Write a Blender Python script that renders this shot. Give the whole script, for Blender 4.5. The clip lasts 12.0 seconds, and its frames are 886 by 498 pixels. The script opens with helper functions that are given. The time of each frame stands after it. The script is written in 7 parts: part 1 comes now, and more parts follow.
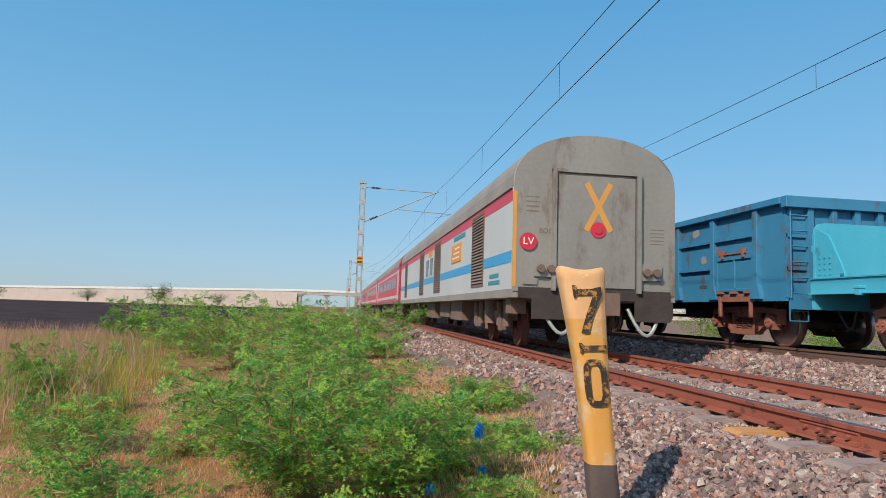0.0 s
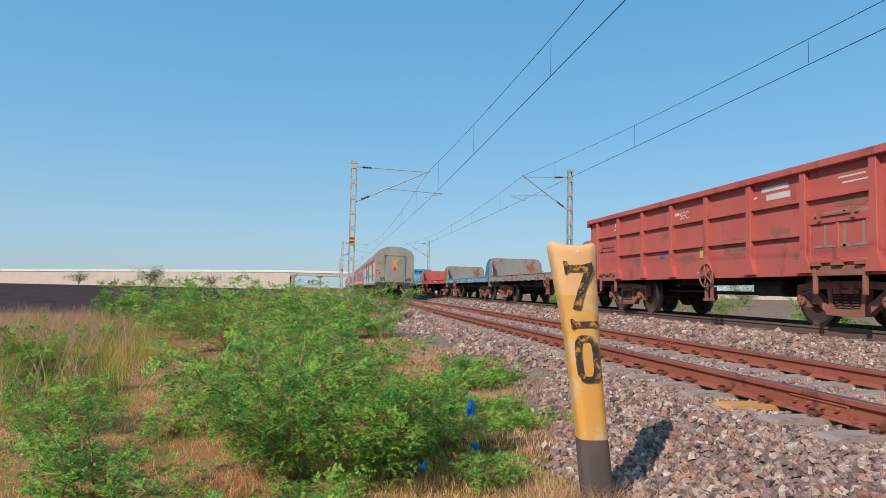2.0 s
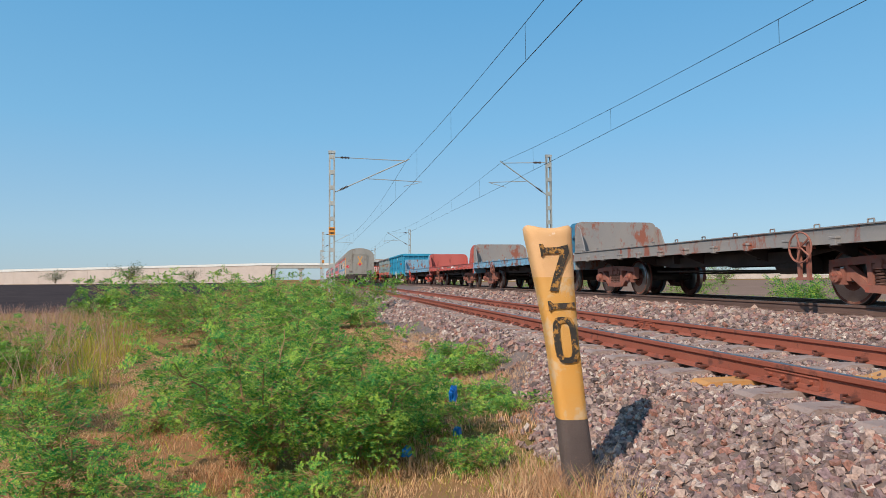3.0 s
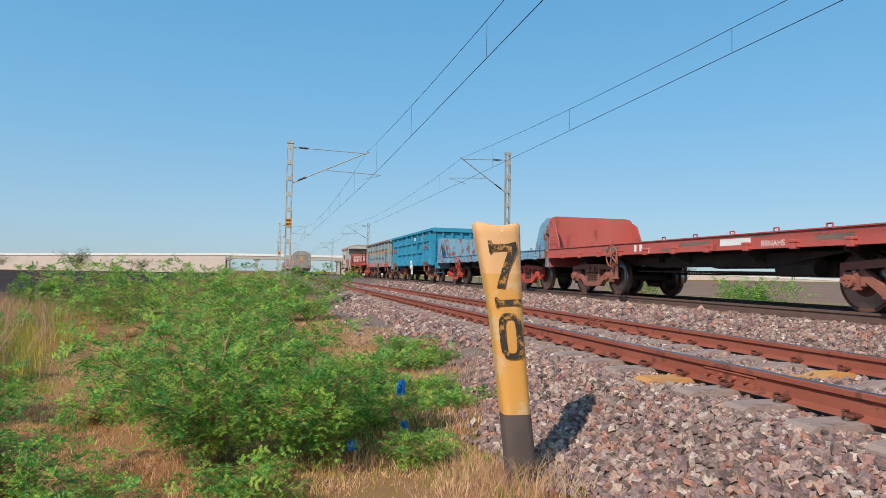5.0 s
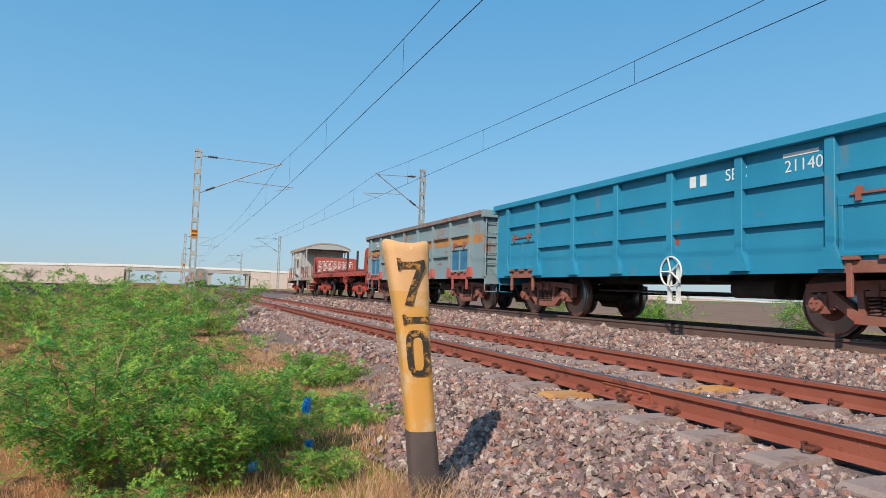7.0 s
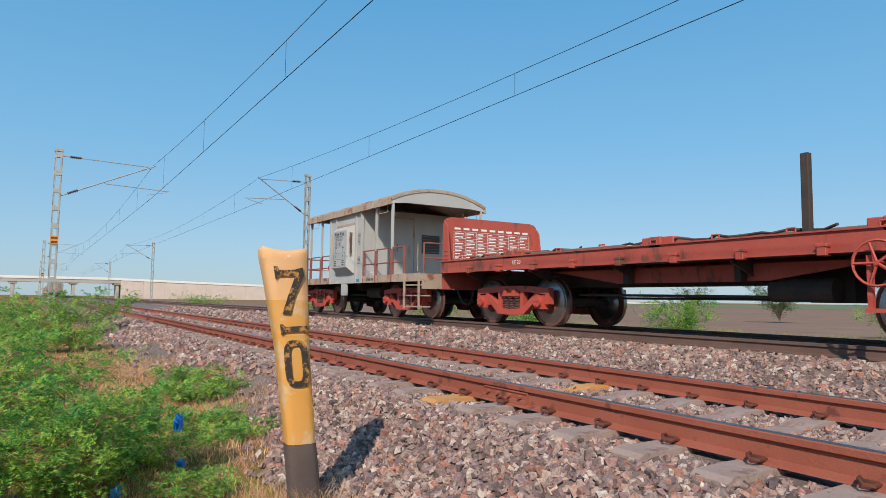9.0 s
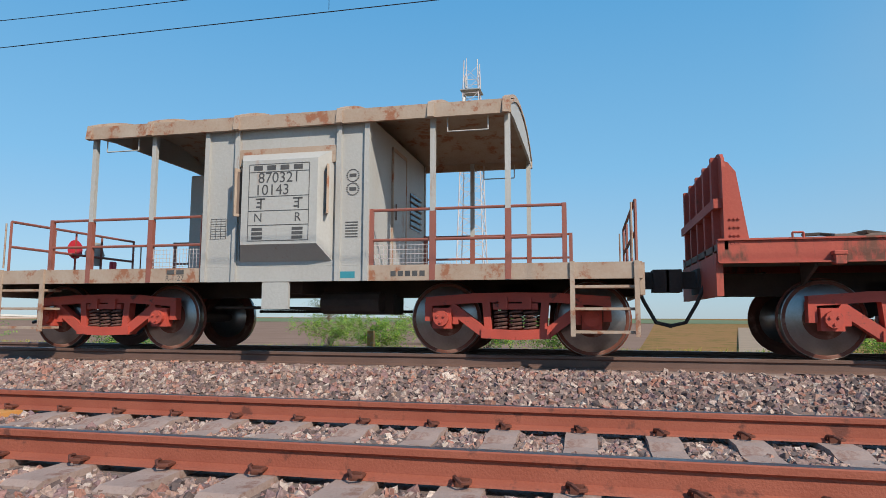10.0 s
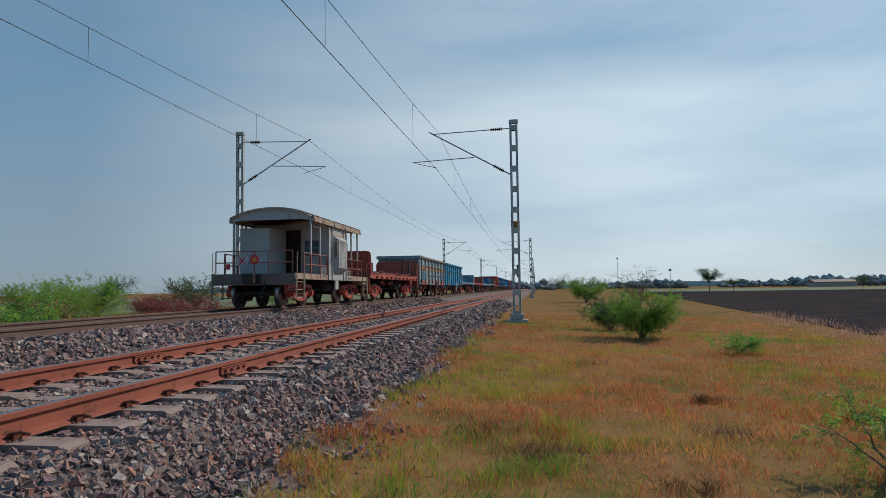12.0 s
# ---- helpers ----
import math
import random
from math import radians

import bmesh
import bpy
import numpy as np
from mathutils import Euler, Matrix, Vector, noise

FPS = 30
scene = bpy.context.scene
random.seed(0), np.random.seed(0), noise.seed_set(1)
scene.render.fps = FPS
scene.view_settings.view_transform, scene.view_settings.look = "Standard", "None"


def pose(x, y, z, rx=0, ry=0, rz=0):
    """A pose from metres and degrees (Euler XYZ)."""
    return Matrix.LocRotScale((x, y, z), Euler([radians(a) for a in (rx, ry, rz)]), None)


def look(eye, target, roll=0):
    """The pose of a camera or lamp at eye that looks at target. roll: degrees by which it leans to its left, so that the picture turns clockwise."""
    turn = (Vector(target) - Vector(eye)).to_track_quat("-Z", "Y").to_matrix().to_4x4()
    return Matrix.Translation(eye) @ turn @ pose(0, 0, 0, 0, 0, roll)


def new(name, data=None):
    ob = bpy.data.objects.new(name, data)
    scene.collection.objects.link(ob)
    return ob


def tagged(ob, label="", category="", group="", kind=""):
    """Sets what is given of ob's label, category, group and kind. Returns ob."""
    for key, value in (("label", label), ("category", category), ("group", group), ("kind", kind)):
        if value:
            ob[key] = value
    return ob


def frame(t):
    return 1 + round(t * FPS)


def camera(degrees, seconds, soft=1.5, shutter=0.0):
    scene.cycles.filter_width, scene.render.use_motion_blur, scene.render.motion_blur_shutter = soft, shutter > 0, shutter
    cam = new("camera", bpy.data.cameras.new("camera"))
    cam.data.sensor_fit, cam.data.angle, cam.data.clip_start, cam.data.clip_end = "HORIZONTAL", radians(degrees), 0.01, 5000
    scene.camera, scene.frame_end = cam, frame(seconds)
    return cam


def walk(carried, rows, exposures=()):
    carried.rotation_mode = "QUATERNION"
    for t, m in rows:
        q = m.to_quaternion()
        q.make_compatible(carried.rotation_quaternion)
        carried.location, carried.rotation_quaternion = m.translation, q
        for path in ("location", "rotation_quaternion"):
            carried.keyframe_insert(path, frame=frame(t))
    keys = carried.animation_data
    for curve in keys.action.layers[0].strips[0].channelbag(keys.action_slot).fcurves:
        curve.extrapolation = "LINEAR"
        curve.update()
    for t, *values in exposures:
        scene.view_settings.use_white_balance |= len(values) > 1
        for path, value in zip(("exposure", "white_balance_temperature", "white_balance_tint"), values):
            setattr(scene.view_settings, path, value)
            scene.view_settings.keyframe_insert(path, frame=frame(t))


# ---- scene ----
from functools import lru_cache

# ---------------------------------------------------------------- camera
cam = camera(68.74, 12.0, soft=0.6)
PATH = [  # seconds, x, y, z, yaw, pitch, roll
    (0, -4.559, 0.260, 0.726, -8.74, 5.37, -1.85),
    (0.5, -4.549, 0.285, 0.713, -8.73, 4.90, -1.77),
    (1, -4.550, 0.284, 0.712, -8.80, 4.42, -1.61),
    (1.5, -4.547, 0.286, 0.711, -9.07, 4.04, -1.27),
    (2, -4.537, 0.299, 0.713, -9.35, 3.59, -1.30),
    (2.5, -4.533, 0.296, 0.708, -9.78, 3.42, -0.93),
    (3, -4.511, 0.286, 0.699, -10.91, 2.57, 0.40),
    (5, -4.453, 0.270, 0.698, -14.60, 2.13, -0.93),
    (5.5, -4.448, 0.270, 0.704, -16.37, 2.39, -0.18),
    (6, -4.439, 0.276, 0.710, -18.02, 2.87, -0.69),
    (6.5, -4.434, 0.252, 0.707, -20.78, 3.40, -1.38),
    (8.5, -4.412, 0.224, 0.712, -25.04, 4.22, -1.49),
    (9, -4.391, 0.220, 0.716, -32.11, 4.43, -0.69),
    (9.5, -4.389, 0.205, 0.707, -49.81, 5.31, -0.49),
    (9.7, -4.397, 0.155, 0.695, -59.76, 5.62, -0.19),
    (9.9, -4.360, 0.076, 0.695, -71.15, 5.91, 0.05),
    (10, -4.311, 0.029, 0.692, -77.32, 6.01, -0.19),
    (10.2, -4.247, -0.099, 0.696, -93.96, 7.23, -0.66),
    (10.3, -4.230, -0.190, 0.707, -103.14, 7.88, -0.66),
    (10.5, -4.287, -0.243, 0.717, -123.08, 8.11, 0.75),
    (10.7, -4.251, -0.262, 0.740, -141.62, 7.55, 0.15),
    (11, -4.249, -0.249, 0.708, -158.50, 6.11, 1.15),
    (11.5, -4.236, -0.157, 0.744, -168.71, 3.94, 1.20),
    (12, -4.261, -0.143, 0.755, -171.82, 3.53, 0.80),
]
EXPOSURES = [(0.0, 0.0), (9.8, 0.0), (10.1, 0.10), (10.3, 0.24), (10.5, 0.38), (10.7, 0.18), (11.2, -0.45), (11.6, -0.6), (12.0, -0.68)]
walk(cam, [(r[0], pose(r[1], r[2], r[3], 90 + r[5], r[6], r[4])) for r in PATH], EXPOSURES)

# ---------------------------------------------------------------- light
SUN_EL, SUN_AZ = radians(39), radians(225)
world = bpy.data.worlds.new("world")
scene.world = world
world.use_nodes = True
wn, wl = world.node_tree.nodes, world.node_tree.links
sky = wn.new("ShaderNodeTexSky")
sky.sky_type, sky.sun_disc = "NISHITA", False
sky.sun_elevation, sky.sun_rotation = SUN_EL, SUN_AZ
sky.air_density, sky.dust_density, sky.ozone_density = 1.0, 0.25, 6.0
SKY_STRENGTH = 0.15
geo = wn.new("ShaderNodeTexCoord")
sep = wn.new("ShaderNodeSeparateXYZ")
wl.new(geo.outputs["Generated"], sep.inputs["Vector"])
# dusty winter haze over the clear sky: colour by height
haze = wn.new("ShaderNodeValToRGB")
stops = [(0.0, (0.35, 0.485, 0.585)), (0.07, (0.33, 0.53, 0.69)), (0.22, (0.20, 0.49, 0.75)), (0.45, (0.105, 0.39, 0.71)), (1.0, (0.05, 0.26, 0.58))]
while len(haze.color_ramp.elements) < len(stops):
    haze.color_ramp.elements.new(0.5)
for e, (p, c) in zip(haze.color_ramp.elements, stops):
    e.position, e.color = p, (*c, 1)
lift = wn.new("ShaderNodeVectorMath")
lift.operation = "SCALE"
lift.inputs["Scale"].default_value = 1 / SKY_STRENGTH
clear = wn.new("ShaderNodeMix")
clear.data_type = "RGBA"
clear.inputs[0].default_value = 0.8
wl.new(sep.outputs["Z"], haze.inputs["Fac"])
wl.new(haze.outputs["Color"], lift.inputs[0])
wl.new(sky.outputs["Color"], clear.inputs[6])
wl.new(lift.outputs["Vector"], clear.inputs[7])
# thin high cloud: a veil over the southern half of the sky
mapping = wn.new("ShaderNodeMapping")
mapping.inputs["Scale"].default_value = (0.8, 1.4, 4.5)
cloud = wn.new("ShaderNodeTexNoise")
cloud.inputs["Scale"].default_value, cloud.inputs["Detail"].default_value, cloud.inputs["Roughness"].default_value = 1.5, 5, 0.5
ramp = wn.new("ShaderNodeMapRange")
ramp.inputs["From Min"].default_value, ramp.inputs["From Max"].default_value = 0.05, 0.75
half = wn.new("ShaderNodeMapRange")
half.inputs["From Min"].default_value, half.inputs["From Max"].default_value = 0.35, 0.95
half.inputs["To Min"].default_value, half.inputs["To Max"].default_value = 0.0, 0.95
mul = wn.new("ShaderNodeMath")
mul.operation = "MULTIPLY"
mix = wn.new("ShaderNodeMix")
mix.data_type = "RGBA"
wl.new(geo.outputs["Generated"], mapping.inputs["Vector"])
wl.new(mapping.outputs["Vector"], cloud.inputs["Vector"])
wl.new(cloud.outputs["Fac"], ramp.inputs["Value"])
sunward = wn.new("ShaderNodeVectorMath")
sunward.operation = "DOT_PRODUCT"
sunward.inputs[1].default_value = (math.sin(SUN_AZ), math.cos(SUN_AZ), 0)
wl.new(geo.outputs["Generated"], sunward.inputs[0])
glow = wn.new("ShaderNodeMapRange")
glow.inputs["From Min"].default_value, glow.inputs["From Max"].default_value = 0.12, 0.95
veil = wn.new("ShaderNodeMix")
veil.data_type = "RGBA"
veil.inputs[6].default_value = (0.40 / SKY_STRENGTH, 0.50 / SKY_STRENGTH, 0.61 / SKY_STRENGTH, 1)
veil.inputs[7].default_value = (1.40 / SKY_STRENGTH, 1.60 / SKY_STRENGTH, 1.70 / SKY_STRENGTH, 1)
wl.new(sunward.outputs["Value"], glow.inputs["Value"])
wl.new(glow.outputs["Result"], veil.inputs[0])
wl.new(veil.outputs[2], mix.inputs[7])
south_dot = wn.new("ShaderNodeVectorMath")
south_dot.operation = "DOT_PRODUCT"
south_dot.inputs[1].default_value = (0.1, -0.995, 0)
wl.new(geo.outputs["Generated"], south_dot.inputs[0])
wl.new(south_dot.outputs["Value"], half.inputs["Value"])
wl.new(ramp.outputs["Result"], mul.inputs[0])
wl.new(half.outputs["Result"], mul.inputs[1])
wl.new(mul.outputs[0], mix.inputs[0])
wl.new(clear.outputs[2], mix.inputs[6])
wl.new(mix.outputs[2], wn["Background"].inputs["Color"])
wn["Background"].inputs["Strength"].default_value = SKY_STRENGTH

sun = new("sun", bpy.data.lights.new("sun", "SUN"))
sun.data.energy, sun.data.angle, sun.data.color = 4.7, radians(0.6), (1.0, 0.89, 0.75)
to_sun = Vector((math.sin(SUN_AZ) * math.cos(SUN_EL), math.cos(SUN_AZ) * math.cos(SUN_EL), math.sin(SUN_EL)))
sun.matrix_world = look(to_sun * 60, (0, 0, 0))


# ---------------------------------------------------------------- materials
def material(name, c1, c2=None, rough=0.7, metal=0.0, scale=3.0, fine=40.0, bump=0.15, stain=None, stain_at=0.6, stain_scale=2.0, streak=1.0, island=0.0, random_ob=0.0, spec=0.4, thin=0.0, span=(0.45, 1.0)):
    """Two colours mixed by noise at two scales, fine relief, and stains with shapes of their own."""
    m = bpy.data.materials.new(name)
    m.use_nodes = True
    n, l = m.node_tree.nodes, m.node_tree.links
    b = n["Principled BSDF"]
    b.inputs["Roughness"].default_value, b.inputs["Metallic"].default_value = rough, metal
    b.inputs["Specular IOR Level"].default_value = spec
    c2 = c2 or tuple(v * 0.7 for v in c1)
    co = n.new("ShaderNodeTexCoord")
    mp = n.new("ShaderNodeMapping")
    mp.inputs["Scale"].default_value = (1, 1, 1 / streak)
    l.new(co.outputs["Object"], mp.inputs["Vector"])
    big = n.new("ShaderNodeTexNoise")
    big.inputs["Scale"].default_value, big.inputs["Detail"].default_value = scale, 6
    small = n.new("ShaderNodeTexNoise")
    small.inputs["Scale"].default_value, small.inputs["Detail"].default_value = fine, 3
    l.new(mp.outputs["Vector"], big.inputs["Vector"])
    l.new(co.outputs["Object"], small.inputs["Vector"])
    add = n.new("ShaderNodeMath")
    add.operation = "MULTIPLY_ADD"
    l.new(small.outputs["Fac"], add.inputs[0])
    add.inputs[1].default_value = 0.45
    l.new(big.outputs["Fac"], add.inputs[2])
    last = add
    if island or random_ob:
        if island:
            src = n.new("ShaderNodeNewGeometry").outputs["Random Per Island"]
        else:
            src = n.new("ShaderNodeObjectInfo").outputs["Random"]
        more = n.new("ShaderNodeMath")
        more.operation = "MULTIPLY_ADD"
        l.new(src, more.inputs[0])
        more.inputs[1].default_value = island or random_ob
        l.new(add.outputs[0], more.inputs[2])
        sub = n.new("ShaderNodeMath")
        sub.operation = "SUBTRACT"
        l.new(more.outputs[0], sub.inputs[0])
        sub.inputs[1].default_value = (island or random_ob) / 2
        last = sub
    r = n.new("ShaderNodeMapRange")
    r.inputs["From Min"].default_value, r.inputs["From Max"].default_value = span
    l.new(last.outputs[0], r.inputs["Value"])
    mx = n.new("ShaderNodeMix")
    mx.data_type = "RGBA"
    mx.inputs[6].default_value, mx.inputs[7].default_value = (*c1, 1), (*c2, 1)
    l.new(r.outputs["Result"], mx.inputs[0])
    col = mx.outputs[2]
    if stain:
        sn = n.new("ShaderNodeTexNoise")
        sn.inputs["Scale"].default_value, sn.inputs["Detail"].default_value, sn.inputs["Roughness"].default_value = stain_scale, 9, 0.68
        l.new(mp.outputs["Vector"], sn.inputs["Vector"])
        sr = n.new("ShaderNodeMapRange")
        sr.inputs["From Min"].default_value, sr.inputs["From Max"].default_value = stain_at - 0.03, stain_at + 0.05
        l.new(sn.outputs["Fac"], sr.inputs["Value"])
        m2 = n.new("ShaderNodeMix")
        m2.data_type = "RGBA"
        m2.inputs[7].default_value = (*stain, 1)
        l.new(sr.outputs["Result"], m2.inputs[0])
        l.new(col, m2.inputs[6])
        col = m2.outputs[2]
    l.new(col, b.inputs["Base Color"])
    if bump:
        bp = n.new("ShaderNodeBump")
        bp.inputs["Strength"].default_value, bp.inputs["Distance"].default_value = bump, 0.02
        l.new(small.outputs["Fac"], bp.inputs["Height"])
        l.new(bp.outputs["Normal"], b.inputs["Normal"])
    if thin:
        tr = n.new("ShaderNodeBsdfTranslucent")
        l.new(col, tr.inputs["Color"])
        ms = n.new("ShaderNodeMixShader")
        ms.inputs[0].default_value = thin
        l.new(b.outputs[0], ms.inputs[1])
        l.new(tr.outputs[0], ms.inputs[2])
        l.new(ms.outputs[0], n["Material Output"].inputs["Surface"])
    return m


def stone_material(name, per_object):
    """Crushed rock: each stone takes its own hue from grey, brown, rust and buff, with grain and dust."""
    m = bpy.data.materials.new(name)
    m.use_nodes = True
    n, l = m.node_tree.nodes, m.node_tree.links
    b = n["Principled BSDF"]
    b.inputs["Roughness"].default_value, b.inputs["Specular IOR Level"].default_value = 0.9, 0.25
    src = n.new("ShaderNodeObjectInfo").outputs["Random"] if per_object else n.new("ShaderNodeNewGeometry").outputs["Random Per Island"]
    hue = n.new("ShaderNodeValToRGB")
    hues = [(0.0, (0.075, 0.056, 0.054)), (0.14, (0.165, 0.112, 0.100)), (0.30, (0.235, 0.160, 0.140)), (0.44, (0.19, 0.125, 0.128)), (0.56, (0.29, 0.135, 0.098)), (0.68, (0.34, 0.235, 0.19)), (0.86, (0.26, 0.19, 0.168)), (1.0, (0.46, 0.375, 0.32))]
    while len(hue.color_ramp.elements) < len(hues):
        hue.color_ramp.elements.new(0.5)
    for e, (p, c) in zip(hue.color_ramp.elements, hues):
        e.position, e.color = p, (*c, 1)
    l.new(src, hue.inputs["Fac"])
    co = n.new("ShaderNodeTexCoord")
    grain = n.new("ShaderNodeTexNoise")
    grain.inputs["Scale"].default_value, grain.inputs["Detail"].default_value = 55, 5
    l.new(co.outputs["Object"], grain.inputs["Vector"])
    level = n.new("ShaderNodeMapRange")
    level.inputs["From Min"].default_value, level.inputs["From Max"].default_value = 0.3, 0.7
    level.inputs["To Min"].default_value, level.inputs["To Max"].default_value = 0.72, 1.52
    l.new(grain.outputs["Fac"], level.inputs["Value"])
    tint = n.new("ShaderNodeVectorMath")
    tint.operation = "SCALE"
    l.new(hue.outputs["Color"], tint.inputs[0])
    l.new(level.outputs["Result"], tint.inputs["Scale"])
    l.new(tint.outputs["Vector"], b.inputs["Base Color"])
    bp = n.new("ShaderNodeBump")
    bp.inputs["Strength"].default_value, bp.inputs["Distance"].default_value = 0.4, 0.01
    l.new(grain.outputs["Fac"], bp.inputs["Height"])
    l.new(bp.outputs["Normal"], b.inputs["Normal"])
    return m


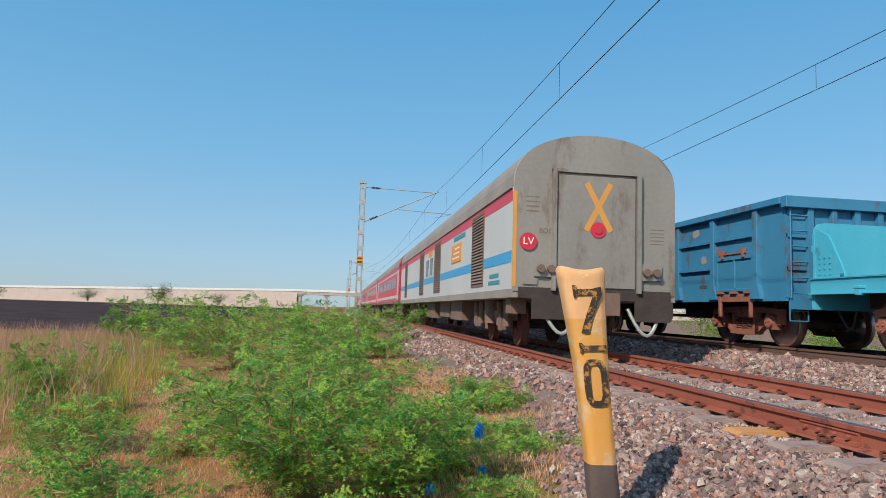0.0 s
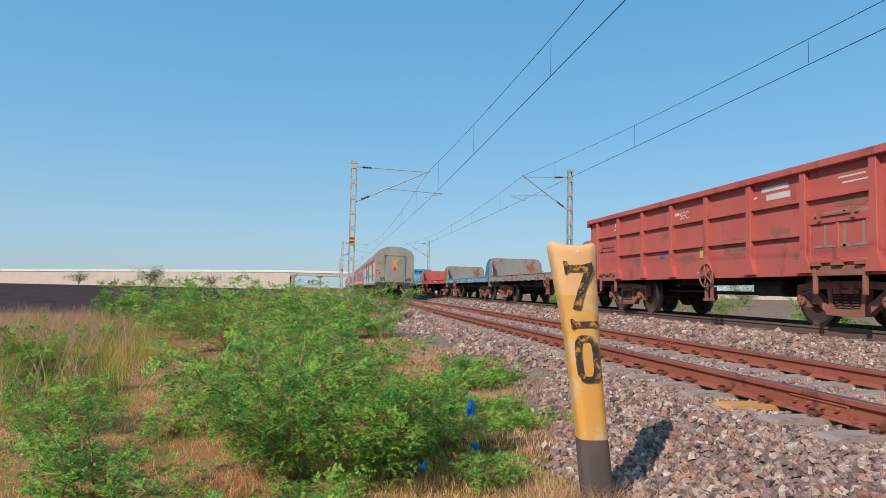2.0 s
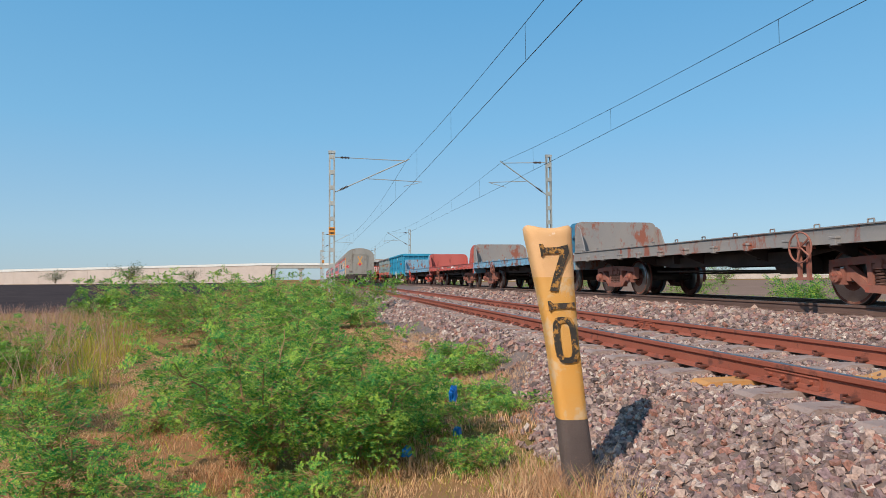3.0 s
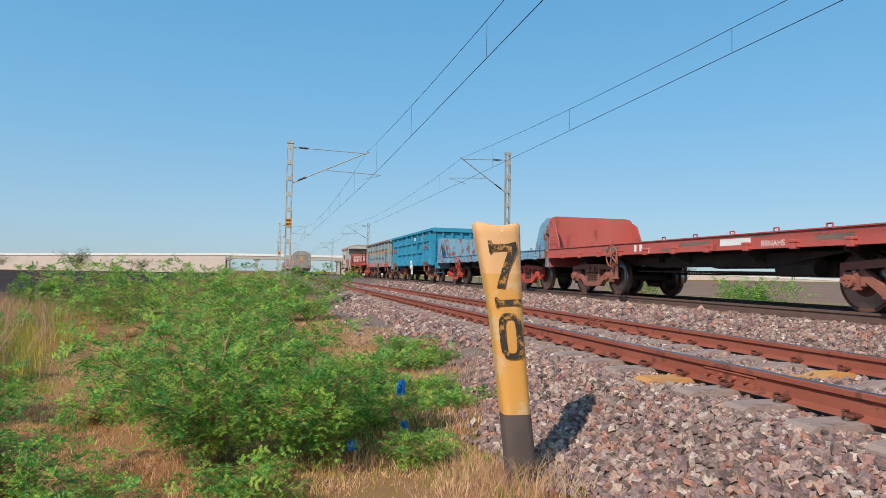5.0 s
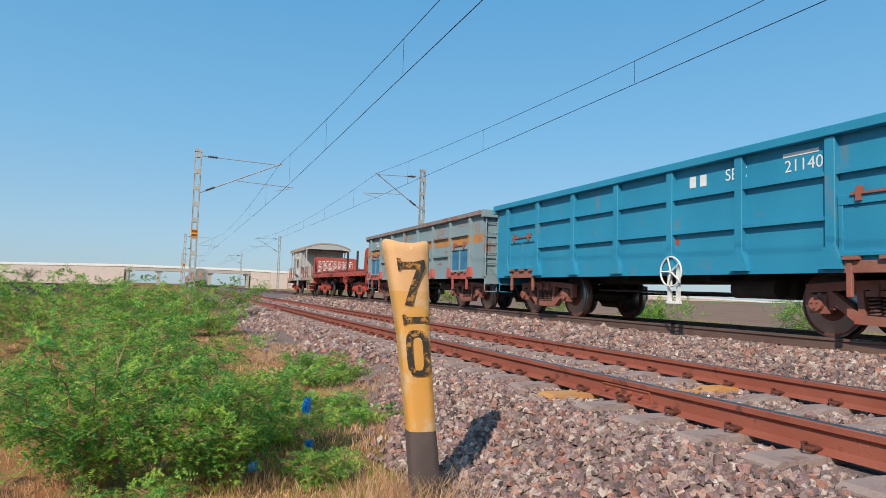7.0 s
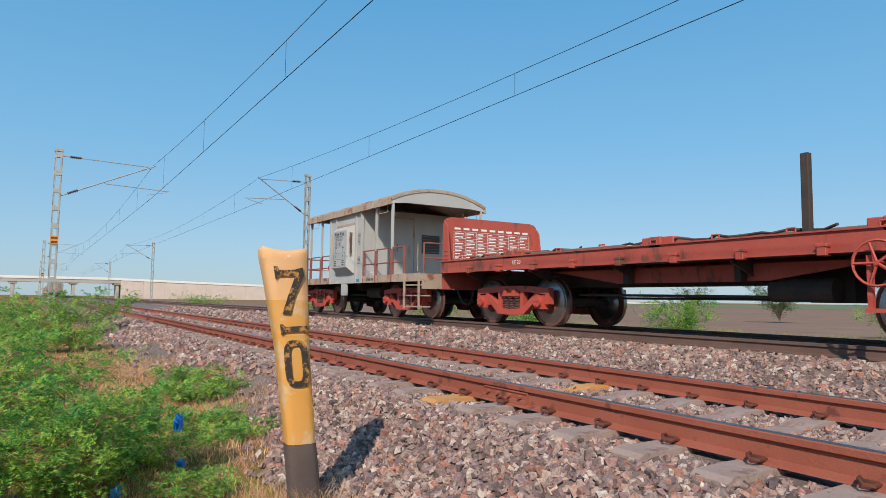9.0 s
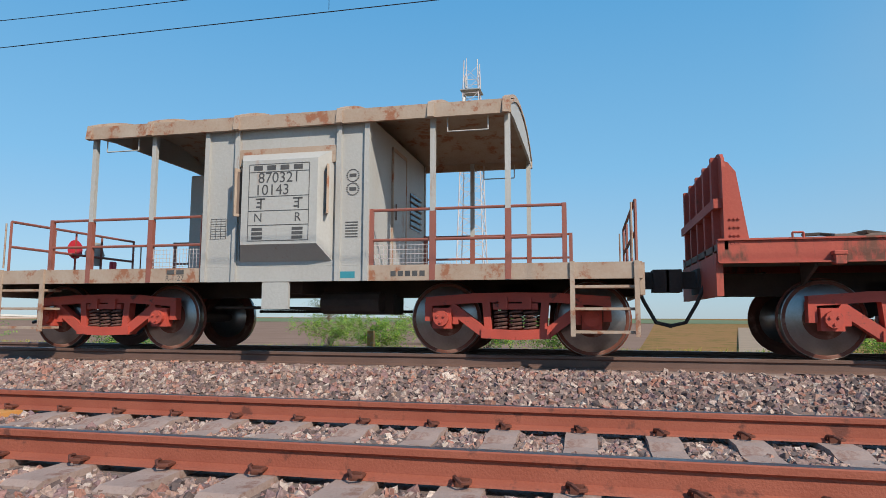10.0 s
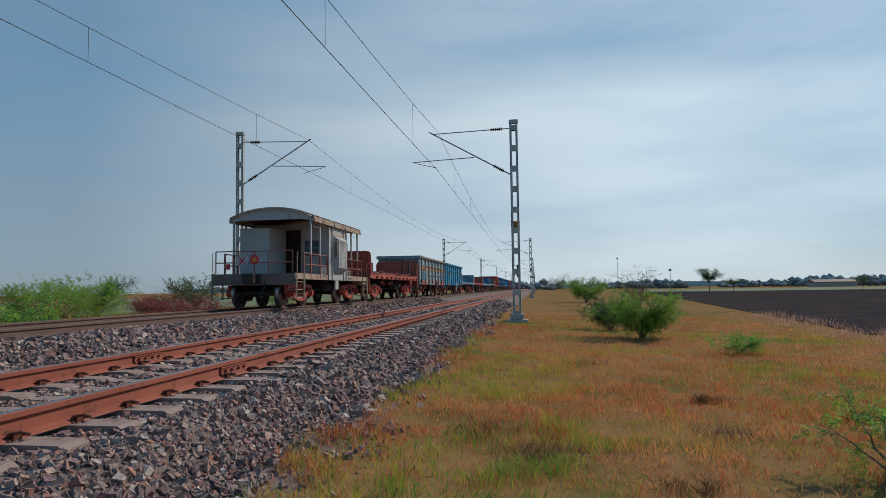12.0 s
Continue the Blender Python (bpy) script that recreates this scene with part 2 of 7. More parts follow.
M = {
    "soil": material("soil", (0.30, 0.16, 0.085), (0.24, 0.15, 0.060), 1.0, scale=0.35, fine=9, bump=0.5, stain=(0.17, 0.13, 0.050), stain_at=0.55, stain_scale=0.6, spec=0.0),
    "field": material("field", (0.040, 0.034, 0.036), (0.075, 0.060, 0.060), 1.0, scale=0.5, fine=6, bump=0.5, spec=0.0),
    "far_green": material("far_green", (0.10, 0.145, 0.055), (0.16, 0.17, 0.08), 0.95, scale=0.08, fine=3),
    # pale blue grey: distance haze is put into the ridge's base colour
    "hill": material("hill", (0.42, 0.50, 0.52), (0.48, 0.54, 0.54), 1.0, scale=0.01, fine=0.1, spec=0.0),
    "field_brown": material("field_brown", (0.20, 0.135, 0.105), (0.27, 0.185, 0.145), 1.0, scale=0.4, fine=5, bump=0.5, spec=0.0),
    "path": material("path", (0.36, 0.25, 0.17), (0.26, 0.19, 0.12), 0.95, scale=0.8, fine=14),
    "ballast": material("ballast", (0.12, 0.086, 0.075), (0.21, 0.155, 0.135), 0.95, scale=5, fine=28, bump=0.8),
    "stone": stone_material("stone", False),
    "stone_ob": stone_material("stone_ob", True),
    "rail": material("rail", (0.26, 0.068, 0.040), (0.34, 0.105, 0.065), 0.75, 0.1, scale=2.5, fine=70, bump=0.2, stain=(0.15, 0.05, 0.035), stain_at=0.6, stain_scale=5),
    "rail_far": material("rail_far", (0.12, 0.07, 0.055), (0.17, 0.10, 0.08), 0.75, 0.15, scale=2.5, fine=70, bump=0.2),
    "rail_top": material("rail_top", (0.32, 0.28, 0.27), (0.22, 0.17, 0.15), 0.35, 0.9, scale=3, fine=90, bump=0.05),
    "sleeper": material("sleeper", (0.36, 0.27, 0.235), (0.27, 0.19, 0.16), 0.92, scale=3, fine=60, bump=0.3, stain=(0.22, 0.12, 0.09), stain_at=0.58, stain_scale=4),
    "orange": material("orange", (0.62, 0.26, 0.05), (0.45, 0.24, 0.11), 0.85, scale=4, fine=60, bump=0.2),
    "clip": material("clip", (0.10, 0.035, 0.025), (0.17, 0.06, 0.04), 0.7, 0.3, scale=9, fine=90),
    "galv": material("galv", (0.47, 0.47, 0.44), (0.34, 0.34, 0.32), 0.55, 0.5, scale=3, fine=50, bump=0.1),
    "wire": material("wire", (0.03, 0.028, 0.03), (0.05, 0.045, 0.04), 0.5, 0.7),
    "insul": material("insul", (0.045, 0.025, 0.022), (0.08, 0.05, 0.04), 0.3),
    "concrete": material("concrete", (0.46, 0.43, 0.39), (0.35, 0.32, 0.28), 0.92, scale=1.2, fine=30, bump=0.25),
    "white": material("white", (0.78, 0.77, 0.74), (0.66, 0.64, 0.6), 0.8, scale=1, fine=20),
    "wall_pink": material("wall_pink", (0.62, 0.52, 0.46), (0.52, 0.43, 0.38), 0.9, scale=0.3, fine=2),
    "post_y": material("post_y", (0.66, 0.30, 0.050), (0.62, 0.34, 0.11), 0.7, scale=4, fine=210, bump=0.35, stain=(0.60, 0.40, 0.22), stain_at=0.56, stain_scale=6),
    "post_o": material("post_o", (0.74, 0.44, 0.23), (0.66, 0.36, 0.15), 0.7, scale=5, fine=210, bump=0.35, stain=(0.85, 0.74, 0.64), stain_at=0.68, stain_scale=12),
    "post_k": material("post_k", (0.075, 0.055, 0.052), (0.12, 0.09, 0.08), 0.85, scale=5, fine=120, bump=0.4),
    "black": material("black", (0.02, 0.018, 0.017), (0.05, 0.04, 0.03), 0.8, scale=8, fine=80, stain=(0.42, 0.20, 0.045), stain_at=0.55, stain_scale=26),
    "under": material("under", (0.035, 0.028, 0.026), (0.07, 0.05, 0.042), 0.85, scale=3, fine=30),
    "wheel": material("wheel", (0.14, 0.055, 0.042), (0.19, 0.082, 0.06), 0.95, 0.0, scale=2.5, fine=30, bump=0.12, stain=(0.27, 0.145, 0.11), stain_at=0.6, stain_scale=3.2, spec=0.05),
    "tread": material("tread", (0.35, 0.34, 0.34), (0.25, 0.23, 0.22), 0.3, 0.9, bump=0.03),
    "bogie_red": material("bogie_red", (0.50, 0.075, 0.05), (0.38, 0.07, 0.05), 0.65, scale=3, fine=40, stain=(0.10, 0.05, 0.045), stain_at=0.63, stain_scale=5),
    "bogie_brown": material("bogie_brown", (0.22, 0.085, 0.065), (0.33, 0.13, 0.09), 0.8, scale=3, fine=40, stain=(0.34, 0.09, 0.06), stain_at=0.6, stain_scale=4),
    "spring": material("spring", (0.10, 0.05, 0.045), (0.16, 0.08, 0.06), 0.7),
    "blue_a": material("blue_a", (0.028, 0.175, 0.32), (0.05, 0.22, 0.36), 0.6, scale=1.5, fine=25, streak=2.5, stain=(0.09, 0.11, 0.14), stain_at=0.58, stain_scale=2.2),
    "blue_b": material("blue_b", (0.010, 0.135, 0.27), (0.014, 0.175, 0.345), 0.6, scale=1.2, fine=25, streak=2.5, stain=(0.03, 0.10, 0.17), stain_at=0.60, stain_scale=2.2, spec=0.25),
    "blue_d": material("blue_d", (0.03, 0.145, 0.26), (0.05, 0.20, 0.33), 0.65, scale=2.5, fine=25, stain=(0.10, 0.16, 0.20), stain_at=0.62, stain_scale=3, spec=0.25),
    "primer": material("primer", (0.42, 0.085, 0.07), (0.30, 0.08, 0.075), 0.8, scale=5, fine=40, spec=0.2),
    "grime": material("grime", (0.05, 0.075, 0.095), (0.10, 0.085, 0.075), 0.85, scale=5, fine=40, spec=0.2),
    "rust_pale": material("rust_pale", (0.29, 0.235, 0.21), (0.25, 0.26, 0.26), 0.85, scale=4, fine=40, spec=0.2),
    "trim_rust": material("trim_rust", (0.26, 0.19, 0.165), (0.20, 0.21, 0.21), 0.8, scale=3, fine=30, stain=(0.28, 0.11, 0.07), stain_at=0.55, stain_scale=5),
    "cyan": material("cyan", (0.05, 0.36, 0.50), (0.08, 0.42, 0.55), 0.55, scale=1.4, fine=25, streak=2, stain=(0.05, 0.16, 0.27), stain_at=0.63, stain_scale=2),
    "blue_h": material("blue_h", (0.02, 0.22, 0.36), (0.03, 0.27, 0.42), 0.55, scale=1.2, fine=25, streak=2, stain=(0.10, 0.22, 0.30), stain_at=0.62, stain_scale=2.5),
    "pale": material("pale", (0.20, 0.36, 0.47), (0.13, 0.29, 0.42), 0.7, scale=2, fine=25, streak=2.2, stain=(0.22, 0.085, 0.05), stain_at=0.545, stain_scale=3.2),
    "grey_i": material("grey_i", (0.24, 0.28, 0.29), (0.20, 0.30, 0.33), 0.75, scale=1.2, fine=22, streak=3, stain=(0.28, 0.16, 0.12), stain_at=0.6, stain_scale=2.2),
    "greydeck": material("greydeck", (0.22, 0.21, 0.21), (0.28, 0.25, 0.23), 0.8, scale=2, fine=25, streak=2, stain=(0.26, 0.09, 0.06), stain_at=0.56, stain_scale=2.5),
    "red_c": material("red_c", (0.41, 0.083, 0.068), (0.46, 0.11, 0.09), 0.65, scale=1.3, fine=25, streak=2.5, stain=(0.28, 0.065, 0.05), stain_at=0.6, stain_scale=2),
    "red_j": material("red_j", (0.35, 0.060, 0.045), (0.41, 0.09, 0.06), 0.7, scale=1.6, fine=25, streak=2.5, stain=(0.15, 0.06, 0.04), stain_at=0.58, stain_scale=3),
    "yellow_b": material("yellow_b", (0.62, 0.40, 0.13), (0.55, 0.33, 0.10), 0.6, scale=2, fine=30),
    "orange_i": material("orange_i", (0.50, 0.22, 0.06), (0.40, 0.19, 0.08), 0.75, scale=2, fine=30, stain=(0.25, 0.17, 0.13), stain_at=0.62),
    "van_grey": material("van_grey", (0.45, 0.45, 0.435), (0.37, 0.36, 0.345), 0.6, scale=1.2, fine=25, streak=4, stain=(0.33, 0.215, 0.155), stain_at=0.64, stain_scale=2.2),
    "van_rust": material("van_rust", (0.42, 0.34, 0.275), (0.34, 0.235, 0.17), 0.75, scale=2, fine=30, stain=(0.30, 0.125, 0.07), stain_at=0.57, stain_scale=4),
    "van_dark": material("van_dark", (0.20, 0.15, 0.125), (0.14, 0.10, 0.085), 0.85, scale=2, fine=25),
    "rail_red": material("rail_red", (0.30, 0.09, 0.065), (0.24, 0.10, 0.08), 0.65, scale=3, fine=30),
    "door_red": material("door_red", (0.42, 0.07, 0.05), (0.36, 0.07, 0.055), 0.6),
    "sign_red": material("sign_red", (0.60, 0.03, 0.05), (0.5, 0.03, 0.05), 0.5),
    "coach_grey": material("coach_grey", (0.50, 0.50, 0.49), (0.43, 0.43, 0.42), 0.5, scale=0.8, fine=15, streak=3),
    "coach_end": material("coach_end", (0.34, 0.31, 0.275), (0.25, 0.23, 0.20), 0.5, 0.3, scale=0.9, fine=12, bump=0.05, streak=2.5, stain=(0.21, 0.165, 0.13), stain_at=0.56, stain_scale=1.1),
    "coach_red": material("coach_red", (0.55, 0.035, 0.055), (0.48, 0.04, 0.06), 0.45, scale=1, fine=15),
    "coach_blue": material("coach_blue", (0.03, 0.30, 0.58), (0.04, 0.27, 0.5), 0.45),
    "coach_roof": material("coach_roof", (0.22, 0.19, 0.17), (0.30, 0.27, 0.24), 0.7, scale=1, fine=12),
    "coach_under": material("coach_under", (0.15, 0.095, 0.07), (0.21, 0.14, 0.11), 0.85, scale=3, fine=25),
    "louvre": material("louvre", (0.17, 0.12, 0.10), (0.24, 0.17, 0.14), 0.7),
    "dark_glass": material("dark_glass", (0.03, 0.035, 0.04), (0.05, 0.055, 0.06), 0.15),
    "plate_or": material("plate_or", (0.70, 0.27, 0.04), (0.62, 0.25, 0.05), 0.6),
    "mark_or": material("mark_or", (0.66, 0.30, 0.05), (0.55, 0.27, 0.08), 0.65, stain=(0.36, 0.30, 0.22), stain_at=0.66, stain_scale=5),
    "paint_w": material("paint_w", (0.78, 0.78, 0.76), (0.66, 0.66, 0.64), 0.7, scale=4, fine=60),
    "paint_k": material("paint_k", (0.05, 0.05, 0.055), (0.10, 0.10, 0.10), 0.7, scale=4, fine=60),
    "teal": material("teal", (0.03, 0.22, 0.28), (0.05, 0.26, 0.32), 0.6),
    "hose": material("hose", (0.02, 0.02, 0.02), (0.05, 0.04, 0.04), 0.6),
    "bark": material("bark", (0.17, 0.12, 0.08), (0.24, 0.18, 0.12), 0.9),
    "leaf": material("leaf", (0.060, 0.26, 0.060), (0.42, 0.57, 0.085), 0.6, scale=3.5, fine=16, bump=0, island=0.55, thin=0.48, spec=0.2, span=(0.55, 0.98)),
    "leaf_y": material("leaf_y", (0.10, 0.25, 0.035), (0.30, 0.42, 0.06), 0.6, scale=1.5, fine=12, bump=0, island=0.7, thin=0.4),
    "leaf_d": material("leaf_d", (0.06, 0.12, 0.04), (0.11, 0.17, 0.06), 0.7, scale=1.5, fine=12, bump=0, island=0.6, thin=0.3),
    "leaf_r": material("leaf_r", (0.26, 0.06, 0.07), (0.34, 0.13, 0.11), 0.7, scale=1.5, fine=12, bump=0, island=0.6, thin=0.35),
    "grass": material("grass", (0.56, 0.44, 0.075), (0.15, 0.30, 0.045), 0.7, scale=0.7, fine=8, bump=0, island=0.4, thin=0.4, spec=0.1, span=(0.55, 0.92)),
    "grass_dry": material("grass_dry", (0.78, 0.40, 0.15), (0.52, 0.13, 0.055), 0.8, scale=0.8, fine=8, bump=0, island=0.4, thin=0.4, spec=0.1, span=(0.55, 0.92)),
    "grass_pink": material("grass_pink", (0.86, 0.58, 0.34), (0.58, 0.24, 0.14), 0.8, scale=0.8, fine=8, bump=0, island=0.4, thin=0.4, spec=0.1, span=(0.55, 0.92)),
    "straw": material("straw", (0.72, 0.50, 0.29), (0.55, 0.30, 0.16), 0.85, scale=2, fine=9, bump=0, island=0.7, thin=0.35),
    "tussock": material("tussock", (0.085, 0.050, 0.027), (0.24, 0.15, 0.06), 0.9, scale=2, fine=9, bump=0, island=0.6, thin=0.2),
    "twig": material("twig", (0.34, 0.22, 0.09), (0.24, 0.15, 0.07), 0.8, scale=6, fine=60),
    "plume": material("plume", (0.62, 0.40, 0.30), (0.48, 0.22, 0.14), 0.9, scale=1, fine=9, bump=0, island=0.7, thin=0.4, spec=0.1),
    # tree green lightened and greyed: the haze of distance is in the colour
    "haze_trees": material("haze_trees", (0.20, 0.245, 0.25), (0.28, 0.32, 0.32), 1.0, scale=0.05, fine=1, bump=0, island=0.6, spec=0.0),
    "tape": material("tape", (0.01, 0.16, 0.55), (0.02, 0.22, 0.62), 0.35),
    "steel_w": material("steel_w", (0.62, 0.58, 0.57), (0.5, 0.42, 0.41), 0.6),
}


# ---------------------------------------------------------------- mesh tools
def finish(name, bm, mat, smooth=False):
    bmesh.ops.recalc_face_normals(bm, faces=bm.faces)
    me = bpy.data.meshes.new(name)
    bm.to_mesh(me)
    bm.free()
    for f in me.polygons:
        f.use_smooth = smooth
    me.materials.append(mat if not isinstance(mat, str) else M[mat])
    return me


def part(name, bm, mat, parent, label="", smooth=False):
    me = bm if isinstance(bm, bpy.types.Mesh) else finish(name, bm, mat, smooth)
    ob = new(name, me)
    ob.parent = parent
    if label:
        tagged(ob, label)
    return ob


def thing(name, label, category, group="", kind="", at=None):
    ob = new(name)
    ob.empty_display_size = 0.2
    if at is not None:
        ob.matrix_basis = at
    return tagged(ob, label, category, group, kind)


def solo(name, bm, mat, label, category, group="", kind="", smooth=False):
    me = bm if isinstance(bm, bpy.types.Mesh) else finish(name, bm, mat, smooth)
    return tagged(new(name, me), label, category, group, kind)


def B(*boxes, bevel=0.0):
    """A bmesh of boxes (x0, x1, y0, y1, z0, z1)."""
    bm = bmesh.new()
    for b in boxes:
        box(bm, *b)
    if bevel:
        bmesh.ops.bevel(bm, geom=bm.edges[:], offset=bevel, segments=1, affect="EDGES", clamp_overlap=True)
    return bm


def box(bm, x0, x1, y0, y1, z0, z1):
    v = [bm.verts.new((x, y, z)) for x in (x0, x1) for y in (y0, y1) for z in (z0, z1)]
    for f in ((0, 1, 3, 2), (4, 6, 7, 5), (0, 4, 5, 1), (2, 3, 7, 6), (0, 2, 6, 4), (1, 5, 7, 3)):
        bm.faces.new([v[i] for i in f])


def rod(bm, p, q, r, seg=8, r2=None):
    p, q = Vector(p), Vector(q)
    r2 = r if r2 is None else r2
    up = (q - p).normalized()
    side = up.orthogonal().normalized()
    other = up.cross(side)
    a, b = [], []
    for i in range(seg):
        w = 2 * math.pi * i / seg
        o = side * math.cos(w) + other * math.sin(w)
        a.append(bm.verts.new(p + o * r))
        b.append(bm.verts.new(q + o * r2))
    for i in range(seg):
        j = (i + 1) % seg
        bm.faces.new((a[i], a[j], b[j], b[i]))
    bm.faces.new(a[::-1])
    bm.faces.new(b)


def tube(bm, pts, r, seg=6):
    pts = [Vector(p) for p in pts]
    side, rings = None, []
    for i, p in enumerate(pts):
        along = (pts[min(i + 1, len(pts) - 1)] - pts[max(i - 1, 0)]).normalized()
        if along.length < 0.5:
            along = (pts[i] - pts[i - 1]).normalized()
        side = along.orthogonal().normalized() if side is None else (side - along * side.dot(along)).normalized()
        other = along.cross(side)
        rings.append([bm.verts.new(p + (side * math.cos(2 * math.pi * k / seg) + other * math.sin(2 * math.pi * k / seg)) * r) for k in range(seg)])
    for a, b in zip(rings, rings[1:]):
        for k in range(seg):
            bm.faces.new((a[k], a[(k + 1) % seg], b[(k + 1) % seg], b[k]))
    bm.faces.new(rings[0][::-1])
    bm.faces.new(rings[-1])


def rods(r, *pairs, seg=6):
    bm = bmesh.new()
    for p, q in pairs:
        rod(bm, p, q, r, seg)
    return bm


def slab(bm, poly, axis, lo, hi):
    """A polygon in the other two axes, given in order, thickened along one axis."""
    def at(u, w, k):
        return {"x": (k, u, w), "y": (u, k, w), "z": (u, w, k)}[axis]
    a = [bm.verts.new(at(u, w, lo)) for u, w in poly]
    b = [bm.verts.new(at(u, w, hi)) for u, w in poly]
    n = len(poly)
    for i in range(n):
        bm.faces.new((a[i], a[(i + 1) % n], b[(i + 1) % n], b[i]))
    bm.faces.new(a[::-1])
    bm.faces.new(b)


def S(poly, axis, lo, hi):
    bm = bmesh.new()
    slab(bm, poly, axis, lo, hi)
    return bm


def lathe(bm, prof, axis_o, seg=24):
    """A profile of (radius, x) turned round an axis along x through axis_o = (y, z)."""
    rings = []
    for r, x in prof:
        rings.append([bm.verts.new((x, axis_o[0] + r * math.cos(2 * math.pi * i / seg), axis_o[1] + r * math.sin(2 * math.pi * i / seg))) for i in range(seg)])
    for a, b in zip(rings, rings[1:]):
        for i in range(seg):
            j = (i + 1) % seg
            bm.faces.new((a[i], a[j], b[j], b[i]))
    bm.faces.new(rings[0][::-1])
    bm.faces.new(rings[-1])


def quads(name, verts, mat, smooth=False, sides=4):
    """A mesh of loose faces from an array of n faces x sides corners x 3."""
    n = len(verts)
    me = bpy.data.meshes.new(name)
    me.vertices.add(n * sides)
    me.vertices.foreach_set("co", np.asarray(verts, np.float32).ravel())
    me.loops.add(n * sides)
    me.loops.foreach_set("vertex_index", np.arange(n * sides, dtype=np.int32))
    me.polygons.add(n)
    me.polygons.foreach_set("loop_start", np.arange(0, n * sides, sides, dtype=np.int32))
    me.polygons.foreach_set("use_smooth", np.zeros(n, bool))
    me.update(calc_edges=True)
    me.materials.append(M[mat])
    return me


def solids(name, verts, faces, mat):
    """Many copies of one small solid: verts n x k x 3, faces m x 3."""
    n, k, _ = verts.shape
    f = np.asarray(faces, np.int32)
    idx = (f[None] + (np.arange(n, dtype=np.int32) * k)[:, None, None]).reshape(-1)
    me = bpy.data.meshes.new(name)
    me.vertices.add(n * k)
    me.vertices.foreach_set("co", verts.astype(np.float32).ravel())
    me.loops.add(len(idx))
    me.loops.foreach_set("vertex_index", idx)
    me.polygons.add(len(idx) // 3)
    me.polygons.foreach_set("loop_start", np.arange(0, len(idx), 3, dtype=np.int32))
    me.polygons.foreach_set("use_smooth", np.zeros(len(idx) // 3, bool))
    me.update(calc_edges=True)
    me.materials.append(M[mat])
    return me


@lru_cache(None)
def letters(text, size):
    c = bpy.data.curves.new("letters", "FONT")
    c.body, c.size, c.align_x, c.align_y = text, size, "CENTER", "CENTER"
    ob = bpy.data.objects.new("letters", c)
    me = bpy.data.meshes.new_from_object(ob)
    bpy.data.objects.remove(ob)
    return me


def lettering(text, size, mat, parent, m, name="lettering", label=""):
    """Painted writing, at a pose in its thing's space. Letters lie in the pose's x (along) and y (up)."""
    me = letters(text, size).copy()
    me.materials.clear()
    me.materials.append(M[mat])
    me.transform(m)
    return part(name, me, mat, parent, label)


def on_side(x, y, z):
    """Faces -x; reads towards -y."""
    return Matrix.Translation((x, y, z)) @ Matrix(((0, 0, -1, 0), (-1, 0, 0, 0), (0, 1, 0, 0), (0, 0, 0, 1)))


def on_end(x, y, z):
    """Faces -y; reads towards +x."""
    return Matrix.Translation((x, y, z)) @ Matrix(((1, 0, 0, 0), (0, 0, -1, 0), (0, 1, 0, 0), (0, 0, 0, 1)))


# ---------------------------------------------------------------- the line
FAR_X, FAR_Z, GAUGE = 5.553, 0.178, 0.874


def bend(y):
    """The line's sideways run: straight."""
    return 0.0


def stations(a, b):
    out, y = [], a
    while y < b:
        out.append(y)
        y += 3.0 if abs(y) < 60 else 12.0
    return out + [b]


def profile(x):
    """Height of the formation across the line, before its bend."""
    pts = [(-60, -0.95), (-14, -0.85), (-6, -0.70), (-4, -0.62), (-2.7, -0.56), (-2.2, -0.50), (-1.75, -0.26), (-1.4, -0.215), (1.5, -0.215), (2.1, -0.30), (2.7, -0.26), (3.6, -0.05),
           (4.1, -0.03), (7.1, -0.03), (7.5, -0.10), (8.7, -0.62), (11, -0.75), (60, -0.95)]
    return float(np.interp(x, [p[0] for p in pts], [p[1] for p in pts]))


def rail_shape():
    return [(-0.075, -0.172), (0.075, -0.172), (0.07, -0.160), (0.014, -0.140), (0.010, -0.055), (0.036, -0.040), (0.036, -0.006), (0.028, 0.0), (-0.028, 0.0), (-0.036, -0.006), (-0.036, -0.040), (-0.010, -0.055), (-0.014, -0.140), (-0.07, -0.160)]


def sweep(bm, shape, ys, x, z):
    rings = [[bm.verts.new((x + bend(y) + u, y, z + w)) for u, w in shape] for y in ys]
    n = len(shape)
    for a, b in zip(rings, rings[1:]):
        for i in range(n):
            bm.faces.new((a[i], a[(i + 1) % n], b[(i + 1) % n], b[i]))
    bm.faces.new(rings[0][::-1])
    bm.faces.new(rings[-1])


def lump(x, y):
    """Uneven earth beside the line; the bed and the far ground stay even."""
    if abs(x) > 12.5 or -2.6 < x < 8.6:
        return 0.0
    soft = min(1.0, max(0.0, (-2.6 - x) / 0.6)) if x < 0 else 1.0
    return 0.07 * noise.noise((x * 0.35, y * 0.35, 0)) + soft * (0.045 * noise.noise((x * 0.95, y * 0.95, 5)) + 0.025 * noise.noise((x * 2.0, y * 2.0, 8)))


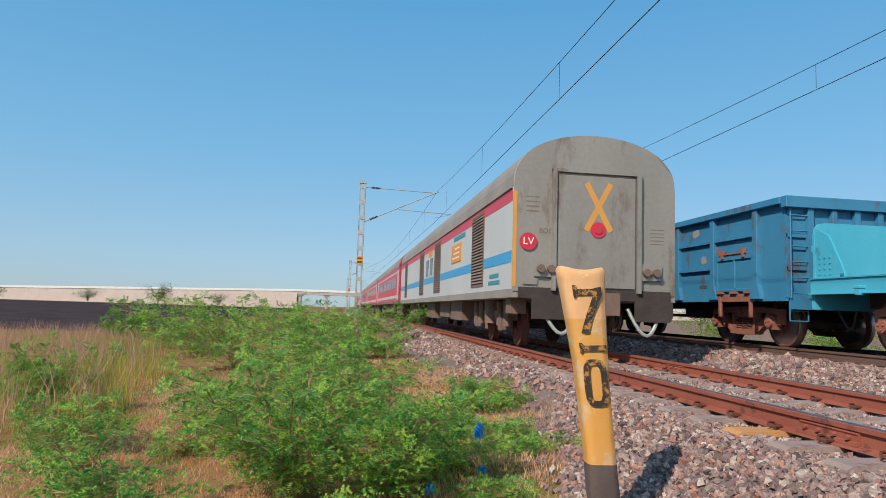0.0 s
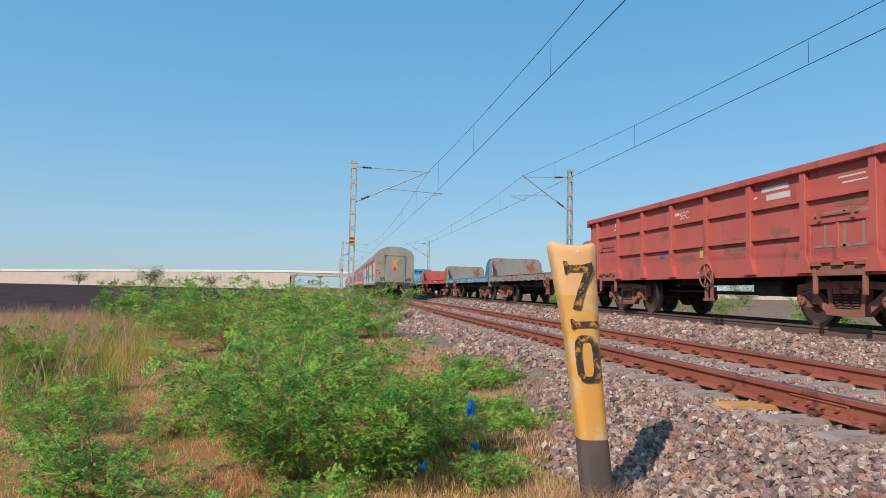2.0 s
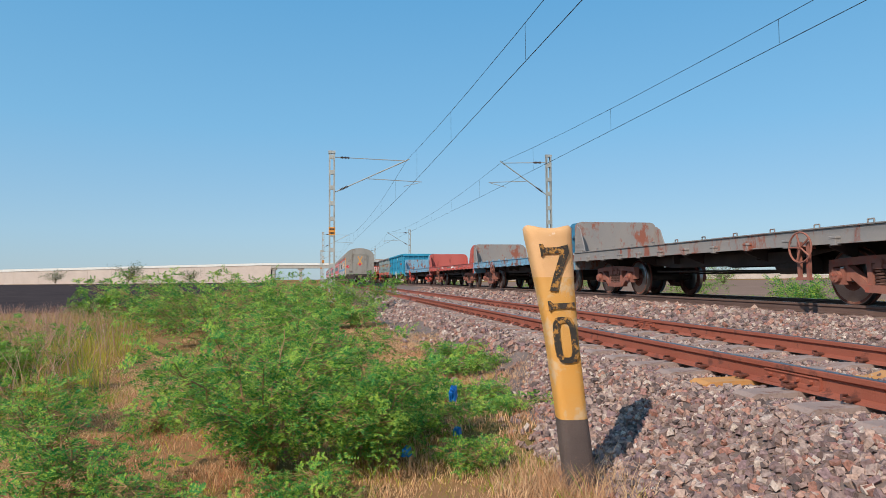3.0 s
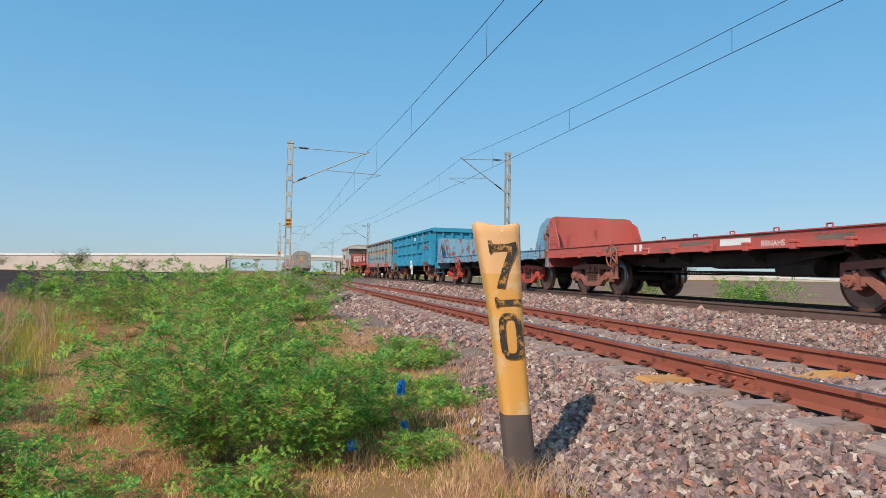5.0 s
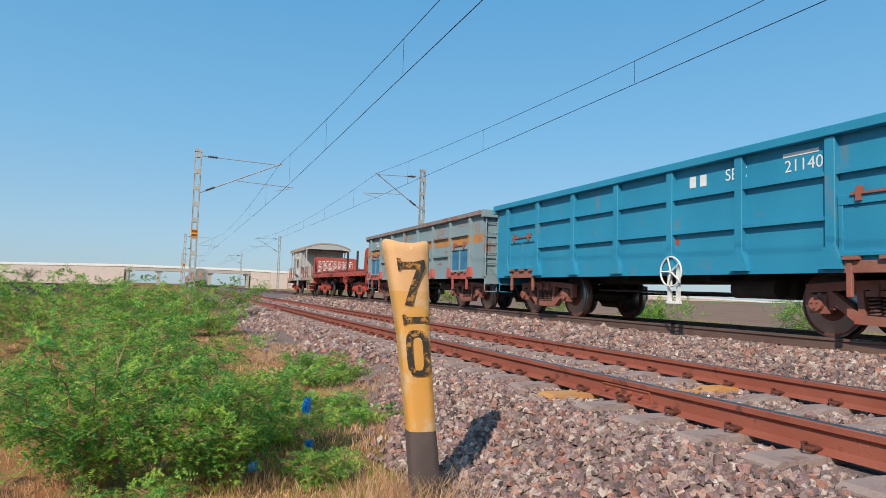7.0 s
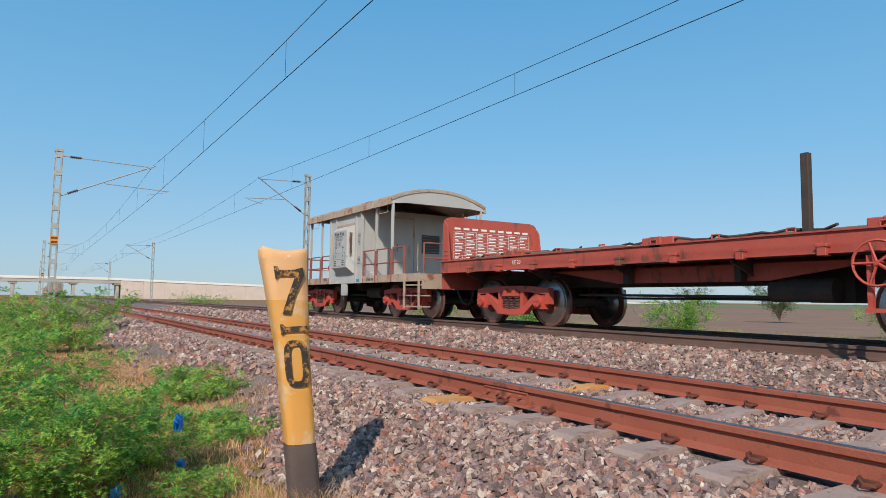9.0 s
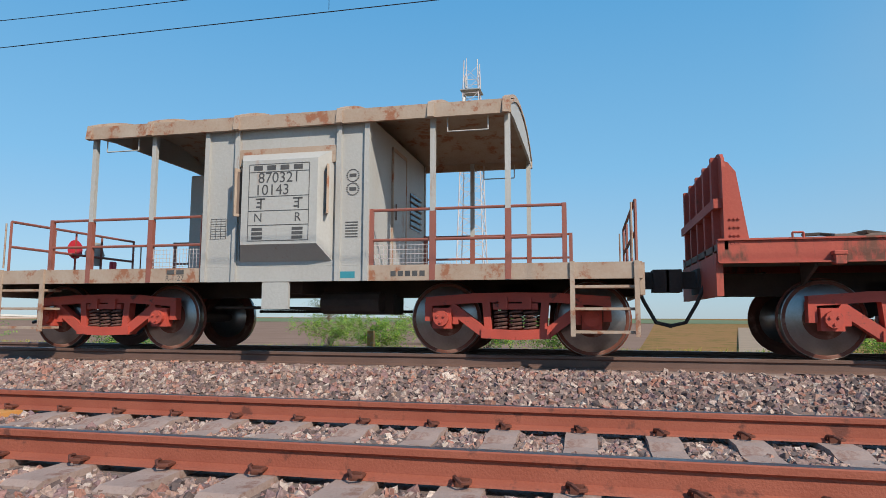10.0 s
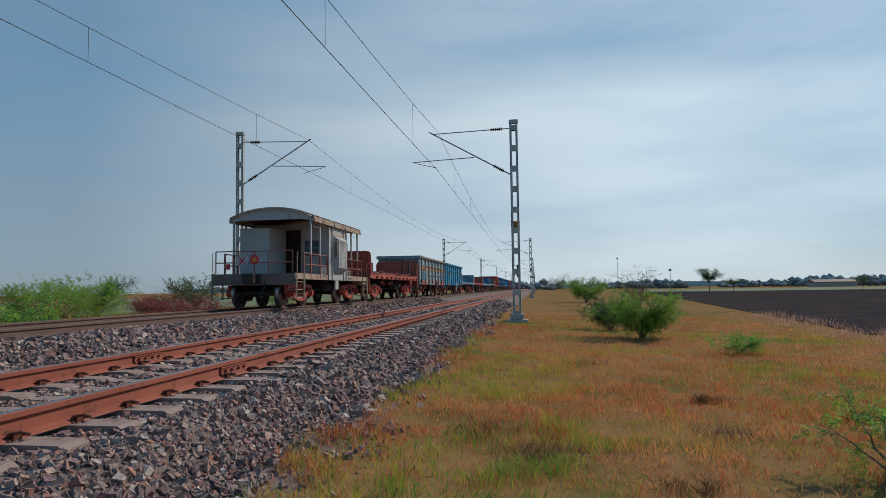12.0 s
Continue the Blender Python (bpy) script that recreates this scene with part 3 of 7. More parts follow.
def ground():
    xs = sorted(set([-1500, -700, -300, -120, -60, -30, -20] + list(np.arange(-14, -2.3, 0.25)) + list(np.arange(-2, 14.1, 0.5)) + [-2.2, -1.75, 20, 30, 60, 120, 300, 700, 1500]))
    ys = sorted(set([-1500, -700, -350] + list(np.arange(-200, -40, 20)) + list(np.arange(-40, -16, 1.0)) + list(np.arange(-16, 20, 0.3)) + list(np.arange(20, 44, 1.0)) + list(np.arange(60, 220, 20)) + [350, 700, 1500]))
    bm = bmesh.new()
    grid = []
    for y in ys:
        row = []
        for x in xs:
            off = bend(y) if abs(x) < 100 else 0
            z = profile(x) - (0.05 if -2.6 < x < 8.2 else 0.0)
            z += lump(x, y)
            row.append(bm.verts.new((x + off, y, z)))
        grid.append(row)
    for a, b in zip(grid, grid[1:]):
        for i in range(len(xs) - 1):
            bm.faces.new((a[i], a[i + 1], b[i + 1], b[i]))
    solo("ground", bm, "soil", "dry reddish brown earth with weeds beside the railway", "ground", kind="structure", smooth=True)

    bm = bmesh.new()
    rings = []
    cross = [-2.95, -2.62, -2.2, -1.75, -1.4, 0, 1.5, 2.1, 2.7, 3.2, 3.6, 4.1, 5.5, 7.1, 7.5, 8.1, 8.75]
    for y in [-900, -600] + stations(-400, 400) + [600, 900]:
        rings.append([bm.verts.new((x + bend(y), y, profile(x) - (0.12 if x < -2.8 else 0) + (0.02 * noise.noise((x * 2, y, 3)) if x < -1.5 else 0))) for x in cross])
    for a, b in zip(rings, rings[1:]):
        for i in range(len(cross) - 1):
            bm.faces.new((a[i], a[i + 1], b[i + 1], b[i]))
    return solo("ballast_bed", bm, "ballast", "grey brown crushed stone ballast bed under both tracks", "ballast", kind="structure")


BED = ground()


def toe_line(y):
    """Where the ballast gives way to earth, along the line; y may be an array."""
    return np.interp(y, [-3, 1, 5, 8, 16, 20], [-2.5, -2.85, -2.8, -2.05, -2.05, -2.4]) + 0.10 * np.sin(y * 0.9) + 0.08 * np.sin(y * 2.3 + 1)


SLEEPER_STEP, SLEEPER_0 = 0.575, 5.28


def track(name, x, z, mat, label):
    t = thing(name, label, "railway track", kind="structure")
    ys = [-900, -600] + stations(-400, 400) + [600, 900]
    for s in (-GAUGE, GAUGE):
        bm = bmesh.new()
        sweep(bm, rail_shape(), ys, x + s, z)
        r = part("rail", bm, mat, t)
        bm = bmesh.new()
        sweep(bm, [(-0.026, 0.0005), (0.026, 0.0005), (0.022, 0.003), (-0.022, 0.003)], ys, x + s, z)
        part("running_surface", bm, "rail_top", r, "worn bright running surface")
    return t


NEAR = track("track_near", 0, 0, "rail", "rust red steel rails on concrete sleepers")
FAR = track("track_far", FAR_X, FAR_Z, "rail_far", "dark brown steel rails on concrete sleepers")


def sleeper_mesh():
    bm = bmesh.new()
    slab(bm, [(-1.375, -0.40), (1.375, -0.40), (1.375, -0.20), (1.33, -0.175), (0.55, -0.172), (0.42, -0.205), (-0.42, -0.205), (-0.55, -0.172), (-1.33, -0.175), (-1.375, -0.20)], "y", -0.115, 0.115)
    return finish("sleeper", bm, "sleeper")


def clip_mesh():
    bm = bmesh.new()
    tube(bm, [(-0.04, -0.05, -0.15), (-0.02, -0.045, -0.125), (0.045, -0.02, -0.118), (0.075, 0.01, -0.135), (0.04, 0.045, -0.14), (-0.045, 0.035, -0.145)], 0.011, 5)
    box(bm, -0.035, 0.0, -0.035, 0.035, -0.172, -0.13)
    return finish("rail_clip", bm, "clip")


def sleepers(track_ob, x, z, a, b, fine):
    me, cl = sleeper_mesh(), clip_mesh()
    orange = me.copy()
    orange.materials.clear()
    orange.materials.append(M["orange"])
    k0, k1 = round((a - SLEEPER_0) / SLEEPER_STEP), round((b - SLEEPER_0) / SLEEPER_STEP)
    for k in range(k0, k1 + 1):
        y = SLEEPER_0 + k * SLEEPER_STEP
        ob = new("sleeper", orange if k == 0 and fine else me)
        ob.parent = track_ob
        ob.matrix_basis = pose(x + bend(y), y, z, 0, 0, 0)
        if fine and -26 < y < 24:
            for s in (-GAUGE, GAUGE):
                for side in (-1, 1):
                    c = new("rail_clip", cl)
                    c.parent = track_ob
                    c.matrix_basis = pose(x + s + side * 0.085 + bend(y), y, z, 0, 0, 0 if side > 0 else 180)


def fishplates():
    """Joints of the near track."""
    for y, s in ((4.75, -GAUGE), (10.3, GAUGE), (-7.03, -GAUGE), (-8.15, GAUGE)):
        bm = bmesh.new()
        for side in (-1, 1):
            slab(bm, [(0.014, -0.135), (0.05, -0.15), (0.045, -0.12), (0.034, -0.115), (0.034, -0.075), (0.045, -0.06), (0.014, -0.05)], "y", -0.30, 0.30) if side > 0 else \
                slab(bm, [(-0.014, -0.135), (-0.05, -0.15), (-0.045, -0.12), (-0.034, -0.115), (-0.034, -0.075), (-0.045, -0.06), (-0.014, -0.05)], "y", -0.30, 0.30)
            for k in (-0.22, -0.08, 0.08, 0.22):
                rod(bm, (side * 0.03, k, -0.095), (side * 0.066, k, -0.095), 0.018, 6)
        ob = part("fishplate", bm, "rail", NEAR, "rusty bolted joint bar")
        ob.matrix_basis = pose(s, y, 0)


# ---------------------------------------------------------------- overhead line
def mast(x, y, top, foot, side, arm_z, track_x, band):
    """A lattice mast with its cantilever. side: +1 when its track lies towards +x."""
    m = thing("catenary_mast", "galvanised steel lattice mast carrying overhead wires on a concrete footing", "mast", "masts along the railway", at=pose(x, y, 0))
    w, d = 0.15, 0.075
    for sx in (-w, w):
        c = 0.075 if sx < 0 else -0.075
        part("channel", B((sx - 0.012, sx + 0.012, -d, d, foot, top), (min(sx, sx + c), max(sx, sx + c), -d, -d + 0.012, foot, top), (min(sx, sx + c), max(sx, sx + c), d - 0.012, d, foot, top)), "galv", m)
    z = foot + 0.5
    while z < top - 0.05:
        part("batten", B((-w, w, -d - 0.008, -d, z - 0.11, z + 0.11), (-w, w, d, d + 0.008, z - 0.11, z + 0.11)), "galv", m)
        z += 0.82
    part("cap", B((-w - 0.03, w + 0.03, -d - 0.02, d + 0.02, top - 0.14, top)), "galv", m)
    part("footing", B((-0.42, 0.42, -0.42, 0.42, foot - 0.3, foot + 0.28), (-0.26, 0.26, -0.26, 0.26, foot + 0.28, foot + 0.5), bevel=0.03), "concrete", m, "weathered grey concrete footing block")
    if band:
        part("number_plate", B((-0.17, 0.17, -d - 0.03, -d - 0.014, 3.0, 3.4)), "plate_or", m, "small yellow plate with black marks")
        part("plate_mark", B((-0.13, 0.13, -d - 0.034, -d - 0.031, 3.05, 3.15), (-0.13, 0.13, -d - 0.034, -d - 0.031, 3.24, 3.34)), "black", m)
    reach = track_x - x
    tip_z = arm_z + 1.35
    s = 1 if reach > 0 else -1
    a = s * 0.17
    low, high = arm_z - 0.35, arm_z + 1.5
    part("stay_tube", rods(0.022, ((a, 0, high), (reach, 0, tip_z + 0.05))), "galv", m)
    part("bracket_tube", rods(0.03, ((a, 0, low), (reach + s * 0.12, 0, tip_z + 0.15))), "galv", m)
    part("register_tube", rods(0.02, ((a + (reach - a) * 0.45, 0, low + (tip_z + 0.15 - low) * 0.40), (reach + s * 0.8, 0, arm_z + 0.28))), "galv", m)
    part("steady_arm", rods(0.014, ((reach + s * 0.7, 0, arm_z + 0.24), (reach - s * 0.2, 0, arm_z + 0.02))), "galv", m)
    for p, q in (((a, 0, high), (reach, 0, tip_z + 0.05)), ((a, 0, low), (reach + s * 0.12, 0, tip_z + 0.15))):
        p, q = Vector(p), Vector(q)
        u = (q - p).normalized()
        bm = bmesh.new()
        side = u.orthogonal().normalized()
        other = u.cross(side)
        rings = []
        for k in range(26):
            rad = (0.03, 0.075, 0.06, 0.03)[k % 4] if 0 < k < 25 else 0.028
            c = p + u * (0.28 + k * 0.019)
            rings.append([bm.verts.new(c + (side * math.cos(w * math.pi / 4) + other * math.sin(w * math.pi / 4)) * rad) for w in range(8)])
        for ra, rb in zip(rings, rings[1:]):
            for w in range(8):
                bm.faces.new((ra[w], ra[(w + 1) % 8], rb[(w + 1) % 8], rb[w]))
        bm.faces.new(rings[0][::-1])
        bm.faces.new(rings[-1])
        part("insulator", bm, "insul", m, "dark ribbed insulator")
    return m


def wires(x, rail_z, supports, label):
    t = thing("overhead_wire", label, "wire", "overhead wires")
    contact, catenary = rail_z + (5.50 if x == 0 else 5.72), rail_z + 7.1
    bm, bm2 = bmesh.new(), bmesh.new()
    high_line, low_line = [], []
    for (y0, o0), (y1, o1) in zip(supports, supports[1:]):
        n = 12
        pts, low = [], []
        for i in range(n + 1):
            k = i / n
            y = y0 + (y1 - y0) * k
            off = o0 + (o1 - o0) * k + bend(y0) * (1 - k) + bend(y1) * k
            pts.append((x + off, y, catenary - 0.82 * 4 * k * (1 - k) * ((y1 - y0) / 59) ** 2))
            low.append((x + off, y, contact - 0.04 * 4 * k * (1 - k)))
        high_line += pts[:-1]
        low_line += low[:-1]
        span = abs(y1 - y0)
        for i in range(1, int(span // 8.6) + 1):
            k = (i - 0.4) * 8.6 / span
            if k > 0.97:
                break
            y = y0 + (y1 - y0) * k
            off = o0 + (o1 - o0) * k + bend(y0) * (1 - k) + bend(y1) * k
            top = catenary - 0.82 * 4 * k * (1 - k) * (span / 59) ** 2
            part("dropper", rods(0.005, ((x + off, y, top), (x + off, y, contact)), seg=4), "wire", t)
    tube(bm, high_line, 0.008, 5)
    tube(bm2, low_line, 0.009, 5)
    part("catenary_wire", bm, "wire", t)
    part("contact_wire", bm2, "wire", t)


def overhead():
    near = [(34.7, -3.8), (95, -3.8), (155, -3.8), (-25.8, -3.5), (-88.5, -3.6), (-150, -3.6), (-212, -3.6), (-274, -3.6), (-336, -3.6)]
    far = [(35.5, 2.95), (93, 2.95), (152, 2.95), (-26.7, 2.9), (-90, 2.9), (-152, 2.9), (-213, 2.9), (-275, 2.9), (-337, 2.9)]
    for y, s in near:
        mast(s + bend(y), y, 7.45, -0.75, 1, 5.62, bend(y) + (0.2 if round(y / 60) % 2 else -0.2), True)
    for y, s in far:
        mast(FAR_X + s + bend(y), y, 7.75, -0.75, -1, FAR_Z + 5.62, FAR_X + bend(y) + (0.2 if round(y / 60) % 2 else -0.2), False)
    ys = sorted([y for y, _ in near])
    wires(0, 0, [(-392, 0.2)] + [(y, -0.45 if -30 < y < 0 else 0.2 if round(y / 60) % 2 else -0.2) for y in ys] + [(214, 0.2)], "thin dark overhead wires above the rust red track")
    ys = sorted([y for y, _ in far])
    wires(FAR_X, FAR_Z, [(-392, 0.2)] + [(y, 0.2 if round(y / 60) % 2 else -0.2) for y in ys] + [(214, 0.2)], "thin dark overhead wires above the farther track")


overhead()


# ---------------------------------------------------------------- the goods train
# y of the leading axle of the first blue wagon, time by time
TRAIN = [(0, 12.82), (1.5, -10.25), (2.5, -25.6), (5.5, -71.7), (6.6, -88.6), (8.4, -116.4), (9.5, -133.1), (10.0, -140.8), (10.5, -148.35), (11.0, -156.1), (12.0, -171.5)]
ROLLING = []
COACHES = []


def train_y(t):
    return float(np.interp(t, [r[0] for r in TRAIN], [r[1] for r in TRAIN]))


@lru_cache(None)
def wheel_mesh():
    bm = bmesh.new()
    lathe(bm, [(0.09, 0.0), (0.10, -0.05), (0.20, -0.045), (0.36, 0.0), (0.42, -0.02), (0.455, -0.035), (0.50, -0.03), (0.505, 0.075), (0.53, 0.09), (0.53, 0.115), (0.43, 0.115), (0.34, 0.06), (0.09, 0.06)], (0, 0), 32)
    return finish("wheel", bm, "wheel")


@lru_cache(None)
def tread_mesh():
    bm = bmesh.new()
    lathe(bm, [(0.500, -0.031), (0.5035, -0.028), (0.5075, 0.07), (0.5075, 0.072)], (0, 0), 28)
    return finish("tread", bm, "tread", True)


@lru_cache(None)
def axle_mesh():
    bm = bmesh.new()
    rod(bm, (-1.1, 0, 0), (1.1, 0, 0), 0.075, 12)
    rod(bm, (-0.6, 0, 0), (0.6, 0, 0), 0.09, 12)
    return finish("axle", bm, "under")


@lru_cache(None)
def side_frame_mesh(mat):
    """Cast three-piece bogie side: top chord, falling diagonals, pedestals over the axle boxes. Centred, 2.0 m wheelbase."""
    bm = bmesh.new()
    half = [(1.26, 0.60), (1.26, 0.70), (1.12, 0.79), (0.55, 0.84), (0.0, 0.84)]
    low = [(0.0, 0.235), (0.36, 0.235), (0.52, 0.30), (0.84, 0.54), (0.86, 0.42), (0.92, 0.42), (0.93, 0.60)]
    outer = half + [(-y, z) for y, z in half[::-1][1:]] + [(-y, z) for y, z in low[::-1]] + low[1:]
    # web built as bars, leaving the two windows and the spring opening open
    def bar(p, q, w, x0=-0.07, x1=0.07):
        p, q = Vector((p[0], p[1])), Vector((q[0], q[1]))
        u = (q - p).normalized()
        nrm = Vector((-u.y, u.x)) * w / 2
        slab(bm, [tuple(p + nrm), tuple(p - nrm), tuple(q - nrm), tuple(q + nrm)], "x", x0, x1)
    for s in (-1, 1):
        bar((s * 1.24, 0.725), (s * 0.55, 0.775), 0.13)
        bar((s * 0.60, 0.775), (0, 0.785), 0.13)
        bar((s * 0.90, 0.66), (s * 0.40, 0.29), 0.14)
        bar((s * 0.40, 0.76), (s * 0.36, 0.27), 0.10)
        bar((s * 0.46, 0.30), (0, 0.28), 0.13, -0.10, 0.10)
        bar((s * 1.20, 0.72), (s * 1.20, 0.46), 0.10)
        bar((s * 0.82, 0.66), (s * 0.82, 0.42), 0.08)
    box(bm, -0.09, 0.09, -0.30, 0.30, 0.62, 0.70)
    box(bm, -0.12, 0.08, -0.22, -0.10, 0.62, 0.78)
    box(bm, -0.12, 0.08, 0.10, 0.22, 0.62, 0.78)
    return finish("side_frame", bm, mat)


@lru_cache(None)
def spring_mesh():
    bm = bmesh.new()
    for y in (-0.20, 0.0, 0.20):
        pts = []
        for i in range(46):
            w = i * 2 * math.pi / 9
            pts.append((0.075 * math.cos(w), y + 0.085 * math.sin(w), 0.345 + i * 0.006))
        tube(bm, pts, 0.017, 4)
    return finish("spring", bm, "spring")


@lru_cache(None)
def axle_box_mesh(mat):
    bm = bmesh.new()
    box(bm, -0.10, 0.06, -0.13, 0.13, 0.36, 0.64)
    rod(bm, (-0.10, 0, 0.5), (-0.17, 0, 0.5), 0.105, 12)
    for k in range(3):
        w = k * 2.094 + 0.5
        rod(bm, (-0.17, 0.055 * math.cos(w), 0.5 + 0.055 * math.sin(w)), (-0.19, 0.055 * math.cos(w), 0.5 + 0.055 * math.sin(w)), 0.018, 6)
    return finish("axle_box", bm, mat)


@lru_cache(None)
def bolster_mesh():
    return finish("bolster", B((-1.0, 1.0, -0.2, 0.2, 0.55, 0.80), (-0.3, 0.3, -0.3, 0.3, 0.80, 1.0)), "under")


def bogie(w, yc, mat):
    b = part("bogie", bolster_mesh(), "under", w, "three piece freight bogie")
    b.matrix_basis = pose(0, yc, 0)
    for s in (-1, 1):
        f = part("side_frame", side_frame_mesh(mat), mat, b)
        f.matrix_basis = pose(s * 1.06, 0, 0, 0, 0, 0 if s < 0 else 180)
        g = part("spring", spring_mesh(), "spring", b)
        g.matrix_basis = pose(s * 1.08, 0, 0)
        for k in (-1, 1):
            a = part("axle_box", axle_box_mesh(mat), mat, b)
            a.matrix_basis = pose(s * 1.08, k, 0, 0, 0, 0 if s < 0 else 180)
    for k in (-1, 1):
        x = part("wheelset", axle_mesh(), "under", w)
        x.matrix_basis = pose(0, yc + k, 0.5)
        for s in (-1, 1):
            wh = part("wheel", wheel_mesh(), "wheel", x)
            wh.matrix_basis = pose(s * 0.845, 0, 0, 0, 0, 0 if s < 0 else 180)
            tr = part("tread", tread_mesh(), "tread", x, "polished wheel tread")
            tr.matrix_basis = pose(s * 0.845, 0, 0, 0, 0, 0 if s < 0 else 180)
        ROLLING.append((x, yc + k))


def coupler(w, y, s):
    bm = B((-0.11, 0.11, min(y, y + s * 0.32), max(y, y + s * 0.32), 0.93, 1.17), (-0.2, 0.2, min(y + s * 0.25, y + s * 0.46), max(y + s * 0.25, y + s * 0.46), 0.88, 1.2), (-0.3, 0.3, min(y, y + s * 0.06), max(y, y + s * 0.06), 0.85, 1.2))
    part("coupler", bm, "under", w)
    bm = bmesh.new()
    tube(bm, [(-0.45, y, 0.95), (-0.45, y + s * 0.10, 0.72), (-0.40, y + s * 0.25, 0.45), (-0.36, y + s * 0.46, 0.40)], 0.028, 6)
    part("brake_hose", bm, "hose", w)


def underframe(w, y0, y1, mid0, mid1):
    part("centre_sill", B((-0.3, 0.3, y0, y1, 0.82, 1.12)), "under", w)
    bm = B((-0.5, 0.05, mid0 + 0.9, mid0 + 1.5, 0.55, 0.85), (-1.1, 1.1, mid0 + 2.2, mid0 + 2.3, 0.85, 1.1), (-1.1, 1.1, mid1 - 2.3, mid1 - 2.2, 0.85, 1.1))
    rod(bm, (-0.75, mid0 + 1.0, 0.72), (-0.75, mid0 + 1.9, 0.72), 0.17, 12)
    rod(bm, (-0.6, mid0 + 1.0, 0.62), (-0.6, mid1 - 0.6, 0.66), 0.025, 6)
    rod(bm, (0.45, mid0 + 0.8, 0.6), (0.45, mid1 - 0.8, 0.6), 0.025, 6)
    part("brake_gear", bm, "under", w)


def wagon_base(name, label, category, group, offset, axles, bmat):
    w = thing(name, label, category, group)
    COACHES.append((w, offset))
    for c in (axles[0] + 1.0, axles[2] + 1.0):
        bogie(w, c, bmat)
    return w


def ladder(w, x, y, z0, z1, mat, along="y", width=0.42, rungs=6):
    bm = bmesh.new()
    def at(u, z):
        return (x, y + u, z) if along == "y" else (x + u, y, z)
    rod(bm, at(0, z0), at(0, z1), 0.018, 5)
    rod(bm, at(width, z0), at(width, z1), 0.018, 5)
    for k in range(rungs):
        z = z0 + (z1 - z0) * (k + 0.3) / rungs
        rod(bm, at(0, z), at(width, z), 0.015, 5)
    part("ladder", bm, mat, w)


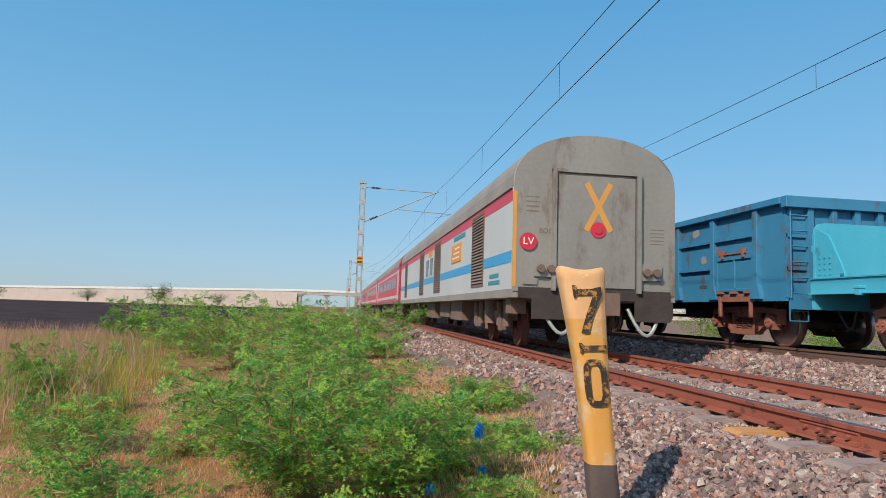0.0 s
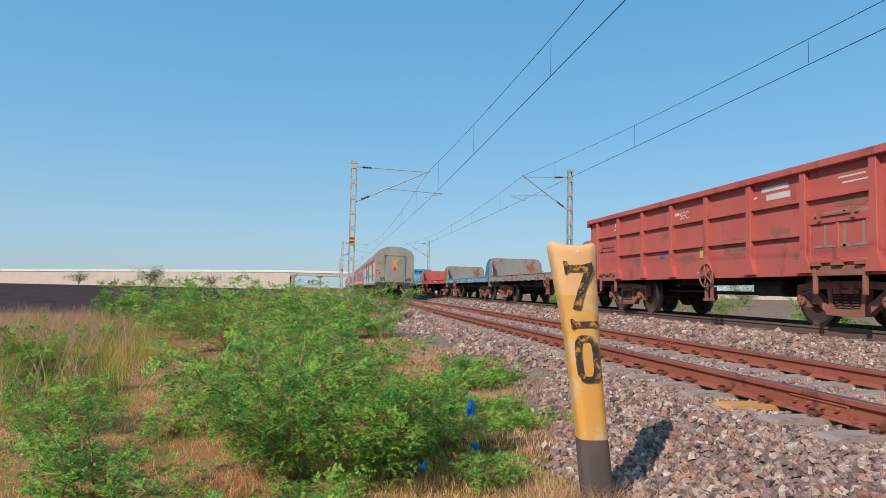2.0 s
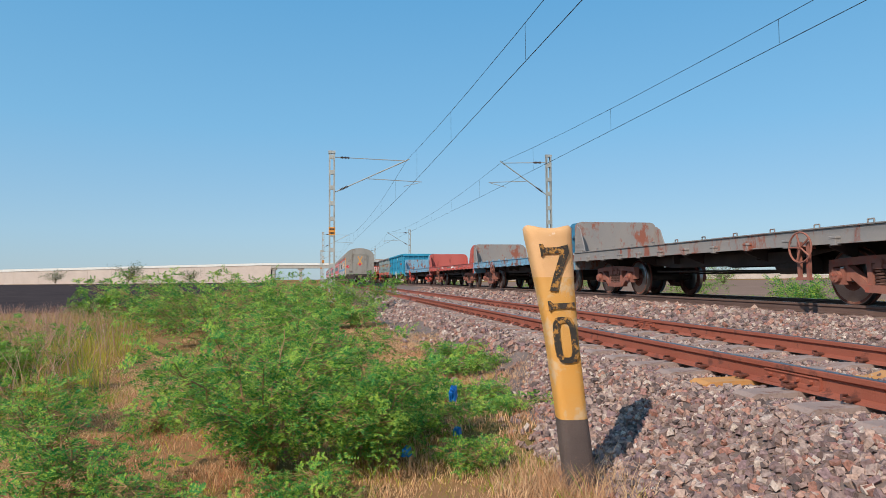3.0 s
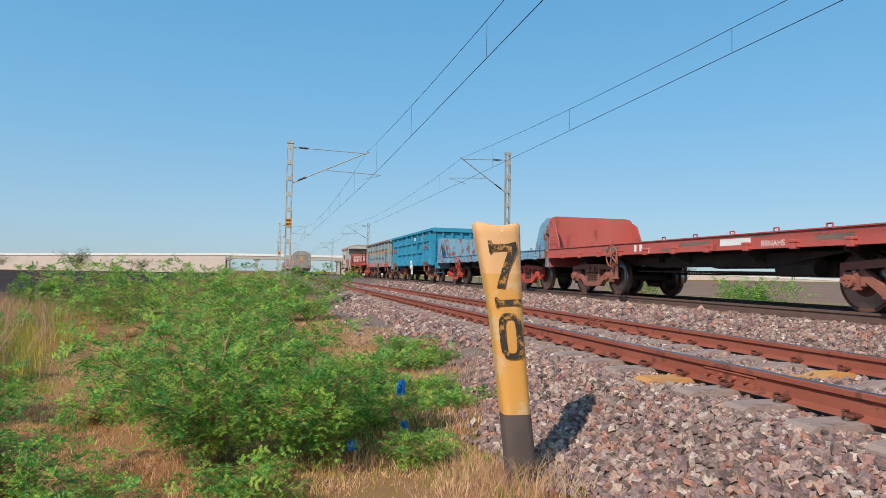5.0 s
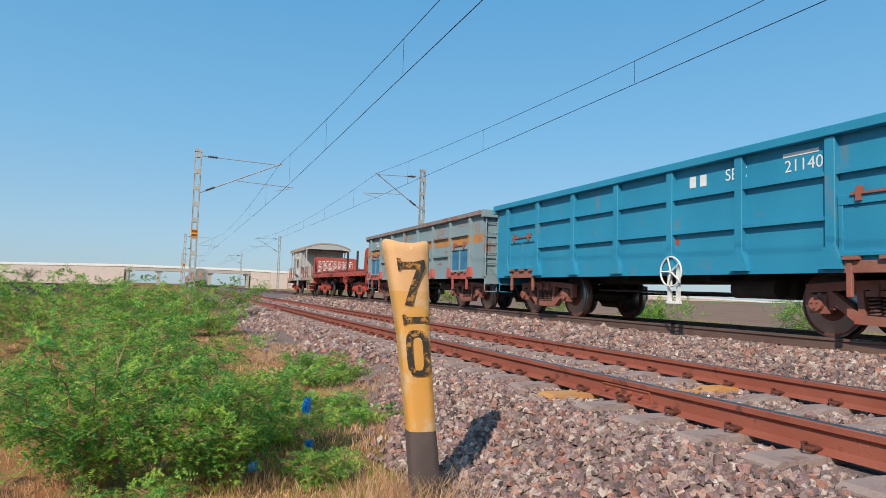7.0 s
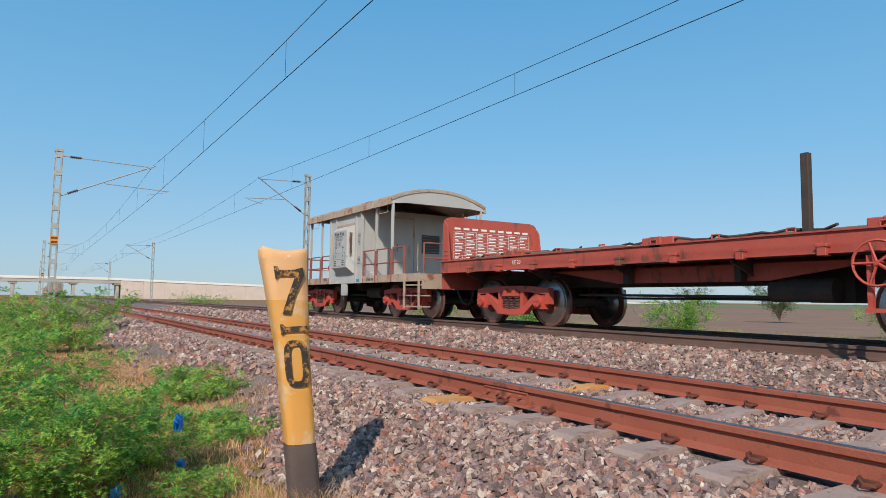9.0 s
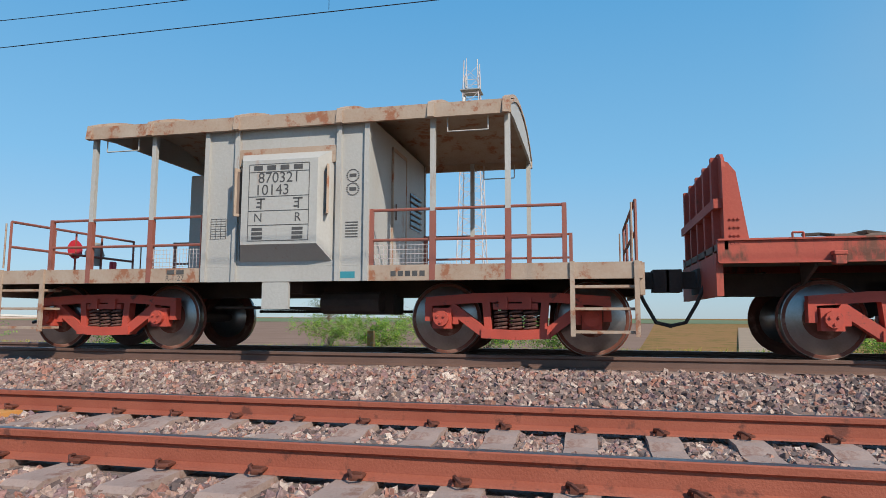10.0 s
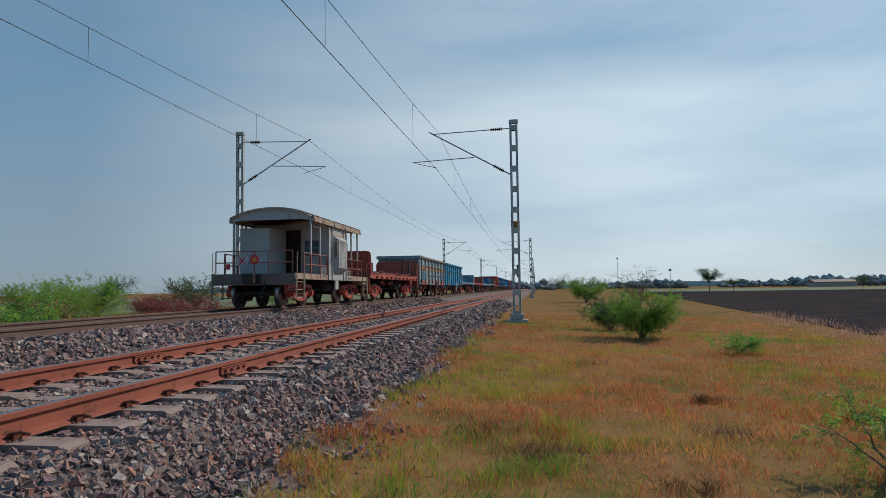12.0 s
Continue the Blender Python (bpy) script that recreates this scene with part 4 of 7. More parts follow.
def open_wagon(name, label, offset, mat, bmat, band=None, marks=None, door_mat=None, trim=None, foot=None):
    """A long open bogie wagon: ribbed steel sides with lift-up doors, heavy top rail, ladders and brake gear."""
    w = wagon_base(name, label, "goods wagon", "wagons of the goods train", offset, (0, 2, 8.8, 10.8), bmat)
    y0, y1, z0, z1, X = -0.98, 11.78, 1.02, 2.88, 1.50
    trim, foot = trim or mat, foot or mat
    underframe(w, y0, y1, 2, 8.8)
    part("floor", B((-1.45, 1.45, y0, y1, 1.12, 1.2)), "under", w)
    n = 7
    ys = [-0.13 + 1.603 * k for k in range(n + 1)]
    for s in (-1, 1):
        def out(d, d0=0.0):
            return (min(s * (X + d0), s * (X + d)), max(s * (X + d0), s * (X + d)))
        part("side_wall", B((s * X - 0.02, s * X + 0.02, y0, y1, 1.0, z1)), mat, w)
        part("top_rail", B((*out(0.16, -0.06), y0 - 0.02, y1 + 0.02, z1 - 0.02, z1 + 0.12), bevel=0.01), trim, w)
        part("sole_bar", B((s * X - 0.04, s * X + 0.04, y0, y1, 0.94, 1.02)), mat, w)
        for y in ys:
            part("stanchion", B((*out(0.12), y - 0.08, y + 0.08, 1.0, z1 - 0.02), bevel=0.01), mat, w)
            part("stanchion_foot", S([(y - 0.17, 0.99), (y + 0.17, 0.99), (y + 0.15, 1.10), (y + 0.085, 1.30), (y - 0.085, 1.30), (y - 0.15, 1.10)], "x", *out(0.128)), foot, w)
        for k in range(n):
            a, b = ys[k] + 0.08, ys[k + 1] - 0.08
            c = (a + b) / 2
            part("side_rib", B((*out(0.10), a, b, 2.31, 2.37)), trim if k % 2 else mat, w)
            if k not in (0, n - 1):
                part("side_rib", B((*out(0.10), a, b, 1.68, 1.74)), trim if k % 3 == 0 else mat, w)
                continue
            plate = B((*out(0.055, 0.02), a + 0.06, b - 0.06, 1.20, 1.88))
            d = part("door", plate, door_mat or mat, w, "riveted side door")
            part("door_frame", B((*out(0.09, 0.02), a + 0.02, b - 0.02, 1.86, 2.00), (*out(0.085, 0.02), a + 0.02, a + 0.09, 1.16, 1.86), (*out(0.085, 0.02), b - 0.09, b - 0.02, 1.16, 1.86), (*out(0.085, 0.02), a + 0.09, b - 0.09, 1.16, 1.22), (*out(0.08, 0.02), c - 0.035, c + 0.035, 1.22, 1.86), bevel=0.006), mat, d)
            part("hinge", B((*out(0.13, 0.05), a + 0.30, a + 0.37, 1.90, 2.10), (*out(0.13, 0.05), b - 0.37, b - 0.30, 1.90, 2.10), (*out(0.12, 0.05), a + 0.22, b - 0.22, 1.985, 2.02)), bmat, d)
            part("latch", B((*out(0.12, 0.02), a + 0.1, a + 0.32, 1.11, 1.16), (*out(0.12, 0.02), c - 0.12, c + 0.12, 1.11, 1.16), (*out(0.12, 0.02), b - 0.32, b - 0.1, 1.11, 1.16)), bmat, d)
            part("skirt", B((*out(0.06, 0.02), a + 0.08, b - 0.08, 0.93, 1.10), (*out(0.08, 0.02), a + 0.12, a + 0.20, 0.60, 1.08), (*out(0.08, 0.02), b - 0.20, b - 0.12, 0.60, 1.08), bevel=0.008), foot if foot != mat else bmat, w, "worn red lower door plate")
        if band:
            edges = [(y0 + 0.01, ys[0] - 0.08)] + [(ys[k] + 0.08, ys[k + 1] - 0.08) for k in range(n)] + [(ys[n] + 0.08, y1 - 0.01)]
            for k, (a, b) in enumerate(edges):
                part("painted_band", B((*out(0.0235, 0.0205), a, b, 2.04, 2.305)), band, w)
            for y in ys:
                part("painted_band", B((*out(0.1235, 0.1205), y - 0.07, y + 0.07, 2.04, 2.305)), band, w)
    for e, s in ((y0, -1), (y1, 1)):
        part("end_wall", B((-X, X, min(e, e + s * 0.03), max(e, e + s * 0.03), 1.0, z1)), mat, w)
        part("end_rail", B((-X - 0.12, X + 0.12, min(e, e + s * 0.18), max(e, e + s * 0.18), z1 - 0.10, z1 + 0.13), bevel=0.01), mat, w)
        for k in range(5):
            x = -1.05 + k * 0.52
            part("end_stanchion", B((x - 0.06, x + 0.06, min(e, e + s * 0.13), max(e, e + s * 0.13), 1.0, z1 - 0.1)), mat, w)
        part("end_rib", B((-X, X, min(e, e + s * 0.07), max(e, e + s * 0.07), 1.55, 1.63), (-X, X, min(e, e + s * 0.07), max(e, e + s * 0.07), 2.2, 2.28)), mat, w)
        part("headstock", B((-1.45, 1.45, min(e, e + s * 0.1), max(e, e + s * 0.1), 0.78, 1.05)), mat, w)
        ladder(w, -1.48, e + s * 0.10, 1.0, 2.85, mat, "x")
        part("footstep", rods(0.014, ((-1.45, e, 0.95), (-1.45, e, 0.55)), ((-1.05, e, 0.95), (-1.05, e, 0.55)), ((-1.45, e, 0.55), (-1.05, e, 0.55)), ((-1.45, e, 0.75), (-1.05, e, 0.75)), seg=5), mat, w)
        coupler(w, e, s)
    hand_wheel(w, 4.57, 1.0, "paint_w" if mat == "blue_h" else bmat)
    if marks:
        marks(w)
    return w


def hand_wheel(w, y, z, mat, x=-1.66):
    bm = bmesh.new()
    pts = [(x, y + 0.27 * math.cos(k * math.pi / 10), z + 0.27 * math.sin(k * math.pi / 10)) for k in range(21)]
    tube(bm, pts, 0.018, 5)
    for k in range(5):
        a = k * 2 * math.pi / 5
        rod(bm, (x, y, z), (x, y + 0.27 * math.cos(a), z + 0.27 * math.sin(a)), 0.018, 5)
    rod(bm, (x - 0.03, y, z), (x + 0.3, y, z), 0.03, 6)
    hw = part("hand_wheel", bm, mat, w)
    part("hand_wheel_bracket", B((x + 0.05, x + 0.11, y - 0.14, y - 0.08, z - 0.55, z + 0.1), (x + 0.05, x + 0.11, y + 0.08, y + 0.14, z - 0.55, z + 0.1), (x + 0.03, x + 0.12, y - 0.16, y + 0.16, z - 0.58, z - 0.53)), mat, hw)


def bulkhead_shape(top):
    return [(-1.49, 1.34), (1.49, 1.34), (1.49, top - 0.22), (1.46, top - 0.10), (1.38, top - 0.03), (1.25, top), (-1.25, top), (-1.38, top - 0.03), (-1.46, top - 0.10), (-1.49, top - 0.22)]


def flat_wagon(name, label, offset, mat, bmat, length=14.645, end_mats=None, posts=(), post_mat="red_j", top=2.40, board=False, wheel_mat=None, brake_y=2.3):
    """A bogie flat wagon with fish-bellied sole bars, stake pockets and a steel bulkhead at each end."""
    gap = length - 13.729 + 8.8
    w = wagon_base(name, label, "flat wagon", "wagons of the goods train", offset, (0, 2, gap, gap + 2), bmat)
    y0, y1 = -1.32, gap + 3.32
    underframe(w, y0, y1, 2, gap)
    part("deck", B((-1.42, 1.42, y0, y1, 1.22, 1.30)), "van_dark", w, "worn dark deck plates")
    m0, m1 = 2.6, gap - 0.6
    reach = 0.26 if board else 0.72
    for s in (-1, 1):
        x = s * 1.46
        prof = [(y0, 1.35), (y0, 1.05), (y1, 1.05), (y1, 1.35)]
        part("sole_bar", S([(a, z) for a, z in prof if z >= 1.0] , "x", x - 0.03, x + 0.03), mat, w)
        part("truss_sill", S([(m0 - 0.4, 1.0), (m0 + 1.3, 0.74), (m1 - 1.3, 0.74), (m1 + 0.4, 1.0)], "x", s * 0.9 - 0.03, s * 0.9 + 0.03), "under" if mat != "red_j" else mat, w)
        part("sill_flange", B((min(x, x + s * 0.09), max(x, x + s * 0.09), y0, y1, 1.05, 1.07), (min(x, x + s * 0.06), max(x, x + s * 0.06), y0, y1, 1.33, 1.352)), mat, w)
        k, y = 0, y0 + 0.7
        while y < y1 - 0.4:
            part("stake_pocket", B((min(x, x + s * 0.13), max(x, x + s * 0.13), y - 0.06, y + 0.06, 1.02, 1.17), (min(x, x + s * 0.14), max(x, x + s * 0.14), y - 0.075, y + 0.075, 1.13, 1.18), bevel=0.008), mat, w)
            part("lashing_ring", rods(0.014, ((x + s * 0.05, y + 0.36, 1.34), (x + s * 0.05, y + 0.36, 1.41)), ((x + s * 0.05, y + 0.48, 1.34), (x + s * 0.05, y + 0.48, 1.41)), ((x + s * 0.05, y + 0.36, 1.41), (x + s * 0.05, y + 0.48, 1.41)), seg=5), mat, w)
            if k % 2 == 0:
                part("cross_bearer", S([(s * 0.9, 0.8), (s * 1.44, 1.0), (s * 1.44, 1.1), (s * 0.9, 1.1)], "y", y + 0.2, y + 0.24), "under", w)
            y += 1.13
            k += 1
    for e, s in ((y0 + 0.12, -1), (y1 - 0.12, 1)):
        em = mat if not end_mats else end_mats[0 if s < 0 else 1]
        bk = part("bulkhead", S(bulkhead_shape(top), "y", min(e, e + s * 0.04), max(e, e + s * 0.04)), em, w, "steel end bulkhead with rounded shoulders")
        for k in range(5):
            x = -1.2 + k * 0.6
            part("bulkhead_rib", B((x - 0.05, x + 0.05, min(e + s * 0.04, e + s * 0.12), max(e + s * 0.04, e + s * 0.12), 1.3, top - 0.04)), em, bk)
        part("bulkhead_beam", B((-1.44, 1.44, min(e + s * 0.04, e + s * 0.14), max(e + s * 0.04, e + s * 0.14), 1.86, 1.98)), em, bk)
        for q in (-1, 1):
            x = q * 1.455
            part("bulkhead_gusset", S([(e + s * 0.01, 1.355), (e - s * reach, 1.355), (e - s * reach * 0.86, 1.60), (e - s * reach * 0.47, top - 0.28), (e - s * reach * 0.14, top - 0.16), (e + s * 0.01, top - 0.14)], "x", x - 0.02, x + 0.02), em, bk)
            bm = bmesh.new()
            for i in range(4):
                for j in range(3):
                    rod(bm, (x + q * 0.02, e - s * reach * (0.16 + j * 0.18), 1.42 + i * 0.1), (x + q * 0.04, e - s * reach * (0.16 + j * 0.18), 1.42 + i * 0.1), 0.018, 5)
            part("rivet_row", bm, em, bk)
        part("headstock", B((-1.45, 1.45, min(e + s * 0.14, e + s * 0.06), max(e + s * 0.14, e + s * 0.06), 0.78, 1.3)), mat, w)
        coupler(w, e + s * 0.12, s)
    for x, y, h in posts:
        part("stanchion", B((x - 0.05, x + 0.05, y - 0.055, y + 0.055, 1.3, 1.3 + h), bevel=0.01), post_mat, w, "upright steel stake")
    if board:
        e = y1 - 0.12 - 0.004
        bm = bmesh.new()
        for k in range(9):
            box(bm, -1.2, 1.2, e - 0.003, e, 1.55 + k * 0.085, 1.556 + k * 0.085)
        for k in range(8):
            box(bm, -1.2 + k * 0.343, -1.194 + k * 0.343, e - 0.003, e, 1.55, 2.23)
        for i in range(8):
            for j in range(7):
                wd = random.uniform(0.10, 0.26)
                box(bm, -1.16 + j * 0.343, -1.16 + j * 0.343 + wd, e - 0.003, e, 1.575 + i * 0.085, 1.605 + i * 0.085)
        for j in range(9):
            box(bm, -1.18 + j * 0.27, -1.0 + j * 0.27, e - 0.003, e, 2.28, 2.33)
        part("painted_table", bm, "paint_w", w, "white painted table of loading notes")
    if board:
        for k in range(2):
            bm = bmesh.new()
            pts = [(-1.30 + 0.10 * math.sin(i * 1.7 + k), y1 - 1.0 - i * 0.22 - k * 4.6, 1.40 + 0.025 * math.sin(i * 2.3)) for i in range(18)]
            tube(bm, pts, 0.022, 5)
            part("lashing_chain", bm, "under", w, "slack rusty lashing chain on the deck edge")
        for y in (gap + 0.6, gap - 3.2, 2.0):
            part("hinged_block", B((-1.40, -0.95, y - 0.32, y + 0.32, 1.30, 1.47), (-1.49, -1.40, y - 0.14, y + 0.1, 1.28, 1.47), bevel=0.015), mat, w, "hinged steel deck block")
        part("timber", B((-1.38, -1.24, gap - 2.4, gap + 2.0, 1.31, 1.40), bevel=0.01), "van_dark", w, "weathered timber batten")
        part("timber", B((-1.1, -0.9, 0.5, gap - 3.6, 1.31, 1.42), bevel=0.01), "van_dark", w, "weathered timber batten")
        part("timber", B((0.6, 0.85, 1.5, gap - 1.0, 1.31, 1.45), bevel=0.01), "van_dark", w, "weathered timber batten")
        lettering("RE 20", 0.12, "paint_w", w, on_side(-1.492, gap + 0.35, 1.20))
    if mat == "red_c":
        lettering("SE", 0.19, "paint_w", w, on_side(-1.492, 7.25, 1.12))
        lettering("BRNAHS", 0.15, "paint_w", w, on_side(-1.492, 3.30, 1.14))
        part("stencil", B((-1.493, -1.4915, 3.85, 4.7, 1.14, 1.27), (-1.493, -1.4915, 7.5, 7.62, 1.12, 1.28), (-1.493, -1.4915, 7.75, 7.85, 1.12, 1.28)), "paint_w", w, "white stencilled line")
        worn_patches(w, [(2.0, 1.2, 0.5, 0.06), (5.5, 1.22, 0.6, 0.05), (9.0, 1.2, 0.5, 0.06), (6.4, 1.12, 0.4, 0.04), (3.6, 1.3, 0.4, 0.03)], "van_dark", "dark oily stain along the sole bar", x=-1.4905, seed=31)
    if board:  # this wagon's deck rides higher on its bogies
        for c in w.children:
            if c.name.split(".")[0] in ("deck", "sole_bar", "sill_flange", "stake_pocket", "lashing_ring", "lashing_chain", "hinged_block", "timber", "lettering", "truss_sill", "cross_bearer"):
                c.location.z += 0.12
    hand_wheel(w, brake_y, 1.02, wheel_mat or bmat)
    return w


def brake_van():
    """The guard's van at the tail: a grey cabin with bay windows between two railed open platforms."""
    w = wagon_base("brake_van", "weathered grey steel brake van with open railed platforms and red bogies", "brake van", "wagons of the goods train", 140.8, (0, 2, 6.4, 8.4), "bogie_red")
    y0, y1, X = -0.62, 9.02, 1.52
    underframe(w, y0, y1, 2, 6.4)
    part("floor", B((-1.48, 1.48, y0, y1, 1.12, 1.2)), "van_dark", w)
    for s in (-1, 1):
        part("sole_bar", B((s * X - 0.03, s * X + 0.03, y0, y1, 1.0, 1.21)), "van_rust", w, "rust stained grey sole bar")
    c0, c1, ze, zr = 2.97, 5.42, 3.28, 3.70
    # cabin walls; the doorways in its ends are open
    for s in (-1, 1):
        for b in ((c0, 3.45, 1.215, ze), (4.88, c1, 1.215, ze), (3.45, 4.88, 2.86, ze), (3.45, 4.88, 1.215, 1.30)):
            part("wall_panel", B((s * X - 0.03, s * X + 0.03, *b)), "van_grey", w)
        part("skirt_plate", B((s * X - 0.035, s * X + 0.035, c0, c1, 1.0, 1.213)), "van_grey", w)
        xo = s * (X + 0.27)
        bm = bmesh.new()
        poly = [(1.30, 0), (1.52, 1), (2.66, 1), (2.86, 0)]
        ring0 = [(s * X, 3.45), (xo, 3.60), (xo, 4.73), (s * X, 4.88)]
        lo = [bm.verts.new((x, y, 1.25 if i in (0, 3) else 1.50)) for i, (x, y) in enumerate(ring0)]
        hi = [bm.verts.new((x, y, 2.86 if i in (0, 3) else 2.68)) for i, (x, y) in enumerate(ring0)]
        for i in range(3):
            bm.faces.new((lo[i], lo[i + 1], hi[i + 1], hi[i]))
        bm.faces.new(lo[::-1])
        bm.faces.new(hi)
        bay = part("bay", bm, "van_grey", w, "projecting grey look-out bay")
        part("bay_hood", S([(3.43, 2.66), (3.43, 2.90), (4.90, 2.90), (4.90, 2.66)], "x", min(s * X, s * (X + 0.06)), max(s * X, s * (X + 0.06))), "van_rust", bay)
        for yy, dy in ((3.52, 1), (4.80, -1)):
            xm = s * (X + 0.135)
            bm = bmesh.new()
            rot = Matrix.Translation((xm, yy, 2.25)) @ Matrix.Rotation(s * dy * math.atan2(0.15, 0.27) * -1, 4, "Z")
            for b in ((-0.13, 0.13, -0.016, 0.016, -0.34, -0.30), (-0.13, 0.13, -0.016, 0.016, 0.30, 0.34), (-0.13, -0.095, -0.016, 0.016, -0.30, 0.30), (0.095, 0.13, -0.016, 0.016, -0.30, 0.30)):
                box(bm, *b)
            bmesh.ops.transform(bm, matrix=rot, verts=bm.verts)
            fr = part("bay_window_frame", bm, "van_rust", bay)
            bm = bmesh.new()
            box(bm, -0.095, 0.095, -0.010, 0.010, -0.30, 0.30)
            bmesh.ops.transform(bm, matrix=rot, verts=bm.verts)
            part("bay_window_mesh", bm, "van_dark", bay, "dark meshed window")
        for yy in (c0, 3.38, 4.94, c1):
            part("wall_rib", B((min(s * X, s * (X + 0.075)), max(s * X, s * (X + 0.075)), yy - 0.035, yy + 0.035, 1.0, ze)), "van_grey", w)
    for e, s in ((c0, -1), (c1, 1)):
        d0, d1 = (-0.45, 0.2) if s < 0 else (-0.40, 0.24)
        part("end_wall", B((-X + 0.03, d0, e - 0.02, e + 0.02, 1.215, ze), (d1, X - 0.03, e - 0.02, e + 0.02, 1.215, ze), (d0, d1, e - 0.02, e + 0.02, 3.05, ze)), "van_grey", w)
        if s < 0:
            dr = part("door", B((d0 - 0.02, d1 + 0.02, e + s * 0.03 - 0.012, e + s * 0.03 + 0.012, 1.24, 3.06)), "van_grey", w, "grey steel cabin door")
        else:
            dr = part("door", B((d0 - 0.03, d0 - 0.005, e - 0.66, e - 0.03, 1.24, 3.06)), "van_grey", w, "grey steel cabin door standing open")
        part("door_frame", B((d0 - 0.06, d0 - 0.02, e + s * 0.02 - 0.03, e + s * 0.02 + 0.03, 1.215, 3.1), (d1 + 0.02, d1 + 0.06, e + s * 0.02 - 0.03, e + s * 0.02 + 0.03, 1.215, 3.1), (d0 - 0.06, d1 + 0.06, e + s * 0.02 - 0.03, e + s * 0.02 + 0.03, 3.065, 3.12)), "van_rust", w)
        part("door_handle", rods(0.012, ((d0 + 0.08, e + s * 0.06, 2.0), (d0 + 0.08, e + s * 0.06, 2.25)), seg=5), "van_dark", dr)
        xw = 0.88 if s < 0 else -0.92
        win = part("end_window", B((xw - 0.33, xw + 0.33, e + s * 0.02 - 0.012, e + s * 0.02 + 0.012, 2.0, 2.6)), "dark_glass", w, "window behind bars")
        part("window_bar", rods(0.012, *[((xw - 0.36, e + s * 0.045, 2.05 + k * 0.1), (xw + 0.36, e + s * 0.045, 2.05 + k * 0.1)) for k in range(6)], seg=5), "van_dark", win)
        if s > 0:
            part("blind", B((xw - 0.3, xw + 0.3, e + s * 0.036, e + s * 0.04, 2.28, 2.36)), "teal", win, "teal slatted blind")
    part("locker", B((0.28, 1.485, c1 + 0.03, 6.95, 1.215, 3.02), bevel=0.02), "van_grey", w, "tall grey steel locker on the rear platform")
    part("cabin_back", B((-X + 0.04, X - 0.04, 4.15, 4.18, 1.215, ze)), "van_dark", w)
    # roof: a shallow arc with hoops
    arc = [(-1.62 + 3.24 * k / 14, ze + 0.06 + (zr - ze - 0.06) * (1 - (abs(-1 + 2 * k / 14)) ** 2.2)) for k in range(15)]
    shell = arc + [(x, z - 0.045) for x, z in arc[::-1]]
    part("roof", S(shell, "y", 0.98, 7.45), "van_rust", w, "rust streaked grey arched roof", smooth=False)
    part("roof_edge", B((-1.66, -1.60, 0.98, 7.45, ze - 0.10, ze + 0.09), (1.60, 1.66, 0.98, 7.45, ze - 0.10, ze + 0.09)), "van_rust", w)
    for y in (1.02, 7.38):
        part("roof_valance", S([(x, z - 0.046) for x, z in arc] + [(1.62, ze - 0.06), (1.1, ze - 0.01), (-1.1, ze - 0.01), (-1.62, ze - 0.06)], "y", y - 0.02, y + 0.02), "van_grey", w)
    for y in (1.04, 2.05, 3.35, 4.92, 6.34, 7.39):
        hoop = [(-1.70, ze - 0.10)] + [(x * 1.03, z + 0.05) for x, z in arc] + [(1.70, ze - 0.10)]
        part("roof_hoop", S(hoop + [(1.664, ze - 0.10)] + [(x * 1.026, z + 0.002) for x, z in arc[::-1]] + [(-1.664, ze - 0.10)], "y", y - 0.045, y + 0.045), "van_rust", w)
    # platform posts and railings
    for ya, yb, posts, end in ((y0 + 0.94, c0, (1.04, 2.05), y0), (c1, y1 - 0.94, (6.34, 7.38), y1)):
        for s in (-1, 1):
            for y in posts:
                part("roof_post", B((s * X - 0.032, s * X + 0.032, y - 0.035, y + 0.035, 1.0, ze)), "van_grey", w)
                part("post_foot", B((s * X - 0.036, s * X + 0.036, y - 0.039, y + 0.039, 1.005, 1.93)), "rail_red", w, "rusty red lower part of the post")
            part("hand_rail", rods(0.02, ((s * X, ya, 1.96), (s * X, yb, 1.96)), ((s * X, ya, 1.55), (s * X, yb, 1.55))), "rail_red", w)
            yo = ya if end < 3 else yb
            part("rail_post", B((s * X - 0.025, s * X + 0.025, yo - 0.03, yo + 0.03, 1.0, 1.98)), "rail_red", w)
            yi = yb - 0.06 if end < 3 else ya + 0.06
            part("rail_post", B((s * X - 0.025, s * X + 0.025, yi - 0.03, yi + 0.03, 1.0, 1.98)), "rail_red", w)
            a, b = (yb - 0.95, yb - 0.1) if end < 3 else (ya + 0.1, ya + 0.95)
            part("mesh_panel", rods(0.004, *[((s * X, a, 1.24 + k * 0.06), (s * X, b, 1.24 + k * 0.06)) for k in range(5)], *[((s * X, a + k * 0.055, 1.22), (s * X, a + k * 0.055, 1.5)) for k in range(17)], seg=4), "steel_w", w)
            # steps
            for q in (0.07, 0.85):
                yq = end + (q if end < 3 else -q)
                part("step_hanger", B((s * 1.56 - 0.02, s * 1.56 + 0.02, yq - 0.03, yq + 0.03, 0.28, 1.22)), "van_rust", w)
            for z in (0.33, 0.62, 0.9):
                part("step", B((s * 1.40 - 0.12, s * 1.40 + 0.18, end + (0.04 if end < 3 else -0.88), end + (0.88 if end < 3 else -0.04), z - 0.012, z + 0.022)), "van_rust", w, "worn steel tread")
            part("grab_rail", rods(0.014, ((s * 1.57, end + (0.12 if end < 3 else -0.12), 1.25), (s * 1.57, end + (0.12 if end < 3 else -0.12), 1.95)), seg=5), "van_rust", w)
